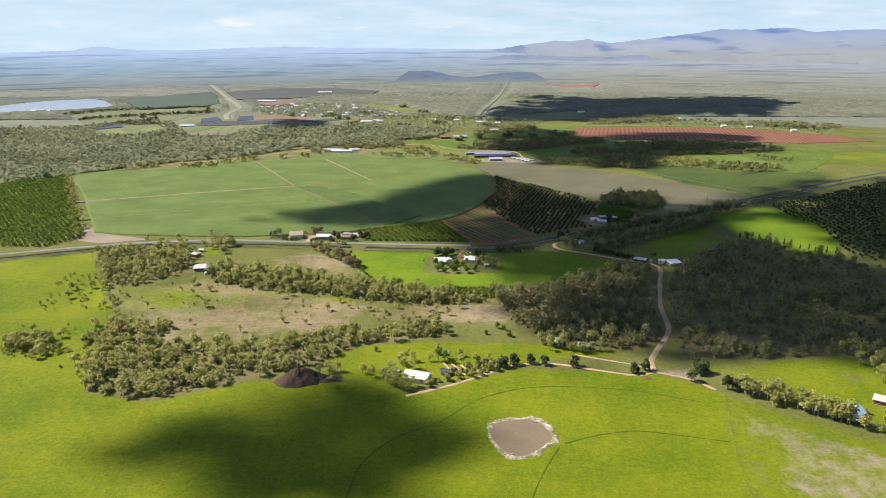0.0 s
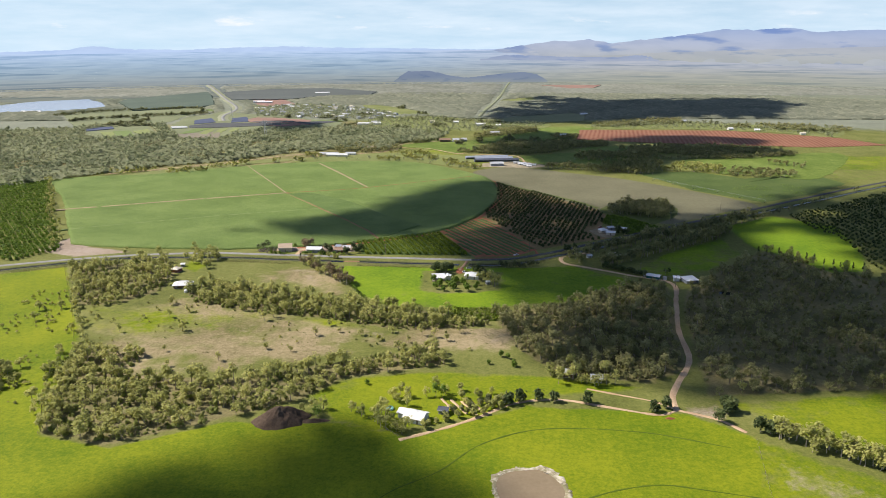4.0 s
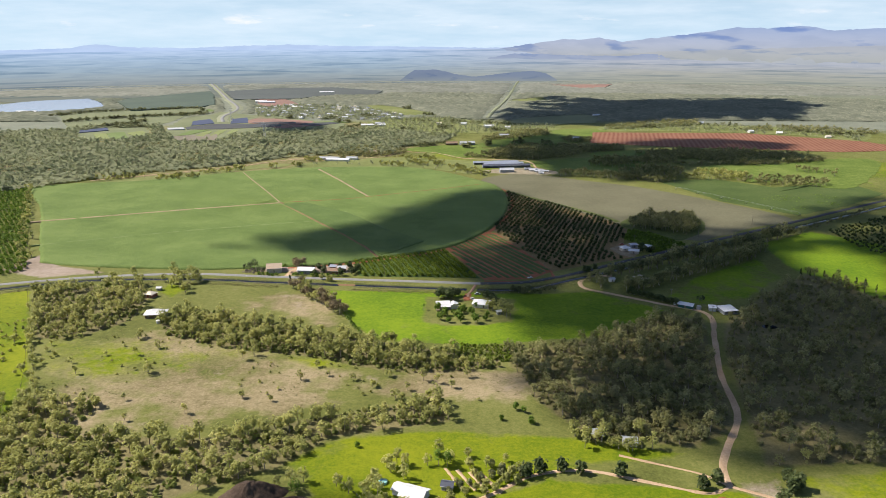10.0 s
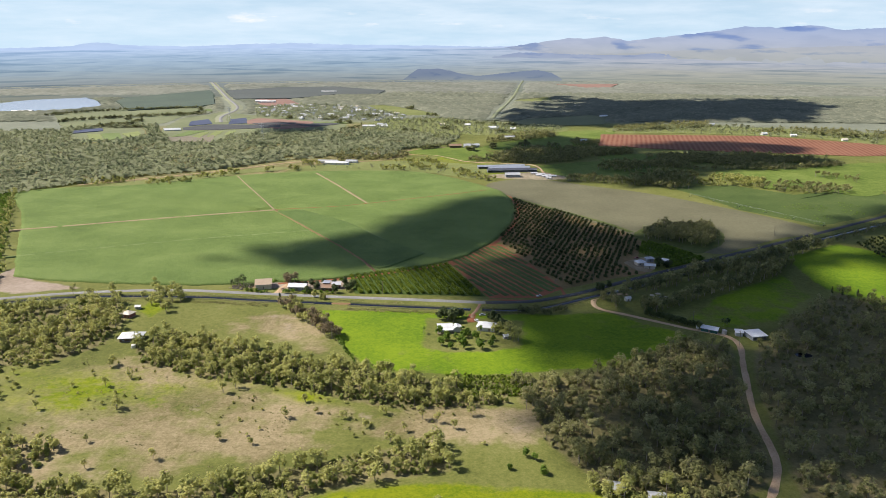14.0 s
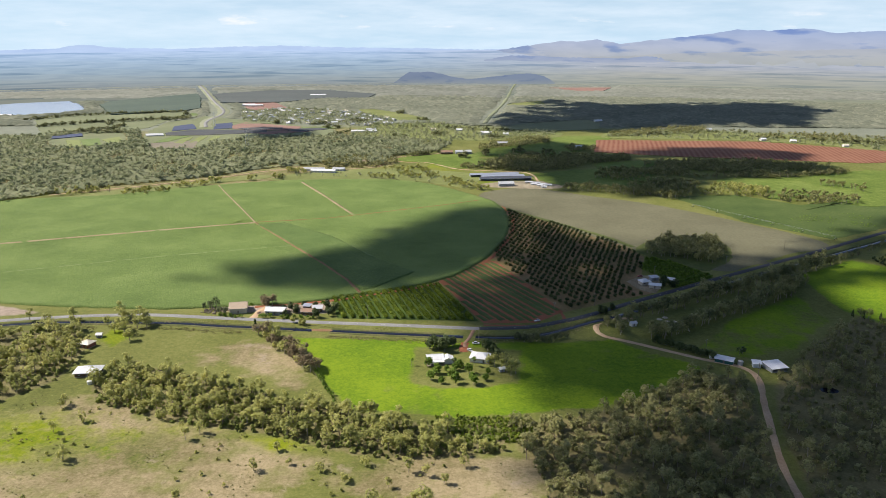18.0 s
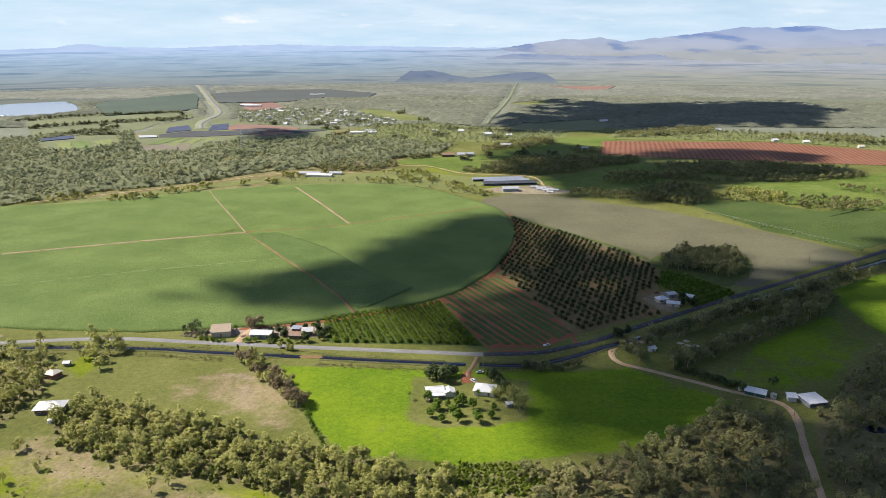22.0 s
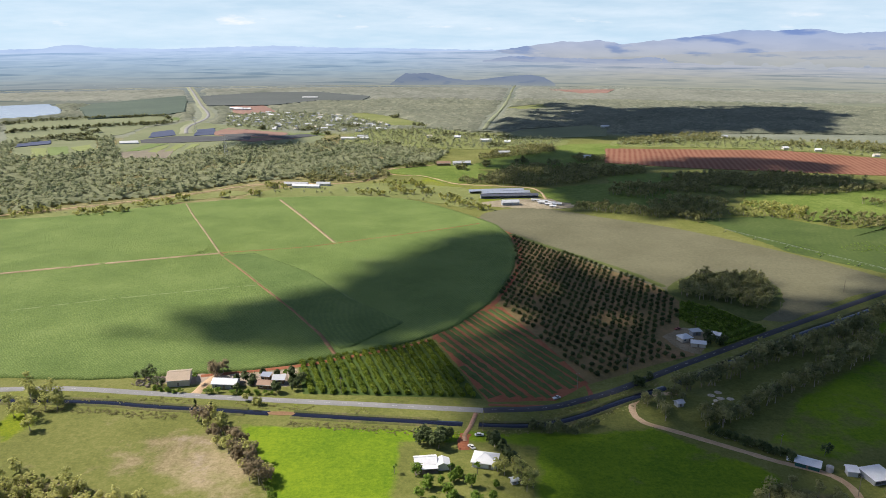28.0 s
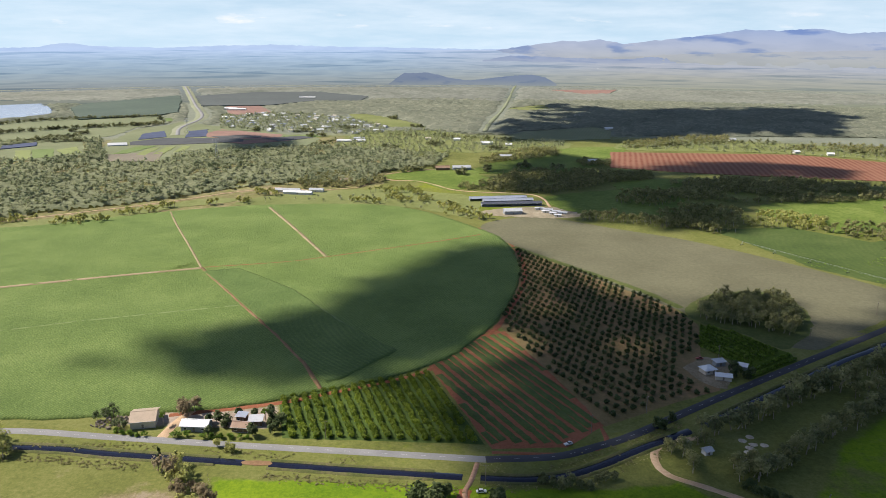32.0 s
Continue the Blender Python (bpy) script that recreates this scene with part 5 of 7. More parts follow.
R = {"white": roof_mat("white_roof_sheet", (0.78, 0.79, 0.80)), "grey": roof_mat("grey_roof_sheet", (0.50, 0.52, 0.55)), "cream": roof_mat("cream_roof_sheet", (0.66, 0.60, 0.50)),
     "tan": roof_mat("tan_roof_sheet", (0.48, 0.38, 0.28)), "rust": roof_mat("rusted_roof_sheet", (0.34, 0.22, 0.15)), "blue": roof_mat("blue_roof_sheet", (0.35, 0.62, 0.80)),
     "dark": roof_mat("dark_roof_sheet", (0.09, 0.10, 0.13)), "slate": roof_mat("slate_blue_roof_sheet", (0.32, 0.36, 0.44))}
W = {"white": mat("white_weatherboard", [(0.55, 0.55, 0.53), (0.66, 0.66, 0.64), (0.74, 0.74, 0.72)], (0.3, 2)), "cream": mat("cream_render", [(0.50, 0.44, 0.34), (0.58, 0.52, 0.42), (0.64, 0.58, 0.48)], (0.3, 2)),
     "brown": mat("brown_timber_wall", [(0.12, 0.08, 0.05), (0.17, 0.115, 0.075), (0.22, 0.15, 0.10)], (0.3, 2)), "grey": mat("grey_steel_wall", [(0.24, 0.26, 0.28), (0.31, 0.33, 0.35), (0.38, 0.40, 0.42)], (0.3, 2)),
     "green": mat("green_steel_wall", [(0.03, 0.09, 0.08), (0.045, 0.13, 0.11), (0.06, 0.17, 0.14)], (0.3, 2)), "brick": mat("red_brick_wall", [(0.22, 0.09, 0.06), (0.30, 0.13, 0.09), (0.36, 0.17, 0.12)], (0.3, 3))}
M["glass"] = mat("window_glass", [(0.02, 0.025, 0.03), (0.03, 0.035, 0.045), (0.05, 0.055, 0.065)], (0.3, 2), rough=0.08, spec=0.6)
M["frame"] = mat("window_frame_paint", [(0.6, 0.6, 0.6), (0.7, 0.7, 0.7), (0.76, 0.76, 0.76)], (0.3, 2))
M["timber"] = mat("weathered_timber", [(0.16, 0.13, 0.10), (0.24, 0.20, 0.16), (0.32, 0.28, 0.23)], (0.5, 4))
M["concrete"] = mat("concrete", [(0.34, 0.33, 0.31), (0.42, 0.41, 0.39), (0.50, 0.49, 0.46)], (0.3, 2))
M["steel"] = mat("galvanised_steel", [(0.40, 0.42, 0.44), (0.50, 0.52, 0.54), (0.58, 0.60, 0.62)], (0.5, 4), rough=0.4, metal=0.6)
M["solar"] = mat("solar_panel_glass", [(0.012, 0.016, 0.035), (0.02, 0.025, 0.05), (0.03, 0.035, 0.07)], (0.5, 4), rough=0.15, spec=0.6)


def box(bm, c, s):
    m = Matrix.Translation(c) @ Matrix.Diagonal((*s, 1))
    return bmesh.ops.create_cube(bm, size=1.0, matrix=m)


def slab(pts, thick):
    """A sloping plate through the given corners, thick downwards."""
    bm = bmesh.new()
    up = [bm.verts.new(p) for p in pts]
    dn = [bm.verts.new((p[0], p[1], p[2] - thick)) for p in pts]
    bm.faces.new(up)
    bm.faces.new(dn[::-1])
    n = len(pts)
    for i in range(n):
        bm.faces.new((up[i], dn[i], dn[(i + 1) % n], up[(i + 1) % n]))
    bmesh.ops.recalc_face_normals(bm, faces=bm.faces[:])
    return bm


def building(name, x, y, w, d, h, turn, roof, wall, label, category="house", style="gable", rise=None, over=0.6, windows=True, door=True, open_side=False, veranda=False, ribs=True, group=""):
    """Walls, roof slopes, ridge cap, windows with frame and pane, door; the long side lies along its own x."""
    top = tagged(new(name, None), label, category, group)
    top.matrix_basis = pose(x, y, float(terr(x, y)), 0, 0, turn)
    w, d = w * 0.78, d * 0.78
    rise = rise if rise is not None else d * 0.22
    t = 0.16
    hx, hy = w / 2, d / 2
    bm = bmesh.new(); box(bm, (0, 0, 0.06), (w + 0.3, d + 0.3, 0.22)); part("floor_slab", bm, M["concrete"], top)
    sides = [((0, -hy + t / 2), (w, t)), ((0, hy - t / 2), (w, t)), ((-hx + t / 2, 0), (t, d - 2 * t)), ((hx - t / 2, 0), (t, d - 2 * t))]
    for k, ((cx, cy), (sx, sy)) in enumerate(sides):
        if open_side and k == 0:
            continue
        bm = bmesh.new(); box(bm, (cx, cy, 0.17 + h / 2), (sx, sy, h)); part("wall", bm, W[wall], top)
    z0, z1 = h + 0.17, h + 0.17 + rise
    ox, oy, e = hx + over, hy + over, rise * over / max(hy, 0.1)
    if style == "gable":
        slopes = [[(-ox, -oy, z0 - e), (ox, -oy, z0 - e), (ox, 0, z1), (-ox, 0, z1)], [(ox, oy, z0 - e), (-ox, oy, z0 - e), (-ox, 0, z1), (ox, 0, z1)]]
        for s in (-1, 1):
            part("gable_wall", gable(s * (hx - t / 2), hy, z0, z1 - 0.15, t), W[wall], top)
        ridge_ends = (-ox, ox)
    elif style == "hip":
        q = max(0.4, ox - oy)
        slopes = [[(-ox, -oy, z0 - e), (ox, -oy, z0 - e), (q, 0, z1), (-q, 0, z1)], [(ox, oy, z0 - e), (-ox, oy, z0 - e), (-q, 0, z1), (q, 0, z1)],
                  [(ox, -oy, z0 - e), (ox, oy, z0 - e), (q, 0, z1)], [(-ox, oy, z0 - e), (-ox, -oy, z0 - e), (-q, 0, z1)]]
        ridge_ends = (-q, q)
    else:
        slopes = [[(-ox, -oy, z0), (ox, -oy, z0), (ox, oy, z1), (-ox, oy, z1)]]
        ridge_ends = None
    for s in slopes:
        ob = part("roof_slope", slab(s, 0.12), R[roof], top)
        if ribs and len(s) == 4:
            a, b, c, f = [Vector(p) for p in s]
            n = max(2, int((b - a).length / 1.6))
            bm = bmesh.new()
            for i in range(1, n):
                u = i / n
                p, r_ = a.lerp(b, u), f.lerp(c, u)
                bm2 = [(p + Vector((-0.05, 0, 0.0))), (p + Vector((0.05, 0, 0.0))), (r_ + Vector((0.05, 0, 0.0))), (r_ + Vector((-0.05, 0, 0.0)))]
                vs = [bm.verts.new(v) for v in bm2] + [bm.verts.new(v + Vector((0, 0, 0.05))) for v in bm2]
                for q4 in ((4, 5, 6, 7), (0, 1, 5, 4), (1, 2, 6, 5), (2, 3, 7, 6), (3, 0, 4, 7)):
                    bm.faces.new([vs[k] for k in q4])
            part("roof_rib", bm, R[roof], ob)
    if ridge_ends:
        bm = bmesh.new(); box(bm, ((ridge_ends[0] + ridge_ends[1]) / 2, 0, z1 + 0.02), (ridge_ends[1] - ridge_ends[0], 0.35, 0.12)); part("ridge_cap", bm, R[roof], top)
    for s in (-1, 1):
        bm = bmesh.new(); box(bm, (0, s * (oy + 0.06), z0 - e - 0.12 if style != "skillion" else z0 - 0.1), (2 * ox, 0.14, 0.14)); part("gutter", bm, M["frame"], top)
    if windows:
        n = max(2, int(w / 4))
        for s in (-1, 1):
            if open_side and s < 0:
                continue
            for i in range(n):
                cx = -hx + (i + 0.5) * w / n
                if door and s < 0 and i == n // 2:
                    continue
                bm = bmesh.new(); box(bm, (cx, s * (hy + 0.03), 1.65), (1.5, 0.09, 1.2)); win = part("window", bm, M["frame"], top)
                bm = bmesh.new(); box(bm, (cx, s * (hy + 0.06), 1.65), (1.3, 0.07, 1.0)); part("pane", bm, M["glass"], win)
                bm = bmesh.new(); box(bm, (cx, s * (hy + 0.10), 1.02), (1.6, 0.16, 0.06)); part("sill", bm, M["frame"], win)
    if door and not open_side:
        bm = bmesh.new(); box(bm, (0 if not windows else -hx + (max(2, int(w / 4)) // 2 + 0.5) * w / max(2, int(w / 4)), -hy - 0.03, 1.2), (1.0, 0.08, 2.05))
        dr = part("door", bm, M["timber"], top)
        bm = bmesh.new(); box(bm, (0.35 + (0 if not windows else -hx + (max(2, int(w / 4)) // 2 + 0.5) * w / max(2, int(w / 4))), -hy - 0.09, 1.15), (0.12, 0.06, 0.05)); part("handle", bm, M["steel"], dr)
    if veranda:
        part("veranda_roof", slab([(-ox, -oy - 2.6, z0 - e - 0.5), (ox, -oy - 2.6, z0 - e - 0.5), (ox, -oy + 0.1, z0 - e - 0.05), (-ox, -oy + 0.1, z0 - e - 0.05)], 0.1), R[roof], top)
        for i in range(5):
            bm = bmesh.new(); box(bm, (-ox + 0.2 + i * (2 * ox - 0.4) / 4, -oy - 2.5, (z0 - e - 0.55) / 2), (0.12, 0.12, z0 - e - 0.55)); part("post", bm, M["timber"], top)
        bm = bmesh.new(); box(bm, (0, -oy - 1.2, 0.1), (2 * ox, 2.9, 0.2)); part("deck", bm, M["timber"], top)
    if open_side:
        for i in range(4):
            bm = bmesh.new(); box(bm, (-hx + 0.15 + i * (w - 0.3) / 3, -hy + 0.1, 0.17 + h / 2), (0.18, 0.18, h)); part("post", bm, M["steel"], top)
    return top


def gable(x, hy, z0, z1, t):
    bm = bmesh.new()
    v = [bm.verts.new((x + s * t / 2, yy, zz)) for s in (-1, 1) for yy, zz in ((-hy, z0), (hy, z0), (0, z1))]
    bm.faces.new(v[:3]); bm.faces.new(v[3:][::-1])
    for i in range(3):
        j = (i + 1) % 3
        bm.faces.new((v[i], v[j], v[3 + j], v[3 + i]))
    bmesh.ops.recalc_face_normals(bm, faces=bm.faces[:])
    return bm


# farm with the white roofs in the green meadow
building("farmhouse", -11.5, 618.5, 12, 9, 3.0, 8, "white", "white", "white farmhouse with a bright gable roof among garden trees", veranda=True)
building("garage_wing", -3.6, 617.5, 7, 7, 2.8, 98, "white", "white", "white gable-roofed garage beside the farmhouse", "shed", windows=False)
fb = building("farmhouse", 16, 621, 14, 11.5, 3.0, -12, "white", "white", "white farmhouse with solar panels on its roof", style="hip")
for i_ in range(4):
    o_ = part("solar_panel", slab([(-2.4 + i_ * 1.2, 0.9, 4.52), (-1.3 + i_ * 1.2, 0.9, 4.52), (-1.3 + i_ * 1.2, 2.6, 3.80), (-2.4 + i_ * 1.2, 2.6, 3.80)], 0.08), M["solar"], fb, "dark blue solar panel")
building("garden_shed", 28, 605.5, 3.6, 3.0, 2.2, 20, "white", "grey", "small white-roofed garden shed by the trees", "shed", windows=False)
# long green shed and open machinery shed on the track
building("storage_shed", 163, 621, 13, 7.6, 2.5, -30, "white", "green", "long green steel shed with a white curved roof", "shed", windows=False, rise=0.9)
building("machinery_shed", 189, 611.5, 13, 12, 2.5, 14, "white", "grey", "large pale-roofed machinery shed with an open side", "shed", "skillion", rise=0.7, windows=False, open_side=True)
building("lean_to_shed", 179.5, 614.5, 5.5, 5, 2.6, -10, "white", "white", "small pale lean-to shed beside the machinery shed", "shed", "skillion", rise=0.7, windows=False, door=False)
# houses west of the paddock
building("homestead", -211.5, 598, 17, 11, 3.0, 8, "white", "brown", "low white-roofed house with dark walls on a lawn", style="hip", rise=1.9, over=1.0)
building("cottage", -231, 637, 9, 8, 3.0, -20, "cream", "brick", "small cream-roofed cottage beside the woodland", style="hip")
building("garden_shed", -230.5, 652, 4, 3.5, 2.2, 5, "white", "grey", "small pale garden shed on the lawn", "shed", windows=False)
# sheds along the highway
building("packing_shed", -153.5, 702, 15, 17, 4.0, 12, "tan", "cream", "large tan-roofed packing shed beside the road", "shed", rise=2.2, windows=False)
building("workshop", -125.5, 696, 17, 8.5, 3.4, -3, "white", "grey", "workshop with a pale sheet-metal roof", "shed", rise=1.6)
building("old_house", -103, 695.5, 10, 7, 3.0, -6, "rust", "brown", "old house with rusted and grey roof sheets", rise=1.3)
building("house_annex", -97, 701, 8, 6, 3.0, 4, "grey", "brown", "annex with grey metal roof behind the old house", style="skillion", rise=0.8)
building("house_annex", -105, 704.5, 6, 4.5, 3.2, -8, "slate", "brown", "annex with a blue-grey metal roof", style="skillion", rise=0.6)
# farmstead between the orchard and the road
building("orchard_house", 150, 766, 9.5, 8, 3.0, 20, "white", "cream", "white-roofed house at the orchard edge", style="hip", rise=1.5)
building("orchard_shed", 156, 757, 11, 5.5, 2.8, -15, "white", "cream", "white-roofed carport beside the orchard house", "shed", rise=1.0, windows=False)
building("orchard_shed", 171.5, 771, 8, 6, 3.0, -30, "white", "grey", "grey shed with pale roof behind a round tree", "shed", rise=1.0, windows=False)
building("orchard_shed", 160, 776, 8, 5, 2.8, 15, "grey", "grey", "low grey shed in the orchard yard", "shed", "skillion", rise=0.5, windows=False)
# southern houses
building("white_house", -18.5, 389, 13, 11, 3.0, -22, "white", "white", "white house with a brilliant white metal roof", style="gable", rise=1.7)
building("house_wing", -24.5, 393, 7, 7, 2.9, -22, "white", "white", "white wing joined to the house", "house", rise=1.1, windows=False, door=False)
building("dark_shed", -4.5, 396.5, 6, 5, 2.4, -12, "dark", "grey", "small shed with a dark metal roof", "shed", windows=False)
building("weathered_cottage", 66, 441, 11, 7, 2.8, -12, "grey", "brown", "weathered cottage with pale grey roof in the trees", rise=1.3)
building("weathered_cottage", 82, 434, 8, 6, 2.8, -8, "grey", "white", "small weathered cottage half hidden by trees", rise=1.2)
building("blue_house", 206, 347, 12, 9, 3.0, 35, "blue", "cream", "house with a pale blue metal roof", style="gable", rise=2.2)
building("brown_house", 230, 361, 13, 9, 3.0, -35, "cream", "brick", "house with a tan roof and lawn", style="hip")
building("small_hut", 121, 678, 5, 4, 2.4, 20, "grey", "white", "small pale hut among dark trees", "shed", windows=False)
# beyond the crop field
building("poultry_shed", -206, 1283, 40, 10, 3.2, -6, "grey", "white", "long pale livestock shed behind trees", "shed", rise=1.6, windows=False, group="long white sheds")
building("poultry_shed", -190, 1268, 46, 9, 3.2, -8, "white", "white", "long white livestock shed behind trees", "shed", rise=1.6, windows=False, group="long white sheds")
building("poultry_shed", -170, 1284, 22, 9, 3.2, -6, "grey", "white", "short pale livestock shed behind trees", "shed", rise=1.6, windows=False, group="long white sheds")
for k_, (x_, y_, w_) in enumerate(((55, 1240, 88), (66, 1226, 76), (69, 1208, 90))):
    building("dairy_shed", x_, y_, w_, 11, 3.4, 9 - k_, "slate" if k_ != 2 else "dark", "grey", "long low dairy shed with blue-grey roof" if k_ != 2 else "long low dairy shed with dark roof", "shed", rise=1.5, windows=False, group="dairy sheds", open_side=True)
building("dairy_store", 67, 1166, 25, 13, 4.0, 8, "grey", "grey", "grey-roofed store shed at the field corner", "shed", rise=2.0, windows=False)
for k_, (x_, y_, w_) in enumerate(((99, 1187, 12), (108, 1181, 12), (104, 1173, 10), (116, 1172, 10), (122, 1166, 12), (111, 1164, 9), (115, 1153, 9))):
    building("calf_shed", x_, y_, w_, 4, 2.2, -14 + 5 * (k_ % 3), "white", "white", "small white shed on the bare dairy yard", "shed", rise=0.6, windows=False, group="calf sheds")
building("barn", -14, 1459, 26, 12, 4, 6, "rust", "brown", "brown-roofed barn by the far lane", "shed", rise=2.4, windows=False)
building("barn", 14, 1464, 34, 14, 4, 10, "grey", "grey", "pale grey barn by the far lane", "shed", rise=2.4, windows=False)
building("far_house", 64, 1752, 28, 14, 4, 5, "white", "white", "white-roofed packing house on the far plain", "shed", rise=2.4, windows=False)
building("far_house", -142, 1349, 20, 11, 3.4, 20, "tan", "brick", "red-brown house among dark trees", rise=2.4)
for k_, (x_, y_, w_) in enumerate(((104, 1737, 14), (9, 1811, 16), (-47, 1819, 14), (551, 1841, 16), (601, 1672, 14), (649, 1647, 14), (718, 1585, 12), (88, 1589, 24), (222, 1543, 16), (345, 2025, 24), (324, 2327, 18), (-181, 1815, 26), (-204, 1782, 40), (-174, 1783, 22))):
    building("far_house", x_, y_, w_, 11, 3.4, -12 + 7 * (k_ % 5), ("white", "white", "cream", "grey")[k_ % 4], "white", "pale-roofed house on the far plain", rise=2.0, windows=False, door=False, ribs=False, group="far houses")

g_ = np.random.default_rng(77)
vx_, vy_ = sow(VILLAGE, 24, 78)
for k_, (x_, y_) in enumerate(zip(vx_, vy_)):
    if g_.uniform() < 0.26:
        building("village_house", x_, y_, g_.uniform(11, 20), g_.uniform(8, 11), 3.2, g_.uniform(-40, 40), ["white", "grey", "grey", "cream", "slate"][k_ % 5], "white", "far village house with a pale roof", rise=2.0, windows=False, door=False, ribs=False, group="village houses")
for x_, y_, w_ in ((-604, 2475, 60), (-630, 2500, 45), (-500, 2960, 70), (-1190, 2160, 70)):
    building("far_shed", x_, y_, w_, 18, 4.5, 4, "white", "white", "long pale shed on the far plain", "shed", rise=2.0, windows=False, door=False, ribs=False)

# ------------------------------------------------------------ earth, banks, paths
M["dung"] = mat("dark_earth", [(0.05, 0.035, 0.025), (0.095, 0.066, 0.047), (0.15, 0.108, 0.078)], (0.12, 0.9), bump=0.8, bump_scale=0.4)


def mound(name, x, y, rx, ry, h, material, label, category, seed, turn=0.0, sharp=1.2, rough=0.06):
    """A tipped heap: rings up to an uneven top, its sides furrowed by slides."""
    n, k = 64, 16
    V = []
    c, s = math.cos(turn), math.sin(turn)
    for j in range(k + 1):
        u = 1 - j / k
        for i in range(n):
            a = i / n * 6.2832
            w = 1 + 0.22 * noise.noise((math.cos(a) * 1.3, math.sin(a) * 1.3, seed)) + 0.08 * noise.noise((math.cos(a) * 5, math.sin(a) * 5, seed + u * 2))
            px, py = math.cos(a) * rx * u * w, math.sin(a) * ry * u * w
            z = h * (1 - u ** sharp) + rough * h * (1 - u * 0.6) * (noise.noise((px * 0.25, py * 0.25, seed)) + 0.6 * noise.noise((px * 0.8, py * 0.8, seed + 2)))
            V.append((x + px * c - py * s, y + px * s + py * c, (z if j else -0.1)))
    i = np.arange(n)
    F = np.concatenate([np.c_[j * n + i, j * n + (i + 1) % n, (j + 1) * n + (i + 1) % n, (j + 1) * n + i] for j in range(k)])
    return tagged(new(name, mesh_np(name, np.array(V), F, material, smooth=True)), label, category)


mound("earth_ridge", -71, 387, 8, 2.2, 1.6, M["dung"], "low dark ridge of earth trailing from the heap", "earth heap", 4.0, 0.1)
mound("earth_mound", -88, 388, 15, 10, 7.6, M["dung"], "big lumpy heap of dark brown earth", "earth heap", 2.0, 0.15, 1.25, 0.22)
for k_, (x_, y_) in enumerate(((142, 690), (147, 693.5), (146, 686.5), (151, 686), (143, 683.5), (141, 679.5))):
    mound("sand_pile", x_, y_, 2.2, 1.9, 0.7, M["bank"], "low round pile of pale sand on grass", "sand pile", 5.0 + k_)
mound("red_earth_pile", 112, 391, 2.6, 1.2, 0.8, M["soil_red"], "low pile of red earth on the pasture", "earth heap", 15.0)


POND = [(19, 332), (23, 340), (31, 343), (40, 343), (46, 336), (49, 326), (45, 319), (37, 311), (30, 308), (24, 314), (20, 322)]
patch("pond", POND, M["water_mud"], 0.12, wobble=0.15, label="farm pond of still brown water")


M["pond_clay"] = mat("drying_pond_clay", [(0.15, 0.16, 0.07), (0.27, 0.24, 0.15), (0.74, 0.68, 0.58)], (0.12, 0.3), fine=0.25, bump=0.4, bump_scale=0.3)


def pond_bank():
    """A low uneven clay bank all round the water's edge."""
    rim = spline(POND, 0.9, True)
    t = np.roll(rim, -1, 0) - np.roll(rim, 1, 0)
    t /= np.hypot(*t.T)[:, None]
    out = np.c_[t[:, 1], -t[:, 0]]
    if ((rim - rim.mean(0)) * out).sum() < 0:
        out = -out
    wide = np.array([2.8 + 3.0 * noise.noise((x * 0.13, y * 0.13, 1.0)) + 2.2 * noise.noise((x * 0.6, y * 0.6, 2.0)) for x, y in rim]).clip(0.8, 6.0)
    high = np.array([0.45 + 0.45 * noise.noise((x * 0.3, y * 0.3, 5.0)) for x, y in rim]).clip(0.15, 1)
    V = np.concatenate([np.c_[rim - out * 0.5, np.full(len(rim), 0.05)], np.c_[rim + out * wide[:, None] * 0.3, high], np.c_[rim + out * wide[:, None] * 0.7, high * 0.9], np.c_[rim + out * wide[:, None], np.full(len(rim), -0.05)]])
    n = len(rim)
    i = np.arange(n)
    F = np.concatenate([np.c_[j * n + i, j * n + (i + 1) % n, (j + 1) * n + (i + 1) % n, (j + 1) * n + i] for j in range(3)])
    tagged(new("pond_bank", mesh_np("pond_bank", V, F, M["pond_clay"], smooth=True)), "pale bare clay bank round the pond", "pond bank", kind="structure")


pond_bank()
patch("dam_pool", [(208 + 5 * math.cos(a_), 584 + 3.5 * math.sin(a_)) for a_ in np.arange(0, 6.28, 0.5)], M["water_canal"], 0.1, wobble=0.1, label="small dark pool among trees", category="pond")

M["path_grass"] = mat("trodden_grass", [(0.05, 0.085, 0.006), (0.075, 0.12, 0.008), (0.10, 0.15, 0.012)], (0.05, 0.6))
M["grove_grass"] = mat("rank_grass", [(0.06, 0.08, 0.02), (0.09, 0.115, 0.03), (0.14, 0.15, 0.05)], (0.05, 0.4), fine=0.5)
for pts_ in ([(-46, 275), (-42, 302), (-28, 325), (-6, 342), (15, 366), (47, 380), (94, 377), (133, 363)], [(54, 320), (72, 328), (92, 332), (111, 328), (134, 322)], [(51, 317), (43, 300), (34, 276), (26, 240)]):
    ribbon("cattle_path", pts_, 0.9, M["path_grass"], 0.05, wobble=0.3, label="narrow trodden path through the grass", category="path")
M["track_pale"] = mat("earth_track", [(0.24, 0.18, 0.10), (0.34, 0.26, 0.16), (0.42, 0.33, 0.21)], (0.05, 0.5), fine=0.4)
M["track_orange"] = mat("orange_earth_track", [(0.17, 0.10, 0.05), (0.25, 0.15, 0.08), (0.33, 0.21, 0.12)], (0.05, 0.5), fine=0.4)
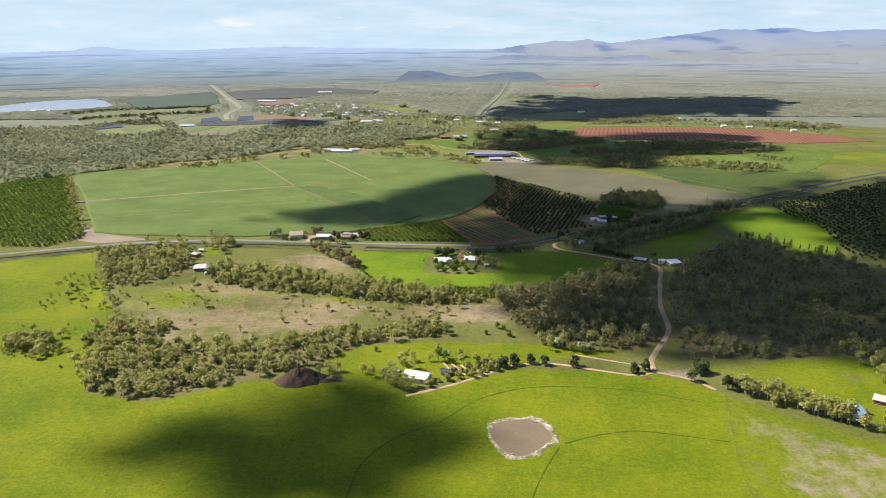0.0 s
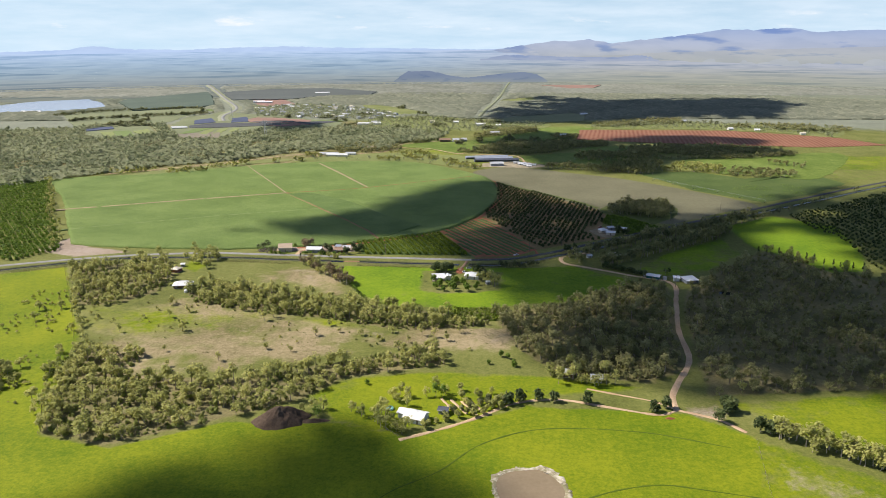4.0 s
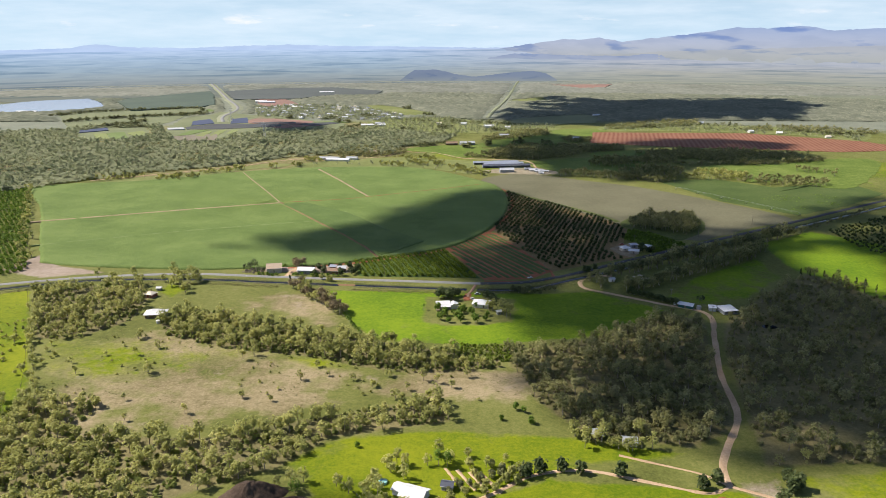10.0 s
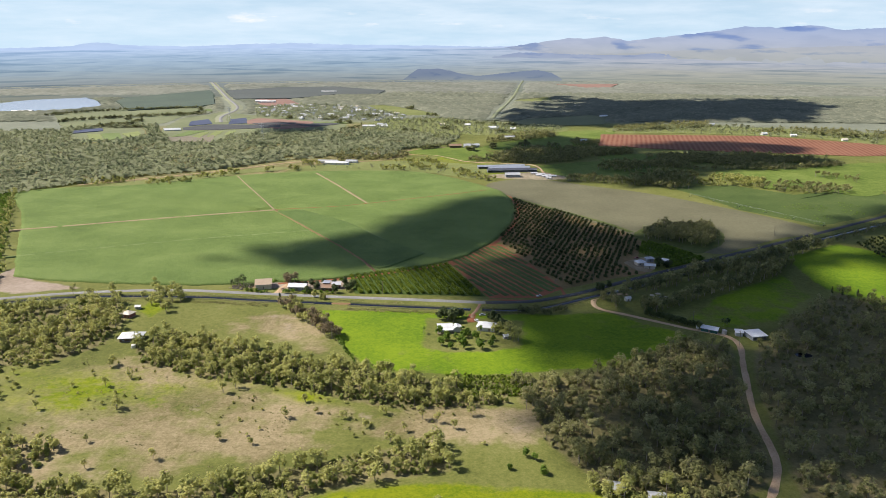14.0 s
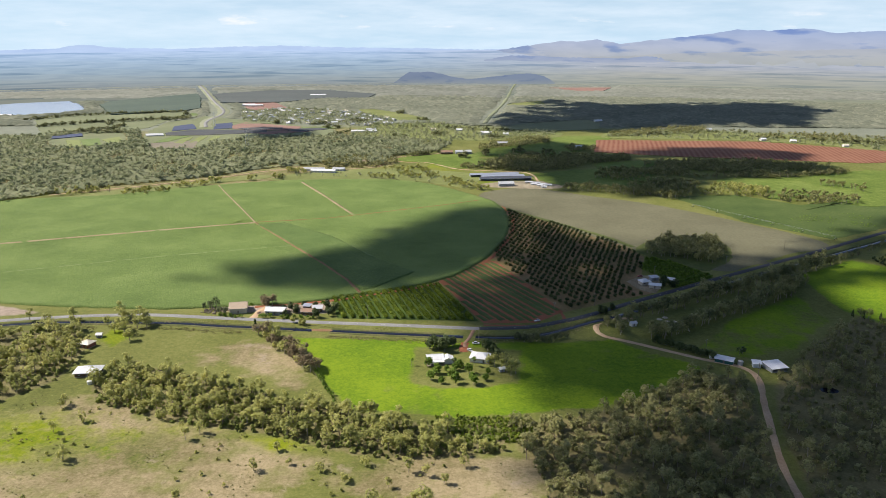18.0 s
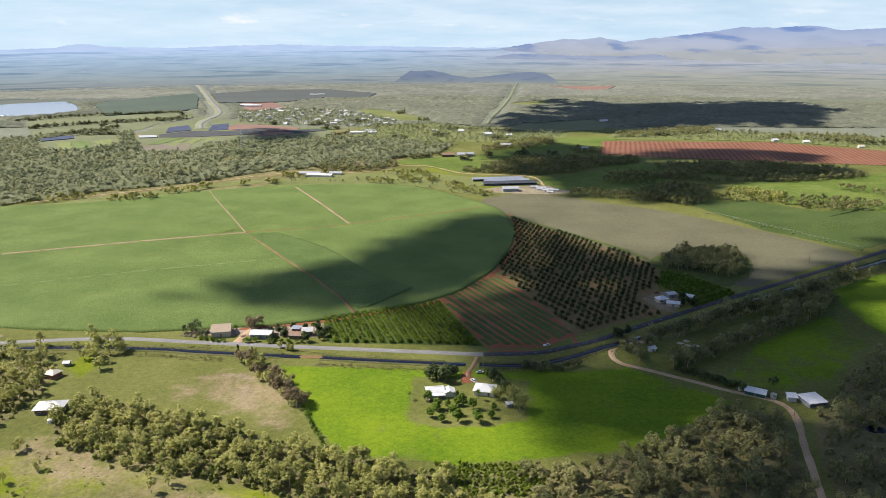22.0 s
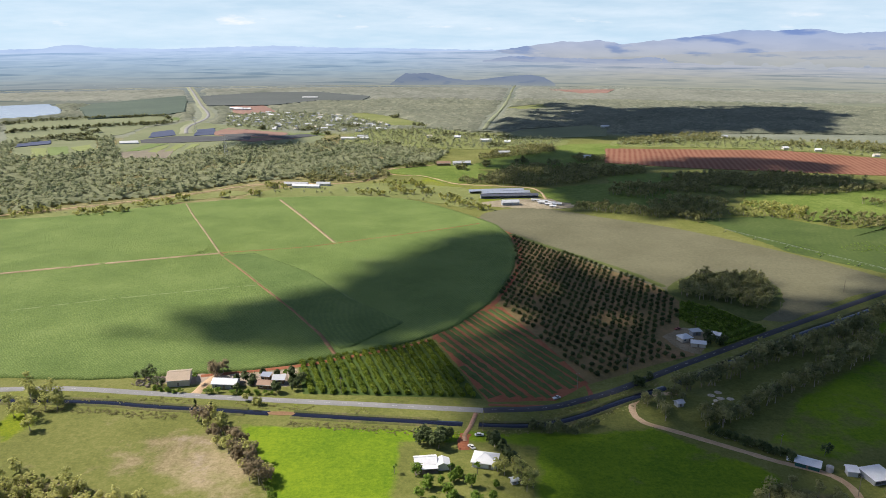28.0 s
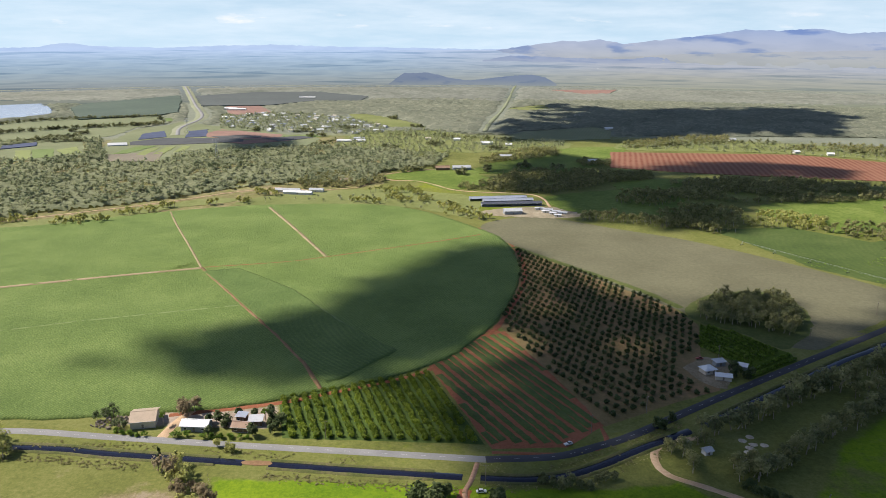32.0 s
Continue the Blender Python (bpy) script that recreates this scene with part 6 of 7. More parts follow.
for pts_, wd_, soil_ in (([(-309, 1160), (-275, 1089), (-241, 1022), (-208, 956)], 2.0, "track_pale"), ([(-208, 956), (-193, 933), (-178, 911), (-146, 863), (-115, 817), (-100, 793), (-87, 772), (-79, 755), (-71, 738)], 2.8, "track_orange"),
                         ([(-205, 1184), (-178, 1130), (-151, 1075), (-130, 1032), (-109, 989)], 3.4, "track_pale"), ([(-448, 860), (-414, 873), (-326, 909), (-270, 931), (-207, 954)], 4.8, "track_pale"), ([(-206, 956), (-143, 973), (-109, 989), (-13, 1042), (28, 1068)], 1.5, "soil_red")):
    ribbon("field_track", pts_, wd_, M[soil_], 1.26, wobble=0.25, label="bare earth track dividing the crop field", category="track")
for pts_ in ([(-125, 909), (-76, 840), (-37, 789)], [(-400, 770), (-306, 811), (-245, 836), (-150, 868)]):
    ribbon("wheel_track", pts_, 1.6, M["crop_thin"], 1.2, wobble=0.4, label="faint wheel track through the crop", category="track")
ribbon("field_margin", [(26, 1098), (53, 1052), (62, 970), (50, 893), (25, 819), (-14, 764), (-70, 733), (-95, 722), (-144, 709)], 3.8, M["soil_red"], 0.07, wobble=0.5, label="red earth headland round the crop", category="track")
ribbon("field_margin", [(20, 822), (36, 818), (76, 700), (58, 678), (20, 677)], 2.4, M["soil_red"], 0.075, wobble=0.5, label="red earth headland beside the strips", category="track")
ribbon("driveway", [(13, 668), (11.5, 661), (9.5, 653), (7, 646), (7, 640)], 2.4, mat("red_gravel", [(0.22, 0.13, 0.085), (0.32, 0.20, 0.135), (0.40, 0.27, 0.19)], (0.1, 0.8)), 0.2, wobble=0.08, step=1.5, label="red gravel driveway over the canal", category="track")
ribbon("driveway", [(-140, 684), (-138, 700), (-134, 714)], 5, M["soil_track"], 0.1, wobble=0.4, label="sandy driveway between sheds", category="track")
for pts_, wd_ in ((FAR_LANE, 3.0), ([(-226, 1312), (-177, 1293), (-149, 1301), (-121, 1314), (-112, 1336), (-103, 1381), (-92, 1420), (-27, 1464)], 2.6), ([(-105, 1395), (-80, 1368), (-48, 1364), (-24, 1338), (-1, 1305), (28, 1290), (93, 1277), (110, 1251), (113, 1200)], 3.0)):
    ribbon("farm_lane", pts_, wd_, M["soil_track"], 0.34, wobble=0.4, step=8, label="pale dirt lane behind the crop field", category="track")
patch("yard", [(31, 1160), (44, 1185), (106, 1203), (144, 1182), (132, 1148), (81, 1147)], mat("trampled_earth", [(0.20, 0.17, 0.11), (0.30, 0.26, 0.18), (0.42, 0.37, 0.28)], (0.05, 0.3), fine=0.4), 0.2, wobble=1.2, label="bare pale yard beside the dairy sheds", category="yard")
patch("row_crop_field", [(262, 1098), (345, 1114), (400, 1056), (508, 1095), (519, 1018), (437, 946), (364, 902), (305, 973)], mat("young_row_crop", [(0.050, 0.082, 0.020), (0.080, 0.122, 0.028), (0.13, 0.165, 0.05)], (0.02, 0.25), fine=0.4, wave=(0.12, 62, (0.05, 0.08, 0.025), 0.5)), 0.1, wobble=1.0, round_=False, label="green row crop beyond the fallow field")
patch("grass_triangle", [(222, 803), (248, 838), (275, 827)], M["stubble"], 0.11, wobble=0.3, round_=False, label="pale mown triangle of grass by the road")
patch("yard", [(138, 771), (146, 781), (155, 787), (170, 777), (162, 760), (154, 745), (144, 751)], mat("yard_earth", [(0.16, 0.13, 0.07), (0.27, 0.22, 0.14), (0.40, 0.33, 0.23)], (0.08, 0.6), fine=0.4), 0.09, wobble=0.6, label="bare earth yard at the orchard house", category="yard")
for c_ in CANAL:
    for s_ in (-1, 1):
        p_ = spline(c_, 6)
        t_ = np.gradient(p_, axis=0); t_ /= np.hypot(*t_.T)[:, None]
        ribbon("canal_bank", [tuple(q) for q in (p_ + np.c_[-t_[:, 1], t_[:, 0]] * s_ * 3.3)[::3]], 2.4, mat("canal_bank_earth", [(0.06, 0.08, 0.02), (0.11, 0.12, 0.04), (0.19, 0.16, 0.085)], (0.08, 0.6), fine=0.5), 0.0, 0.6, wobble=0.3, shape=(-0.5, -0.15, 0.15, 0.5), label="raised grassy earth bank of the canal", category="bank")
ribbon("field_edge", [(58, 1029), (92, 982), (128, 935), (150, 903), (166, 872)], 6.5, M["grove_grass"], 0.13, wobble=0.8, label="strip of rank dark grass between orchard and fallow", category="grass")
patch("grove_floor", [(166, 862), (178, 885), (205, 905), (245, 906), (254, 872), (247, 846), (237, 826), (219, 808), (208, 800), (190, 828), (173, 842)], M["grove_grass"], 0.12, wobble=0.6, label="long dark green grass round the grove")
patch("hedge_floor", HEDGES, M["path_grass"], 0.09, wobble=0.4, round_=False, label="dark green mown grass between hedge rows")
patch("canal_weir", [(-94, 668), (-82, 667), (-82, 664), (-94, 664.5)], M["track_orange"], 0.14, wobble=0.3, label="bare earth crossing between canal reaches", category="bank")
# centre line of the road in dashes
def dashes(line, gap, n_from=0):
    p = spline(line, 1.0)
    s = np.r_[0, np.cumsum(np.hypot(*np.diff(p, axis=0).T))]
    bm = bmesh.new()
    for a in np.arange(4, s[-1] - 6, gap):
        q0, q1 = [np.array([np.interp(v, s, p[:, 0]), np.interp(v, s, p[:, 1])]) for v in (a, a + 3)]
        d = (q1 - q0) / np.linalg.norm(q1 - q0)
        nn = np.array([-d[1], d[0]]) * 0.05
        vs = [bm.verts.new((*q, 0.165)) for q in (q0 - nn, q1 - nn, q1 + nn, q0 + nn)]
        bm.faces.new(vs)
    return bm


tagged(part("road_marking", dashes(ROAD_NEW[:6], 9), M["paint"]), "white dashed centre line on asphalt", "road marking", kind="structure")
tagged(part("road_marking", dashes(ROAD_OLD[3:], 9), M["paint"]), "faded white dashes on the old road", "road marking", kind="structure")

M["strip"] = mat("strip_crop", [(0.045, 0.070, 0.020), (0.075, 0.115, 0.030), (0.115, 0.15, 0.045)], (0.05, 0.5), fine=0.6, bump=0.6, bump_scale=0.4)
# green crop strips on the red field
dx_, dy_ = 0.477, -0.879
for k_ in range(-10, 13):
    b_ = np.array([16 + k_ * 5.0 + (1.0 if k_ % 4 == 0 else 0), 790 + k_ * 2.7])
    u_ = np.linspace(-140, 160, 301)
    q_ = b_ + np.outer(u_, (dx_, dy_))
    ok_ = inside(q_[:, 0], q_[:, 1], RED) & (edge_distance(q_[:, 0], q_[:, 1], RED, True) > 2.0)
    if ok_.sum() > 12:
        q_ = q_[ok_]
        ribbon("crop_strip", [tuple(q_[i]) for i in range(0, len(q_), 6)], float(g_.uniform(3.3, 4.5)), M["strip"], 0.08, 0.10, wobble=0.5, label="low green crop strip on red soil", category="crop row", kind="stuff")

# ------------------------------------------------------------ orchards
g_ = np.random.default_rng(21)
LIME_SHAPES = [(crown_shape(s_, 3.0, 2.3, 0.0, 14, 12, 0.72, 1.0, 0.62), trunk_shape(s_, 3.0, 0.5, 2.0, 0.12, 3)) for s_ in (71, 72, 73)]
MANGO_SHAPES = [(crown_shape(s_, 3.4, 2.5, 0.0, 13, 12, 0.85, 1.0, 0.55), trunk_shape(s_, 3.2, 0.6, 2.0, 0.15, 3)) for s_ in (81, 82, 83)]
d_ = np.array([-0.325, 0.946])
e_ = np.array([0.946, 0.325])
o_ = np.array([-84.0, 688.0])
citrus_ = []
for i_ in range(-2, 22):
    for j_ in range(-20, 46):
        p_ = o_ + e_ * (i_ * 5.5 + 2.2) + d_ * (j_ * 2.25 + 1) + g_.normal(0, 0.25, 2)
        if inside(*p_, LIME) and edge_distance(*p_, LIME, True) > 1.2 and g_.uniform() > 0.02:
            citrus_.append(p_)
citrus_ = np.array(sorted(citrus_, key=lambda q: q[1]))
for p_ in citrus_[:300]:
    tree("citrus_tree", LIME_SHAPES, int(g_.integers(0, 3)), *p_, g_.uniform(0.80, 0.98), g_.uniform(0, 6.28), M["leaf_lime"], "bushy yellow-green citrus tree in a close row", "citrus tree", "citrus orchard")
wood("citrus_rows", LIME_SHAPES, citrus_[300:, 0], citrus_[300:, 1], g_.uniform(0.80, 0.98, len(citrus_) - 300), M["leaf_lime"], 19, "close rows of yellow-green citrus trees", "orchard")
d_ = np.array([115, -183.0]); d_ /= np.hypot(*d_)
e_ = np.array([-d_[1], d_[0]])
spots_ = []
for i_ in range(-40, 40):
    for j_ in range(-60, 60):
        p_ = np.array([59, 1030.0]) + d_ * (j_ * 6.0) - e_ * (i_ * 7.0) + g_.normal(0, 0.3, 2)
        if inside(*p_, MANGO) and edge_distance(*p_, MANGO, True) > 1.5 and g_.uniform() > 0.05:
            spots_.append(p_)
spots_ = np.array(sorted(spots_, key=lambda q: q[1]))
for p_ in spots_[:300]:
    tree("mango_tree", MANGO_SHAPES, int(g_.integers(0, 3)), *p_, g_.uniform(0.78, 0.98), g_.uniform(0, 6.28), M["leaf_mango"], "round dark green mango tree in an orchard row", "mango tree", "mango orchard")
if len(spots_) > 300:
    wood("mango_rows", MANGO_SHAPES, spots_[300:, 0], spots_[300:, 1], g_.uniform(0.78, 0.98, len(spots_) - 300), M["leaf_mango"], 22, "rows of round dark green mango trees", "orchard")
hx_, hy_ = [], []
for (dx_, dy_), (ax_, ay_), block_ in (((19.5, -34.1), (170, 840), [(170, 840), (187, 826), (206, 797), (186, 781), (171, 781), (157, 805)]), ((35, 24.7), (172, 757), [(209, 795), (209, 782), (172, 757), (176, 775), (188, 780)])):
    hd_ = np.array([dx_, dy_]) / math.hypot(dx_, dy_)
    he_ = np.array([-hd_[1], hd_[0]])
    for i_ in range(-12, 12):
        for j_ in range(-40, 40):
            p_ = np.array([ax_, ay_]) + hd_ * (j_ * 1.7) + he_ * (i_ * 5.0 + 1.5) + g_.normal(0, 0.15, 2)
            if inside(*p_, block_):
                hx_.append(p_[0]); hy_.append(p_[1])
wood("hedge_rows", SHRUB, np.array(hx_), np.array(hy_), g_.uniform(0.75, 0.95, len(hx_)), M["leaf_bright"], 23, "dense dark green hedge rows of tree crop", "orchard")
# plantation west of the crop field
PLANT = [(-760, 1120), (-556, 1052), (-362, 700), (-385, 668), (-425, 668), (-520, 760), (-680, 1000)]
pd_ = np.array([193, -260.0]); pd_ /= np.hypot(*pd_)
pe_ = np.array([-pd_[1], pd_[0]])
px_, py_ = [], []
for i_ in range(-50, 50):
    for j_ in range(-130, 140):
        p_ = np.array([-562, 963.0]) + pd_ * (j_ * 3.6) + pe_ * (i_ * 4.6) + g_.normal(0, 0.2, 2)
        if inside(*p_, PLANT):
            px_.append(p_[0]); py_.append(p_[1])
SMALL = [(crown_shape(s_, 3.4, 2.3, 0.2, 4, 5, 1.6, 0.9, 0.6), limb((0, 0, -0.2), (0, 0, 2.4), 0.14, 0.08, 4)) for s_ in (91, 92, 93)]
wood("plantation_rows", SMALL, np.array(px_), np.array(py_), g_.uniform(0.8, 1.1, len(px_)), M["leaf_bright"], 24, "close rows of dark green plantation trees", "orchard")
# orchard east of the road, in long dark rows
EAST_ORCH = [(364, 836), (430, 880), (600, 1000), (700, 900), (560, 620), (380, 600), (352, 640), (370, 725), (367, 766)]
ex_, ey_ = sow(EAST_ORCH, 7.4, 25, 0.12)
wood("orchard_rows", SMALL, ex_, ey_, g_.uniform(0.8, 1.1, len(ex_)), M["leaf_mango"], 26, "large dark green orchard east of the road", "orchard")

# ------------------------------------------------------------ single trees and shrubs
g_ = np.random.default_rng(31)


def stand(spots, shapes, leaf, name, label, lo=0.7, hi=1.05, group=""):
    for x, y in spots:
        tree(name, shapes, int(g_.integers(0, len(shapes))), x, y, g_.uniform(lo, hi), g_.uniform(0, 6.28), leaf, label, group=group)


# paddock trees
stand([(-258, 546), (-265, 574), (-216, 531), (-207, 557), (-180, 506), (-180, 474), (-170, 452), (-187, 541), (-142, 460), (-198, 532), (-189, 543), (-206, 560), (-181, 509), (-232, 520), (-245, 500), (-222, 505), (-248, 530)], GUM, M["leaf_gum"], "gum_tree", "small lone gum tree in the dry paddock", 0.35, 0.65, "paddock gums")
stand([(-136, 537), (-125, 532), (-101, 474), (-117, 478), (-10, 467), (-4, 491), (-83, 517), (-130, 526), (-60, 500), (-48, 492), (-40, 505), (-28, 488), (-20, 500), (-75, 505), (-90, 500), (-12, 497), (5, 505), (-34, 478), (-16, 476)], GUM, M["leaf_gum"], "gum_tree", "gum tree on the brown hillside", 0.35, 0.7, "paddock gums")
stand([(30, 467), (37, 453), (34, 464), (-48, 429), (22, 456)], ROUND, M["leaf_bright"], "bush", "rounded green bush on the grass", 0.6, 1.0)
# trees and shrubs round the meadow farm
stand([(-10, 636), (-5, 639), (-1, 642), (-15, 637), (-6, 633), (-12, 641)], ROUND, M["leaf_mango"], "shade_tree", "dense dark shade tree behind the farmhouse", 1.2, 1.6)
stand([(-229, 684), (-213, 679), (-222, 681), (-206, 668), (-224, 660), (-238, 645), (-232, 688), (-226, 679), (-218, 684), (-209, 674), (-261, 679), (-291, 679), (-275, 670)], GUM, M["leaf_gum"], "gum_tree", "broad gum tree by the roadside paddock", 0.7, 1.0)
stand([(1, 606), (-13, 593), (-7, 589), (-1, 596), (-15, 611), (9, 602), (20, 602), (18, 593), (11, 588), (-10, 601), (4, 610), (1, 589), (-4, 604)], ROUND, M["leaf_bright"], "fruit_tree", "round bright green garden tree on the lawn", 0.7, 1.2, "garden trees")
stand([(19, 640), (21, 635), (24, 631), (26, 626), (28, 621), (22, 641)], ROUND, M["leaf_mango"], "hedge_tree", "dark dense tree in the garden row", 1.0, 1.4)
stand([(33, 599), (31, 604), (36, 602), (24, 611), (21, 614), (30, 613)], GUM, M["leaf_gum"], "gum_tree", "grey-green tree beside the farmhouse", 0.75, 1.05)
stand([(12, 612), (0, 612), (-25, 612)], PALM, M["leaf_bright"], "palm", "slender green garden palm tree", 0.5, 0.7)
# along the highway
stand([(-176, 706), (-173, 702), (-170, 704), (-178, 702), (-165, 696), (-160, 693)], GUM, M["leaf_mango"], "shade_tree", "dark leafy tree at the roadside yard", 0.5, 0.85)
stand([(-137, 712), (-134, 709), (-132, 713), (-136, 708)], GUM, M["leaf_brown"], "dry_tree", "browned leafy tree beside the sheds", 0.8, 1.05)
stand([(-116, 701), (-112, 698), (-121, 702), (-90, 700), (-86, 697), (-90, 706), (-96, 689), (-112, 703), (-108, 709), (-100, 709), (-92, 710), (-84, 700), (-118, 690), (-87, 692)], ROUND, M["leaf_mango"], "garden_tree", "dark green garden tree by the sheds", 0.8, 1.2)
stand([(-93, 704), (-143, 699)], PALM, M["leaf_bright"], "palm", "feathery garden palm by a shed", 0.8, 1.0)
stand([(-148, 688), (-152, 688), (-156, 689), (-160, 690), (-134, 688), (-131, 688), (-128, 688), (-119, 687), (-115, 687), (-111, 687), (-106, 687), (-102, 687), (-98, 687), (-164, 692)], SHRUB, M["leaf_bright"], "shrub", "clipped green shrub along the roadside", 1.0, 1.4, "roadside shrubs")
stand([(-110, 679), (-104, 676), (-102, 675)], ROUND, M["leaf_gum"], "bush", "grey-green bush on the road verge", 0.7, 1.0)
stand([(-132, 665), (-123, 663)], PINE, M["leaf_mango"], "conifer", "slim dark conifer on the canal bank", 0.85, 1.0)
stand([(104, 702), (113, 708), (106, 700)], ROUND, M["leaf_mango"], "verge_tree", "dark rounded tree on the verge", 0.8, 1.1)
stand([(165, 767), (168, 765), (163, 760), (170, 758), (174, 762)], ROUND, M["leaf_mango"], "garden_tree", "dark round garden tree at the orchard house", 0.9, 1.3)
# row of browned trees between paddock and meadow
for u_ in np.linspace(0, 1, 17):
    for w_ in (-3.0, 2.5):
        x_, y_ = -125 + 43 * u_ + w_ * 0.8 + g_.normal(0, 0.8), 660 - 56 * u_ + w_ * 0.5 + g_.normal(0, 0.8)
        tree("wattle_tree", GUM, int(g_.integers(0, 6)), x_, y_, g_.uniform(0.6, 0.95), g_.uniform(0, 6.28), M["leaf_brown"] if g_.uniform() < 0.6 else M["leaf_gum"], "browned wattle tree in a shelter row", group="shelter row")
for u_ in np.linspace(0, 1, 16):
    tree("hedge_shrub", SHRUB, int(g_.integers(0, 2)), -80 + 20 * u_, 602 - 44 * u_, g_.uniform(0.8, 1.1), g_.uniform(0, 6.28), M["leaf_bright"], "low green hedge shrub by the fence", "shrub", "hedge")
# fence line of trees on the west
for u_ in np.linspace(0, 1, 44):
    x_, y_ = (-329 + 87 * u_ * 2, 650 - 161 * u_ * 2) if u_ < 0.5 else (-242 + 39 * (u_ - 0.5) * 2, 489 - 113 * (u_ - 0.5) * 2)
    tree("fence_line_gum", GUM, int(g_.integers(0, 6)), x_ + g_.normal(3, 2), y_ + g_.normal(0, 2), g_.uniform(0.4, 0.75), g_.uniform(0, 6.28), M["leaf_gum"], "gum tree in a fence line", group="fence line gums")
# belt of trees along the plantation edge
for u_ in np.linspace(0, 1, 60):
    tree("windbreak_tree", GUM_LOW, int(g_.integers(0, 4)), -548 + 182 * u_ + g_.normal(-4, 2.5), 1046 - 338 * u_ + g_.normal(0, 2.5), g_.uniform(0.5, 0.85), g_.uniform(0, 6.28), M["leaf_gum"], "tree of a windbreak beside the field", group="windbreak")
# scrub on the west pasture
x_, y_ = sow([(-300, 560), (-262, 575), (-235, 470), (-210, 380), (-330, 380), (-330, 470)], 11, 41)
keep_ = np.array([noise.noise((a * 0.03, b * 0.03, 9.0)) for a, b in zip(x_, y_)]) > 0.05
wood("scrub", SHRUB + GUM[2:3], x_[keep_], y_[keep_], g_.uniform(0.4, 1.0, keep_.sum()), M["leaf_gum"], 42, "scattered grey-green scrub on bright pasture", "scrub")
x_, y_ = sow(THICKET, 1.9, 43)
wood("thicket", LOW, x_, y_, g_.uniform(0.4, 0.85, len(x_)), M["leaf_lime"], 44, "low dense green thicket beside the meadow", "scrub")
x_, y_ = sow(HILL, 9, 45)
keep_ = np.array([noise.noise((a * 0.04, b * 0.04, 5.0)) for a, b in zip(x_, y_)]) > 0.12
wood("scrub", SHRUB, x_[keep_], y_[keep_], g_.uniform(0.35, 0.8, keep_.sum()), M["leaf_gum"], 46, "sparse low scrub on brown hillside", "scrub")
M["tussock"] = mat("tussock_grass", [(0.14, 0.145, 0.05), (0.24, 0.23, 0.095), (0.36, 0.33, 0.17)], (0.03, 0.5), rand=0.5, trans=0.45)
TUFT = [(crown_shape(s_, 0.5, 0.9, 0.0, 2, 5, 0.8, 0.4, 0.6, up=2.5), limb((0, 0, -0.05), (0, 0, 0.3), 0.04, 0.02, 3)) for s_ in (48, 49)]
for n_, (poly_, gap_, leaf_) in enumerate((([(-262, 557), (-215, 444), (-166, 425), (-67, 470), (38, 470), (42, 510), (-70, 525), (-130, 545), (-200, 580)], 3.4, "leaf_gum"), (HILL, 4.0, "leaf_brown"), ([(-330, 640), (-262, 560), (-205, 372), (-330, 372)], 5.0, "leaf_bright"))):
    x_, y_ = sow(poly_, gap_, 70 + n_)
    keep_ = np.array([noise.noise((a * 0.06, b * 0.06, 3.0 + n_)) + 0.5 * noise.noise((a * 0.2, b * 0.2, 3.0 + n_)) for a, b in zip(x_, y_)]) > 0.3
    wood("tussocks", TUFT, x_[keep_], y_[keep_], g_.uniform(0.3, 0.7, keep_.sum()), M["tussock"], 80 + n_, "rough low grass tussocks on worn pasture", "grass")
x_, y_ = sow(VILLAGE, 12, 71)
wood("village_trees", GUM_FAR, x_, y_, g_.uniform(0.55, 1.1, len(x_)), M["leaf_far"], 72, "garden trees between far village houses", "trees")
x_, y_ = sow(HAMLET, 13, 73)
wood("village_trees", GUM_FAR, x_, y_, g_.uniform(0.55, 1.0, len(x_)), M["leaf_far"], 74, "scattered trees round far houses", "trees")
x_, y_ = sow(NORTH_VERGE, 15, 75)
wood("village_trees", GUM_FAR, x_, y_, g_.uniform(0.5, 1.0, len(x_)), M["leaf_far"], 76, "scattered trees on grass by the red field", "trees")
# garden of the southern white house
stand([(-32, 412), (-28, 416), (-24, 413), (-30, 408)], GUM, M["leaf_gum"], "gum_tree", "tall gum tree behind the white house", 0.6, 0.85)
stand([(-9, 414), (-5, 413)], GUM, M["leaf_bright"], "shade_tree", "dense green shade tree in the garden", 0.6, 0.7)
stand([(-38, 385), (-36, 381), (-33, 379), (-31, 384), (-28, 377), (-25, 375), (-23, 379), (-34, 390), (-40, 392), (-37, 396)], GUM, M["leaf_gum"], "gum_tree", "gum tree along the garden fence", 0.6, 0.85, "garden fence gums")
stand([(5, 412), (7, 407), (9, 402), (12, 398), (15, 404), (18, 399), (21, 402), (24, 406), (20, 411), (15, 413), (-12, 384), (-8, 386), (-3, 388), (3, 391), (8, 395), (-1, 401), (-14, 380), (26, 401), (11, 392), (16, 395)], ROUND, M["leaf_gum"], "garden_tree", "grey-green orchard shrub in garden rows", 0.5, 0.9, "garden shrubs")
stand([(30, 406), (37, 409), (47, 411), (55, 409), (72, 407), (106, 398), (113, 402)], ROUND, M["leaf_mango"], "track_tree", "dark round tree beside the dirt track", 1.1, 1.4, "track trees")
stand([(58, 446), (62, 436), (72, 441), (76, 430), (88, 440), (92, 430), (70, 450), (60, 430), (84, 448), (66, 433), (61, 437), (73, 431), (80, 427), (87, 430), (76, 447), (57, 441), (69, 436), (82, 428)], GUM, M["leaf_gum"], "gum_tree", "pale gum tree beside the old cottages", 0.6, 0.95)
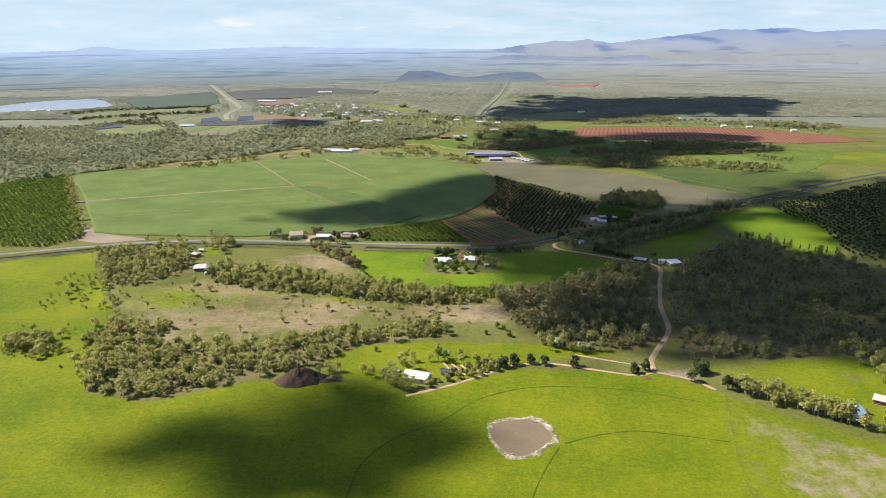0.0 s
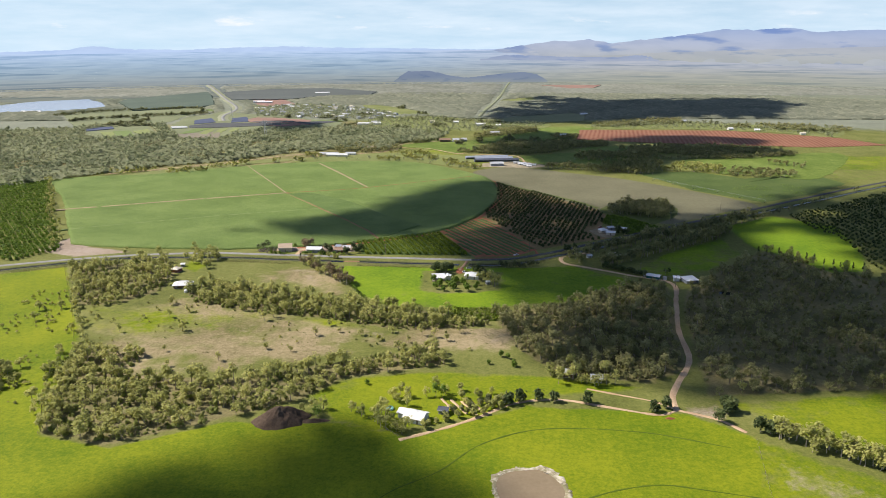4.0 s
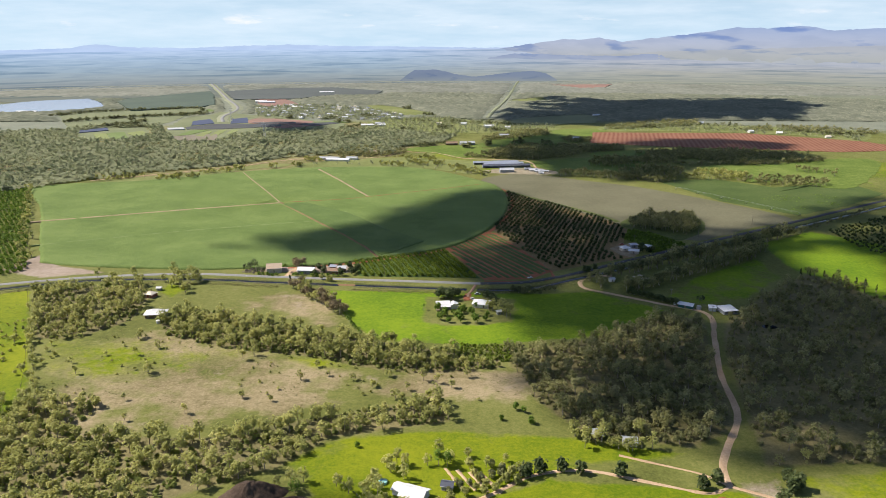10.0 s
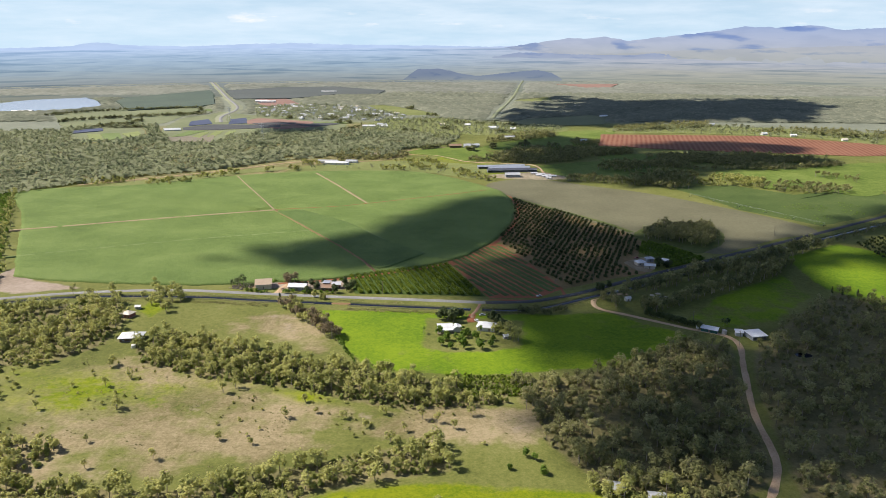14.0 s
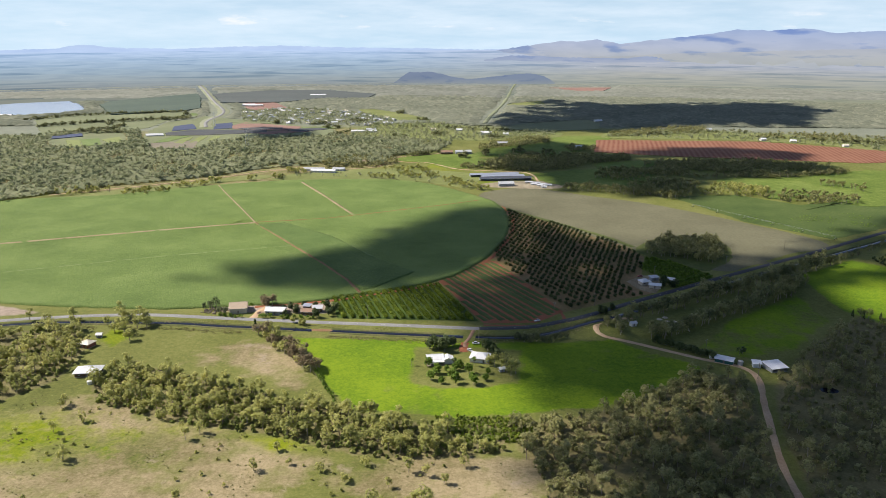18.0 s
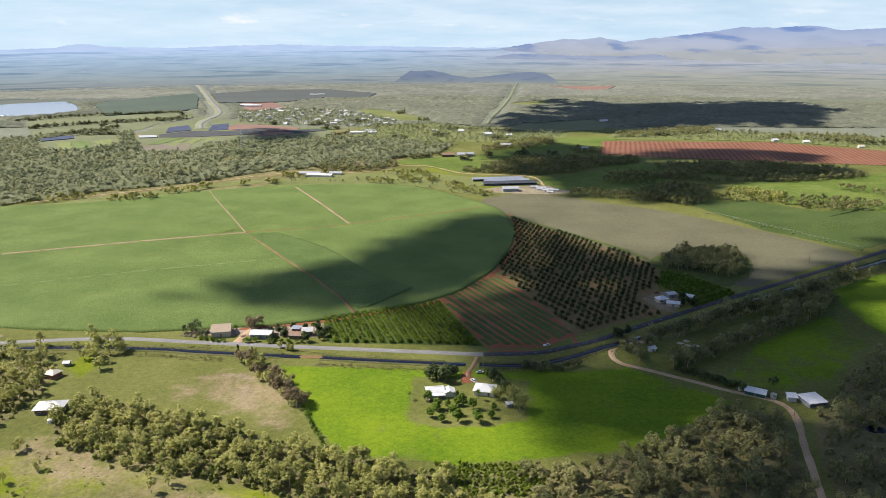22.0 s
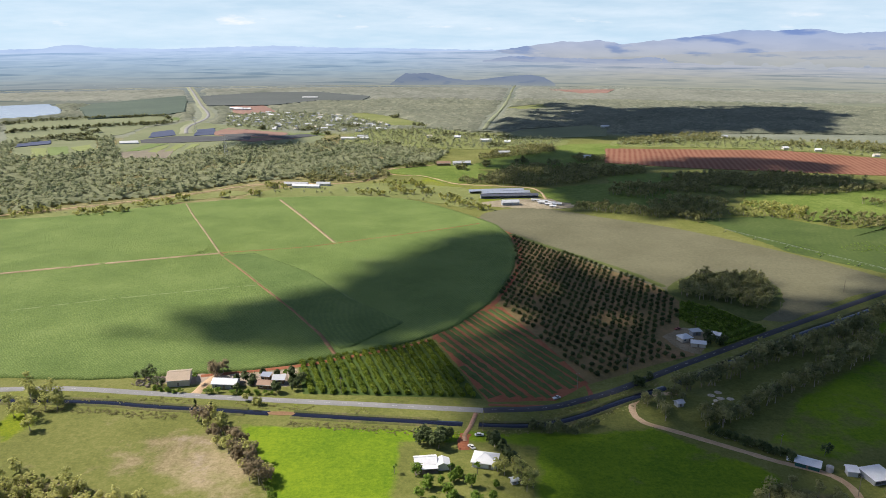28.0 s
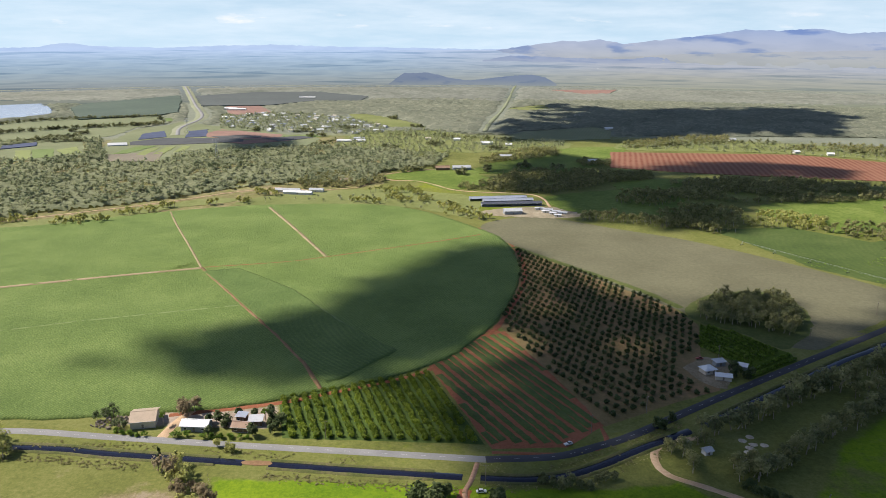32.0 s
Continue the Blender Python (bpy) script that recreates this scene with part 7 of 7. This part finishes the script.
stand([(-78, 395), (-73, 398), (-68, 400)], GUM, M["leaf_gum"], "gum_tree", "bushy gum tree by the earth heap", 0.55, 0.8)
stand([(-70, 392)], GUM, M["leaf_bright"], "shade_tree", "bright green bushy tree by the earth heap", 0.6, 0.7)
stand([(144, 404), (146, 399), (143, 396), (136, 388), (153, 378), (157, 376), (160, 379)], ROUND, M["leaf_mango"], "track_tree", "dark tree where the tracks meet", 1.1, 1.5)
for u_ in np.linspace(0, 1, 34):
    tree("roadside_gum", GUM, int(g_.integers(0, 6)), 160 + 44 * u_ + g_.normal(0, 2.2), 374 - 36 * u_ + g_.normal(0, 2.2), g_.uniform(0.75, 1.15), g_.uniform(0, 6.28), M["leaf_gum"], "tall pale-trunked gum tree in a roadside belt", group="roadside gums")
stand([(212, 332), (216, 326), (206, 338), (214, 350), (220, 342), (225, 350)], ROUND, M["leaf_gum"], "garden_tree", "small tree beside the blue-roofed house", 0.6, 0.9)
# trees by the canal: a row on its south bank, a second row beyond a grassy clearing, a clump at the hut
CANAL_ROWS = [([(122, 691), (138, 700), (156, 710), (181, 728), (203, 741), (225, 752), (262, 778), (318, 818)], 88, 2.0, 0.8, 1.3), ([(318, 818), (393, 876), (446, 921), (520, 978)], 64, 1.6, 0.35, 0.62), ([(137, 657), (151, 666), (169, 681), (186, 694), (209, 711), (231, 727), (262, 752), (276, 774)], 64, 2.2, 0.75, 1.2),
              ([(205, 738), (228, 742), (246, 752), (268, 770)], 22, 5.0, 0.6, 0.95), ([(104, 680), (109, 671), (112, 663)], 10, 2.4, 0.6, 0.9), ([(128, 662), (134, 659), (140, 671)], 14, 3.0, 0.55, 0.9), ([(118, 690), (126, 684)], 5, 2.0, 0.5, 0.8)]
for line_, n_, w_, lo_, hi_ in CANAL_ROWS:
    p_ = spline(line_, 1.0)
    for k_ in np.linspace(0, len(p_) - 1, n_).astype(int):
        a_, b_ = p_[k_] + g_.normal(0, w_, 2)
        if clear_of(np.array([a_]), np.array([b_]), TRACKS, 3.6)[0] and g_.uniform() < 0.93:
            tree("canal_gum", GUM, int(g_.integers(0, 6)), a_, b_, g_.uniform(lo_, hi_), g_.uniform(0, 6.28), M["leaf_dull"] if g_.uniform() < 0.6 else M["leaf_belt"], "tall gum tree beside the canal", group="canal gums")
stand([(128, 650), (131, 647), (135, 646), (138, 643), (142, 640), (146, 637), (150, 634), (153, 632)], ROUND, M["leaf_mango"], "hedge_tree", "dark hedge tree beside the dirt track", 0.6, 0.85)
stand([(175, 630), (178, 633)], GUM, M["leaf_mango"], "shade_tree", "dark leafy tree behind the shed", 0.5, 0.6)
for u_ in np.linspace(0, 1, 12):
    tree("conifer", PINE, 0, 277 + 62 * u_ + g_.normal(0, 1), 694 - 58 * u_ + g_.normal(0, 1), g_.uniform(0.6, 0.95), g_.uniform(0, 6.28), M["leaf_mango"], "dark conical conifer in a row", group="conifer row")
# wood in the corner of the stubble field
CLUMP = [(174, 866), (207, 894), (249, 898), (249, 869), (236, 838), (222, 822), (196, 838), (172, 848)]
x_, y_ = sow(CLUMP, 5.6, 55)
for a_, b_ in zip(x_, y_):
    tree("grove_gum", GUM, int(g_.integers(0, 6)), a_, b_, g_.uniform(0.65, 1.05), g_.uniform(0, 6.28), M["leaf_dull"] if g_.uniform() < 0.8 else M["leaf_belt"], "gum tree in a grove at the field corner", group="field corner grove")
# along the far meadow and lane
x_, y_ = sow([(-240, 1215), (-100, 1225), (20, 1150), (40, 1175), (-60, 1255), (-230, 1250)], 17, 57)
wood("scrub", GUM_LOW, x_, y_, g_.uniform(0.35, 0.7, len(x_)), M["leaf_far"], 58, "scattered pale trees beyond the crop field", "scrub")
# ------------------------------------------------------------ poles, fences, vehicles, small things
def power_pole(x, y, turn):
    top = tagged(new("power_pole", None), "slim timber power pole with crossarm", "power pole", "power poles")
    top.matrix_basis = pose(x, y, 0, 0, 0, turn)
    bm = bmesh.new(); bmesh.ops.create_cone(bm, cap_ends=True, segments=8, radius1=0.18, radius2=0.12, depth=10, matrix=Matrix.Translation((0, 0, 5))); part("pole", bm, M["timber"], top)
    bm = bmesh.new(); box(bm, (0, 0, 9.3), (2.2, 0.12, 0.14)); part("crossarm", bm, M["timber"], top)
    for s in (-0.9, 0, 0.9):
        bm = bmesh.new(); bmesh.ops.create_cone(bm, cap_ends=True, segments=6, radius1=0.07, radius2=0.04, depth=0.25, matrix=Matrix.Translation((s, 0, 9.5))); part("insulator", bm, M["frame"], top)


for x_, y_ in ((16, 651), (70, 696), (102, 716), (162, 783), (-60, 688), (230, 812), (174, 598), (155, 632), (300, 862)):
    power_pole(x_, y_, g_.uniform(-30, 60))


def car(x, y, turn, paint, label, pickup=False):
    top = tagged(new("car", None), label, "car")
    top.matrix_basis = pose(x, y, 0.06, 0, 0, turn)
    bm = bmesh.new()
    box(bm, (0, 0, 0.72), (4.5, 1.8, 0.62))
    bmesh.ops.bevel(bm, geom=bm.edges[:], offset=0.14, segments=2, affect="EDGES")
    body = part("body", bm, paint, top)
    bm = bmesh.new()
    r = bmesh.ops.create_cube(bm, size=1.0, matrix=Matrix.Translation((0.5 if pickup else -0.2, 0, 1.3)) @ Matrix.Diagonal((1.6 if pickup else 2.5, 1.6, 0.6, 1)))
    for v in r["verts"]:
        if v.co.z > 1.3:
            v.co.x = (v.co.x - (0.5 if pickup else -0.2)) * 0.72 + (0.5 if pickup else -0.2); v.co.y *= 0.85
    part("cabin", bm, M["glass"], top, "dark glazed cabin")
    bm = bmesh.new(); box(bm, (0.5 if pickup else -0.2, 0, 1.62), (1.1 if pickup else 1.75, 1.34, 0.06)); part("roof", bm, paint, top)
    for sx in (-1.4, 1.4):
        for sy in (-0.82, 0.82):
            bm = bmesh.new(); bmesh.ops.create_cone(bm, cap_ends=True, segments=14, radius1=0.34, radius2=0.34, depth=0.24, matrix=Matrix.Translation((sx, sy, 0.34)) @ Matrix.Rotation(math.pi / 2, 4, "X"))
            wh = part("wheel", bm, M["glass"], top)
            bm = bmesh.new(); bmesh.ops.create_cone(bm, cap_ends=True, segments=10, radius1=0.19, radius2=0.19, depth=0.27, matrix=Matrix.Translation((sx, sy, 0.34)) @ Matrix.Rotation(math.pi / 2, 4, "X"))
            part("rim", bm, M["steel"], wh)
    for sy in (-0.6, 0.6):
        bm = bmesh.new(); box(bm, (2.24, sy, 0.8), (0.06, 0.36, 0.16)); part("headlight", bm, M["frame"], top)
    return top


white_paint = mat("white_car_paint", [(0.7, 0.7, 0.7), (0.78, 0.78, 0.78), (0.82, 0.82, 0.82)], (0.5, 3), rough=0.3, spec=0.5)
red_paint = mat("red_car_paint", [(0.28, 0.06, 0.04), (0.34, 0.08, 0.05), (0.40, 0.10, 0.07)], (0.5, 3), rough=0.35, spec=0.5)
dark_paint = mat("dark_car_paint", [(0.02, 0.02, 0.025), (0.03, 0.03, 0.035), (0.05, 0.05, 0.055)], (0.5, 3), rough=0.3, spec=0.5)
car(10, 634, 125, white_paint, "white car parked on the farm driveway")
# this pickup stands in for a pale scrap pile
car(57, 684.5, 25, white_paint, "white pickup standing in for a pale pile at the field corner", True)
car(151, 784, 10, red_paint, "red farm vehicle parked in the orchard yard", True)
car(14, 645, 5, white_paint, "white car under the driveway trees")


def tank(x, y, r, h, material, label):
    top = tagged(new("water_tank", None), label, "water tank")
    top.matrix_basis = pose(x, y, 0)
    bm = bmesh.new(); bmesh.ops.create_cone(bm, cap_ends=True, segments=24, radius1=r, radius2=r, depth=h, matrix=Matrix.Translation((0, 0, h / 2))); part("shell", bm, material, top)
    bm = bmesh.new(); bmesh.ops.create_cone(bm, cap_ends=True, segments=24, radius1=r * 1.04, radius2=0.15, depth=0.5, matrix=Matrix.Translation((0, 0, h + 0.25))); lid = part("lid", bm, material, top)
    bm = bmesh.new(); bmesh.ops.create_cone(bm, cap_ends=True, segments=10, radius1=0.3, radius2=0.3, depth=0.15, matrix=Matrix.Translation((0, 0, h + 0.5))); part("hatch", bm, M["steel"], lid)


tank(171, 617, 1.6, 2.4, M["concrete"], "round pale concrete water tank by the shed")
tank(156.5, 626, 0.9, 1.6, M["frame"], "small white water tank beside the green shed")
tank(-33, 400, 2.0, 1.0, mat("pool_liner", [(0.25, 0.55, 0.52), (0.32, 0.62, 0.60), (0.42, 0.70, 0.68)], (0.4, 2), rough=0.3), "round pale turquoise garden pool")
tank(-205, 585, 1.4, 1.8, M["frame"], "white water tank on the house lawn")


def fence(pts, gap=4.0, label="timber post and wire farm fence"):
    p = spline(pts, gap)
    top = tagged(new("fence", None), label, "fence")
    me = None
    for x, y in p[:150]:
        if me is None:
            bm = bmesh.new(); bmesh.ops.create_cone(bm, cap_ends=True, segments=6, radius1=0.09, radius2=0.08, depth=1.5, matrix=Matrix.Translation((0, 0, 0.65)))
            ob = part("post", bm, M["timber"], top); me = ob.data
        else:
            ob = new("post", me); ob.parent = top
        ob.location = (x, y, float(terr(x, y)))
    for z in (0.5, 0.85, 1.2):
        bm = bmesh.new()
        for (x0, y0), (x1, y1) in zip(p[:-1], p[1:]):
            a, b = Vector((x0, y0, z)), Vector((x1, y1, z))
            vs = [bm.verts.new(v) for v in (a + Vector((0, 0, -0.012)), b + Vector((0, 0, -0.012)), b + Vector((0, 0, 0.012)), a + Vector((0, 0, 0.012)))]
            bm.faces.new(vs)
        part("wire", bm, M["steel"], top)
    return top


fence([(148, 370), (135, 318), (127, 276), (118, 220)])
fence([(-333, 652), (-245, 489), (-206, 374)], 5)
fence([(-107, 655), (-82, 602), (-58, 558)], 4)
fence([(150, 634), (140, 640), (128, 648)], 3)
fence([(-50, 398), (-38, 384), (-25, 370)], 2.5, "pale timber garden fence")

# rows in the kitchen garden, tarpaulin and rubble
for k_ in range(4):
    ribbon("garden_bed", [(-6 + k_ * 5.5, 412 - k_ * 1.5), (2 + k_ * 5.5, 396 - k_)], 1.6, M["soil_track"], 0.06, 0.12, wobble=0.2, step=2, label="bare soil garden bed between shrubs", category="garden bed", kind="")
x_, y_ = sow([(-180, 696), (-176, 706), (-166, 708), (-160, 700), (-168, 694)], 2.0, 61)


def rubble(x, y, s, seed):
    bm = bmesh.new()
    bmesh.ops.create_icosphere(bm, subdivisions=1, radius=s, matrix=Matrix.Translation((x, y, s * 0.45)))
    for v in bm.verts:
        v.co += Vector(noise.noise_vector(v.co * 1.3 + Vector((seed, 0, 0)))) * s * 0.4
    return tagged(part("scrap_lump", bm, M["timber"]), "lump of grey scrap beside the yard", "scrap heap", "scrap heaps")


for k_, (a_, b_) in enumerate(zip(x_, y_)):
    rubble(a_, b_, g_.uniform(0.5, 1.1), k_)
x_, y_ = sow([(12, 300), (12, 350), (56, 350), (56, 300)], 2.4, 63)
keep_ = (edge_distance(x_, y_, POND, True) < 2.6) & ~inside(x_, y_, POND) & (g_.uniform(0, 1, len(x_)) < 0.5)
for k_, (a_, b_) in enumerate(zip(x_[keep_], y_[keep_])):
    s_ = g_.uniform(0.2, 0.65)
    bm = bmesh.new()
    bmesh.ops.create_icosphere(bm, subdivisions=1, radius=s_, matrix=Matrix.Translation((a_, b_, 0.3)) @ Matrix.Diagonal((1.3, 1, 0.7, 1)))
    for v in bm.verts:
        v.co += Vector(noise.noise_vector(v.co * 1.7)) * s_ * 0.4
    tagged(part("boulder", bm, M["bank"]), "pale boulder on the pond bank", "rock", "pond rocks")
# rough weeds on the canal verges
wx_, wy_ = [], []
for line_, off_, n_ in (([(-400, 632), (-300, 672), (-203, 677), (-156, 672), (-94, 666), (6, 656)], -9.5, 1500), ([(-300, 672), (-156, 672), (-44, 661)], 6.5, 420), ([(14, 656), (48, 657), (90, 681), (120, 699)], 6.5, 260), ([(14, 656), (48, 657), (90, 681), (118, 697)], -6.5, 220)):
    p_ = spline(line_, 0.8)
    t_ = np.gradient(p_, axis=0); t_ /= np.hypot(*t_.T)[:, None]
    q_ = p_ + np.c_[-t_[:, 1], t_[:, 0]] * off_
    for k_ in g_.integers(0, len(q_), n_):
        if noise.noise((q_[k_][0] * 0.04, q_[k_][1] * 0.04, 4.4)) > -0.15:
            wx_.append(q_[k_][0] + g_.normal(0, 0.8)); wy_.append(q_[k_][1] + g_.normal(0, 2.0))
wood("weeds", TUFT, np.array(wx_), np.array(wy_), g_.uniform(0.35, 0.9, len(wx_)), M["tussock"], 96, "rough knee-high weeds on the canal verge", "weeds")
ribbon("driveway", [(7.5, 647), (6, 640), (6.5, 632)], 5.5, M["soil_red"], 0.10, wobble=0.4, step=1.5, label="red gravel turning place before the houses", category="track")
# more trees and shrubs, place by place
stand([(-4, 417), (5, 421), (13, 413), (22, 417), (28, 409), (-9, 424), (-14, 414), (-24, 403), (-37, 402), (-53, 397), (-47, 392)], GUM, M["leaf_gum"], "garden_gum", "grey-green gum tree in the house garden", 0.45, 0.75, "garden gums")
stand([(-4, 393), (1, 396), (5, 399), (10, 402), (15, 405), (19, 407), (24, 408), (28, 406)], ROUND, M["leaf_belt"], "hedge_tree", "dark dense shrub along the house track", 0.6, 0.9, "track hedge")
stand([(240, 426), (249, 431), (252, 422), (261, 426), (261, 418), (242, 410), (246, 402), (243, 387), (255, 412), (250, 396), (268, 410), (262, 400)], GUM, M["leaf_gum"], "gum_tree", "tall pale gum tree at the pasture edge", 0.75, 1.05, "pasture edge gums")
stand([(160, 422), (168, 426), (176, 430), (183, 428)], GUM, M["leaf_gum"], "gum_tree", "gum tree at the edge of the woodland", 0.6, 0.8)
for u_ in np.linspace(0, 1, 15):
    tree("hedge_tree", ROUND, int(g_.integers(0, 3)), 131 + 27 * u_ + g_.normal(0, 0.7), 649 - 24 * u_ + g_.normal(0, 0.7), g_.uniform(0.7, 1.0), g_.uniform(0, 6.28), M["leaf_mango"], "dark hedge tree beside the dirt track")
stand([(41, 652), (45, 649), (49, 648), (53, 650), (57, 649), (61, 648), (65, 652), (69, 655), (73, 656)], ROUND, M["leaf_belt"], "canal_shrub", "large grey-green shrub on the canal bank", 0.7, 1.15, "canal shrubs")
x_, y_ = sow([(-292, 450), (-270, 450), (-240, 428), (-252, 416), (-285, 424)], 3.6, 91)
wood("scrub", SHRUB + GUM[2:3], x_, y_, g_.uniform(0.5, 1.1, len(x_)), M["leaf_gum"], 92, "thick grey-green scrub on bright pasture", "scrub")
x_, y_ = sow([(-325, 590), (-285, 585), (-270, 505), (-300, 500)], 6.5, 93)
keep_ = np.array([noise.noise((a * 0.07, b * 0.07, 9.0)) for a, b in zip(x_, y_)]) > -0.1
wood("scrub", SHRUB, x_[keep_], y_[keep_], g_.uniform(0.5, 1.0, keep_.sum()), M["leaf_gum"], 94, "scattered grey-green scrub on bright pasture", "scrub")


# ------------------------------------------------------------ irrigator and pylon
def irrigator(a, b, spans):
    top = tagged(new("irrigator", None), "long white pipe irrigator on wheeled towers", "irrigator")
    top.matrix_basis = pose(a[0], a[1], 0, 0, 0, math.degrees(math.atan2(b[1] - a[1], b[0] - a[0])))
    length = math.hypot(b[0] - a[0], b[1] - a[1]) / spans
    for k in range(spans + 1):
        bm = bmesh.new()
        for s in (-1, 1):
            v, f = limb((k * length, s * 1.6, 0.4), (k * length, 0, 3.4), 0.09, 0.07, 4)
            vs = [bm.verts.new(q) for q in v]
            for q in f:
                bm.faces.new([vs[i] for i in q])
        tower = part("tower", bm, M["steel"], top)
        for s in (-1, 1):
            bm = bmesh.new(); bmesh.ops.create_cone(bm, cap_ends=True, segments=12, radius1=0.5, radius2=0.5, depth=0.3, matrix=Matrix.Translation((k * length, s * 1.6, 0.5)) @ Matrix.Rotation(math.pi / 2, 4, "X")); part("wheel", bm, M["glass"], tower)
        if k < spans:
            bm = bmesh.new(); box(bm, ((k + 0.5) * length, 0, 3.5), (length, 0.12, 0.12)); part("pipe", bm, M["steel"], top)
            bm = bmesh.new(); box(bm, ((k + 0.5) * length, 0, 2.7), (length * 0.8, 0.05, 0.05)); part("truss", bm, M["steel"], top)


irrigator((272, 1041), (366, 902), 5)
x_, y_ = sow([(300, 985), (330, 1000), (440, 1015), (460, 985), (416, 932), (364, 905)], 4.5, 131)
keep_ = np.array([noise.noise((a * 0.035, b * 0.035, 2.0)) for a, b in zip(x_, y_)]) > 0.0
wood("weed_clumps", TUFT, x_[keep_], y_[keep_], g_.uniform(0.5, 1.5, keep_.sum()), M["leaf_bright"], 132, "rank green weeds among the row crop", "weeds")
stand([(-234, 672), (-226, 668), (-219, 664), (-212, 668), (-206, 671), (-216, 657), (-208, 646)], GUM, M["leaf_gum"], "canal_gum", "grey-green gum tree on the canal bank", 0.7, 1.05)


def pylon(x, y):
    top = tagged(new("transmission_tower", None), "tall grey steel lattice transmission tower", "pylon", "transmission towers")
    top.matrix_basis = pose(x, y, float(terr(x, y)), 0, 0, 20)
    corners = [(-1, -1), (1, -1), (1, 1), (-1, 1)]
    for i, (sx, sy) in enumerate(corners):
        for z0, z1, r0, r1 in ((0, 22, 3.0, 1.1), (22, 34, 1.1, 0.6)):
            bm = bmesh.new()
            v, f = limb((sx * r0, sy * r0, z0), (sx * r1, sy * r1, z1), 0.18, 0.14, 4)
            vs = [bm.verts.new(q) for q in v]
            for q in f:
                bm.faces.new([vs[k] for k in q])
            part("leg", bm, M["steel"], top)
        nx, ny = corners[(i + 1) % 4]
        bm = bmesh.new()
        for k in range(5):
            za, zb = k * 6.0, k * 6.0 + 6
            ra, rb = np.interp((za, zb), (0, 22, 34), (3.0, 1.1, 0.6))
            v, f = limb((sx * ra, sy * ra, za), (nx * rb, ny * rb, zb), 0.09, 0.09, 4)
            vs = [bm.verts.new(q) for q in v]
            for q in f:
                bm.faces.new([vs[m] for m in q])
        part("bracing", bm, M["steel"], top)
    for z in (24, 28.5, 33):
        bm = bmesh.new(); box(bm, (0, 0, z), (9, 0.5, 0.4)); part("crossarm", bm, M["steel"], top)


pylon(-376, 1545)
pylon(-544, 1893)
for x_, y_ in ((381, 1679), (321, 1694), (577, 1662), (674, 1514)):
    power_pole(x_, y_, 10)
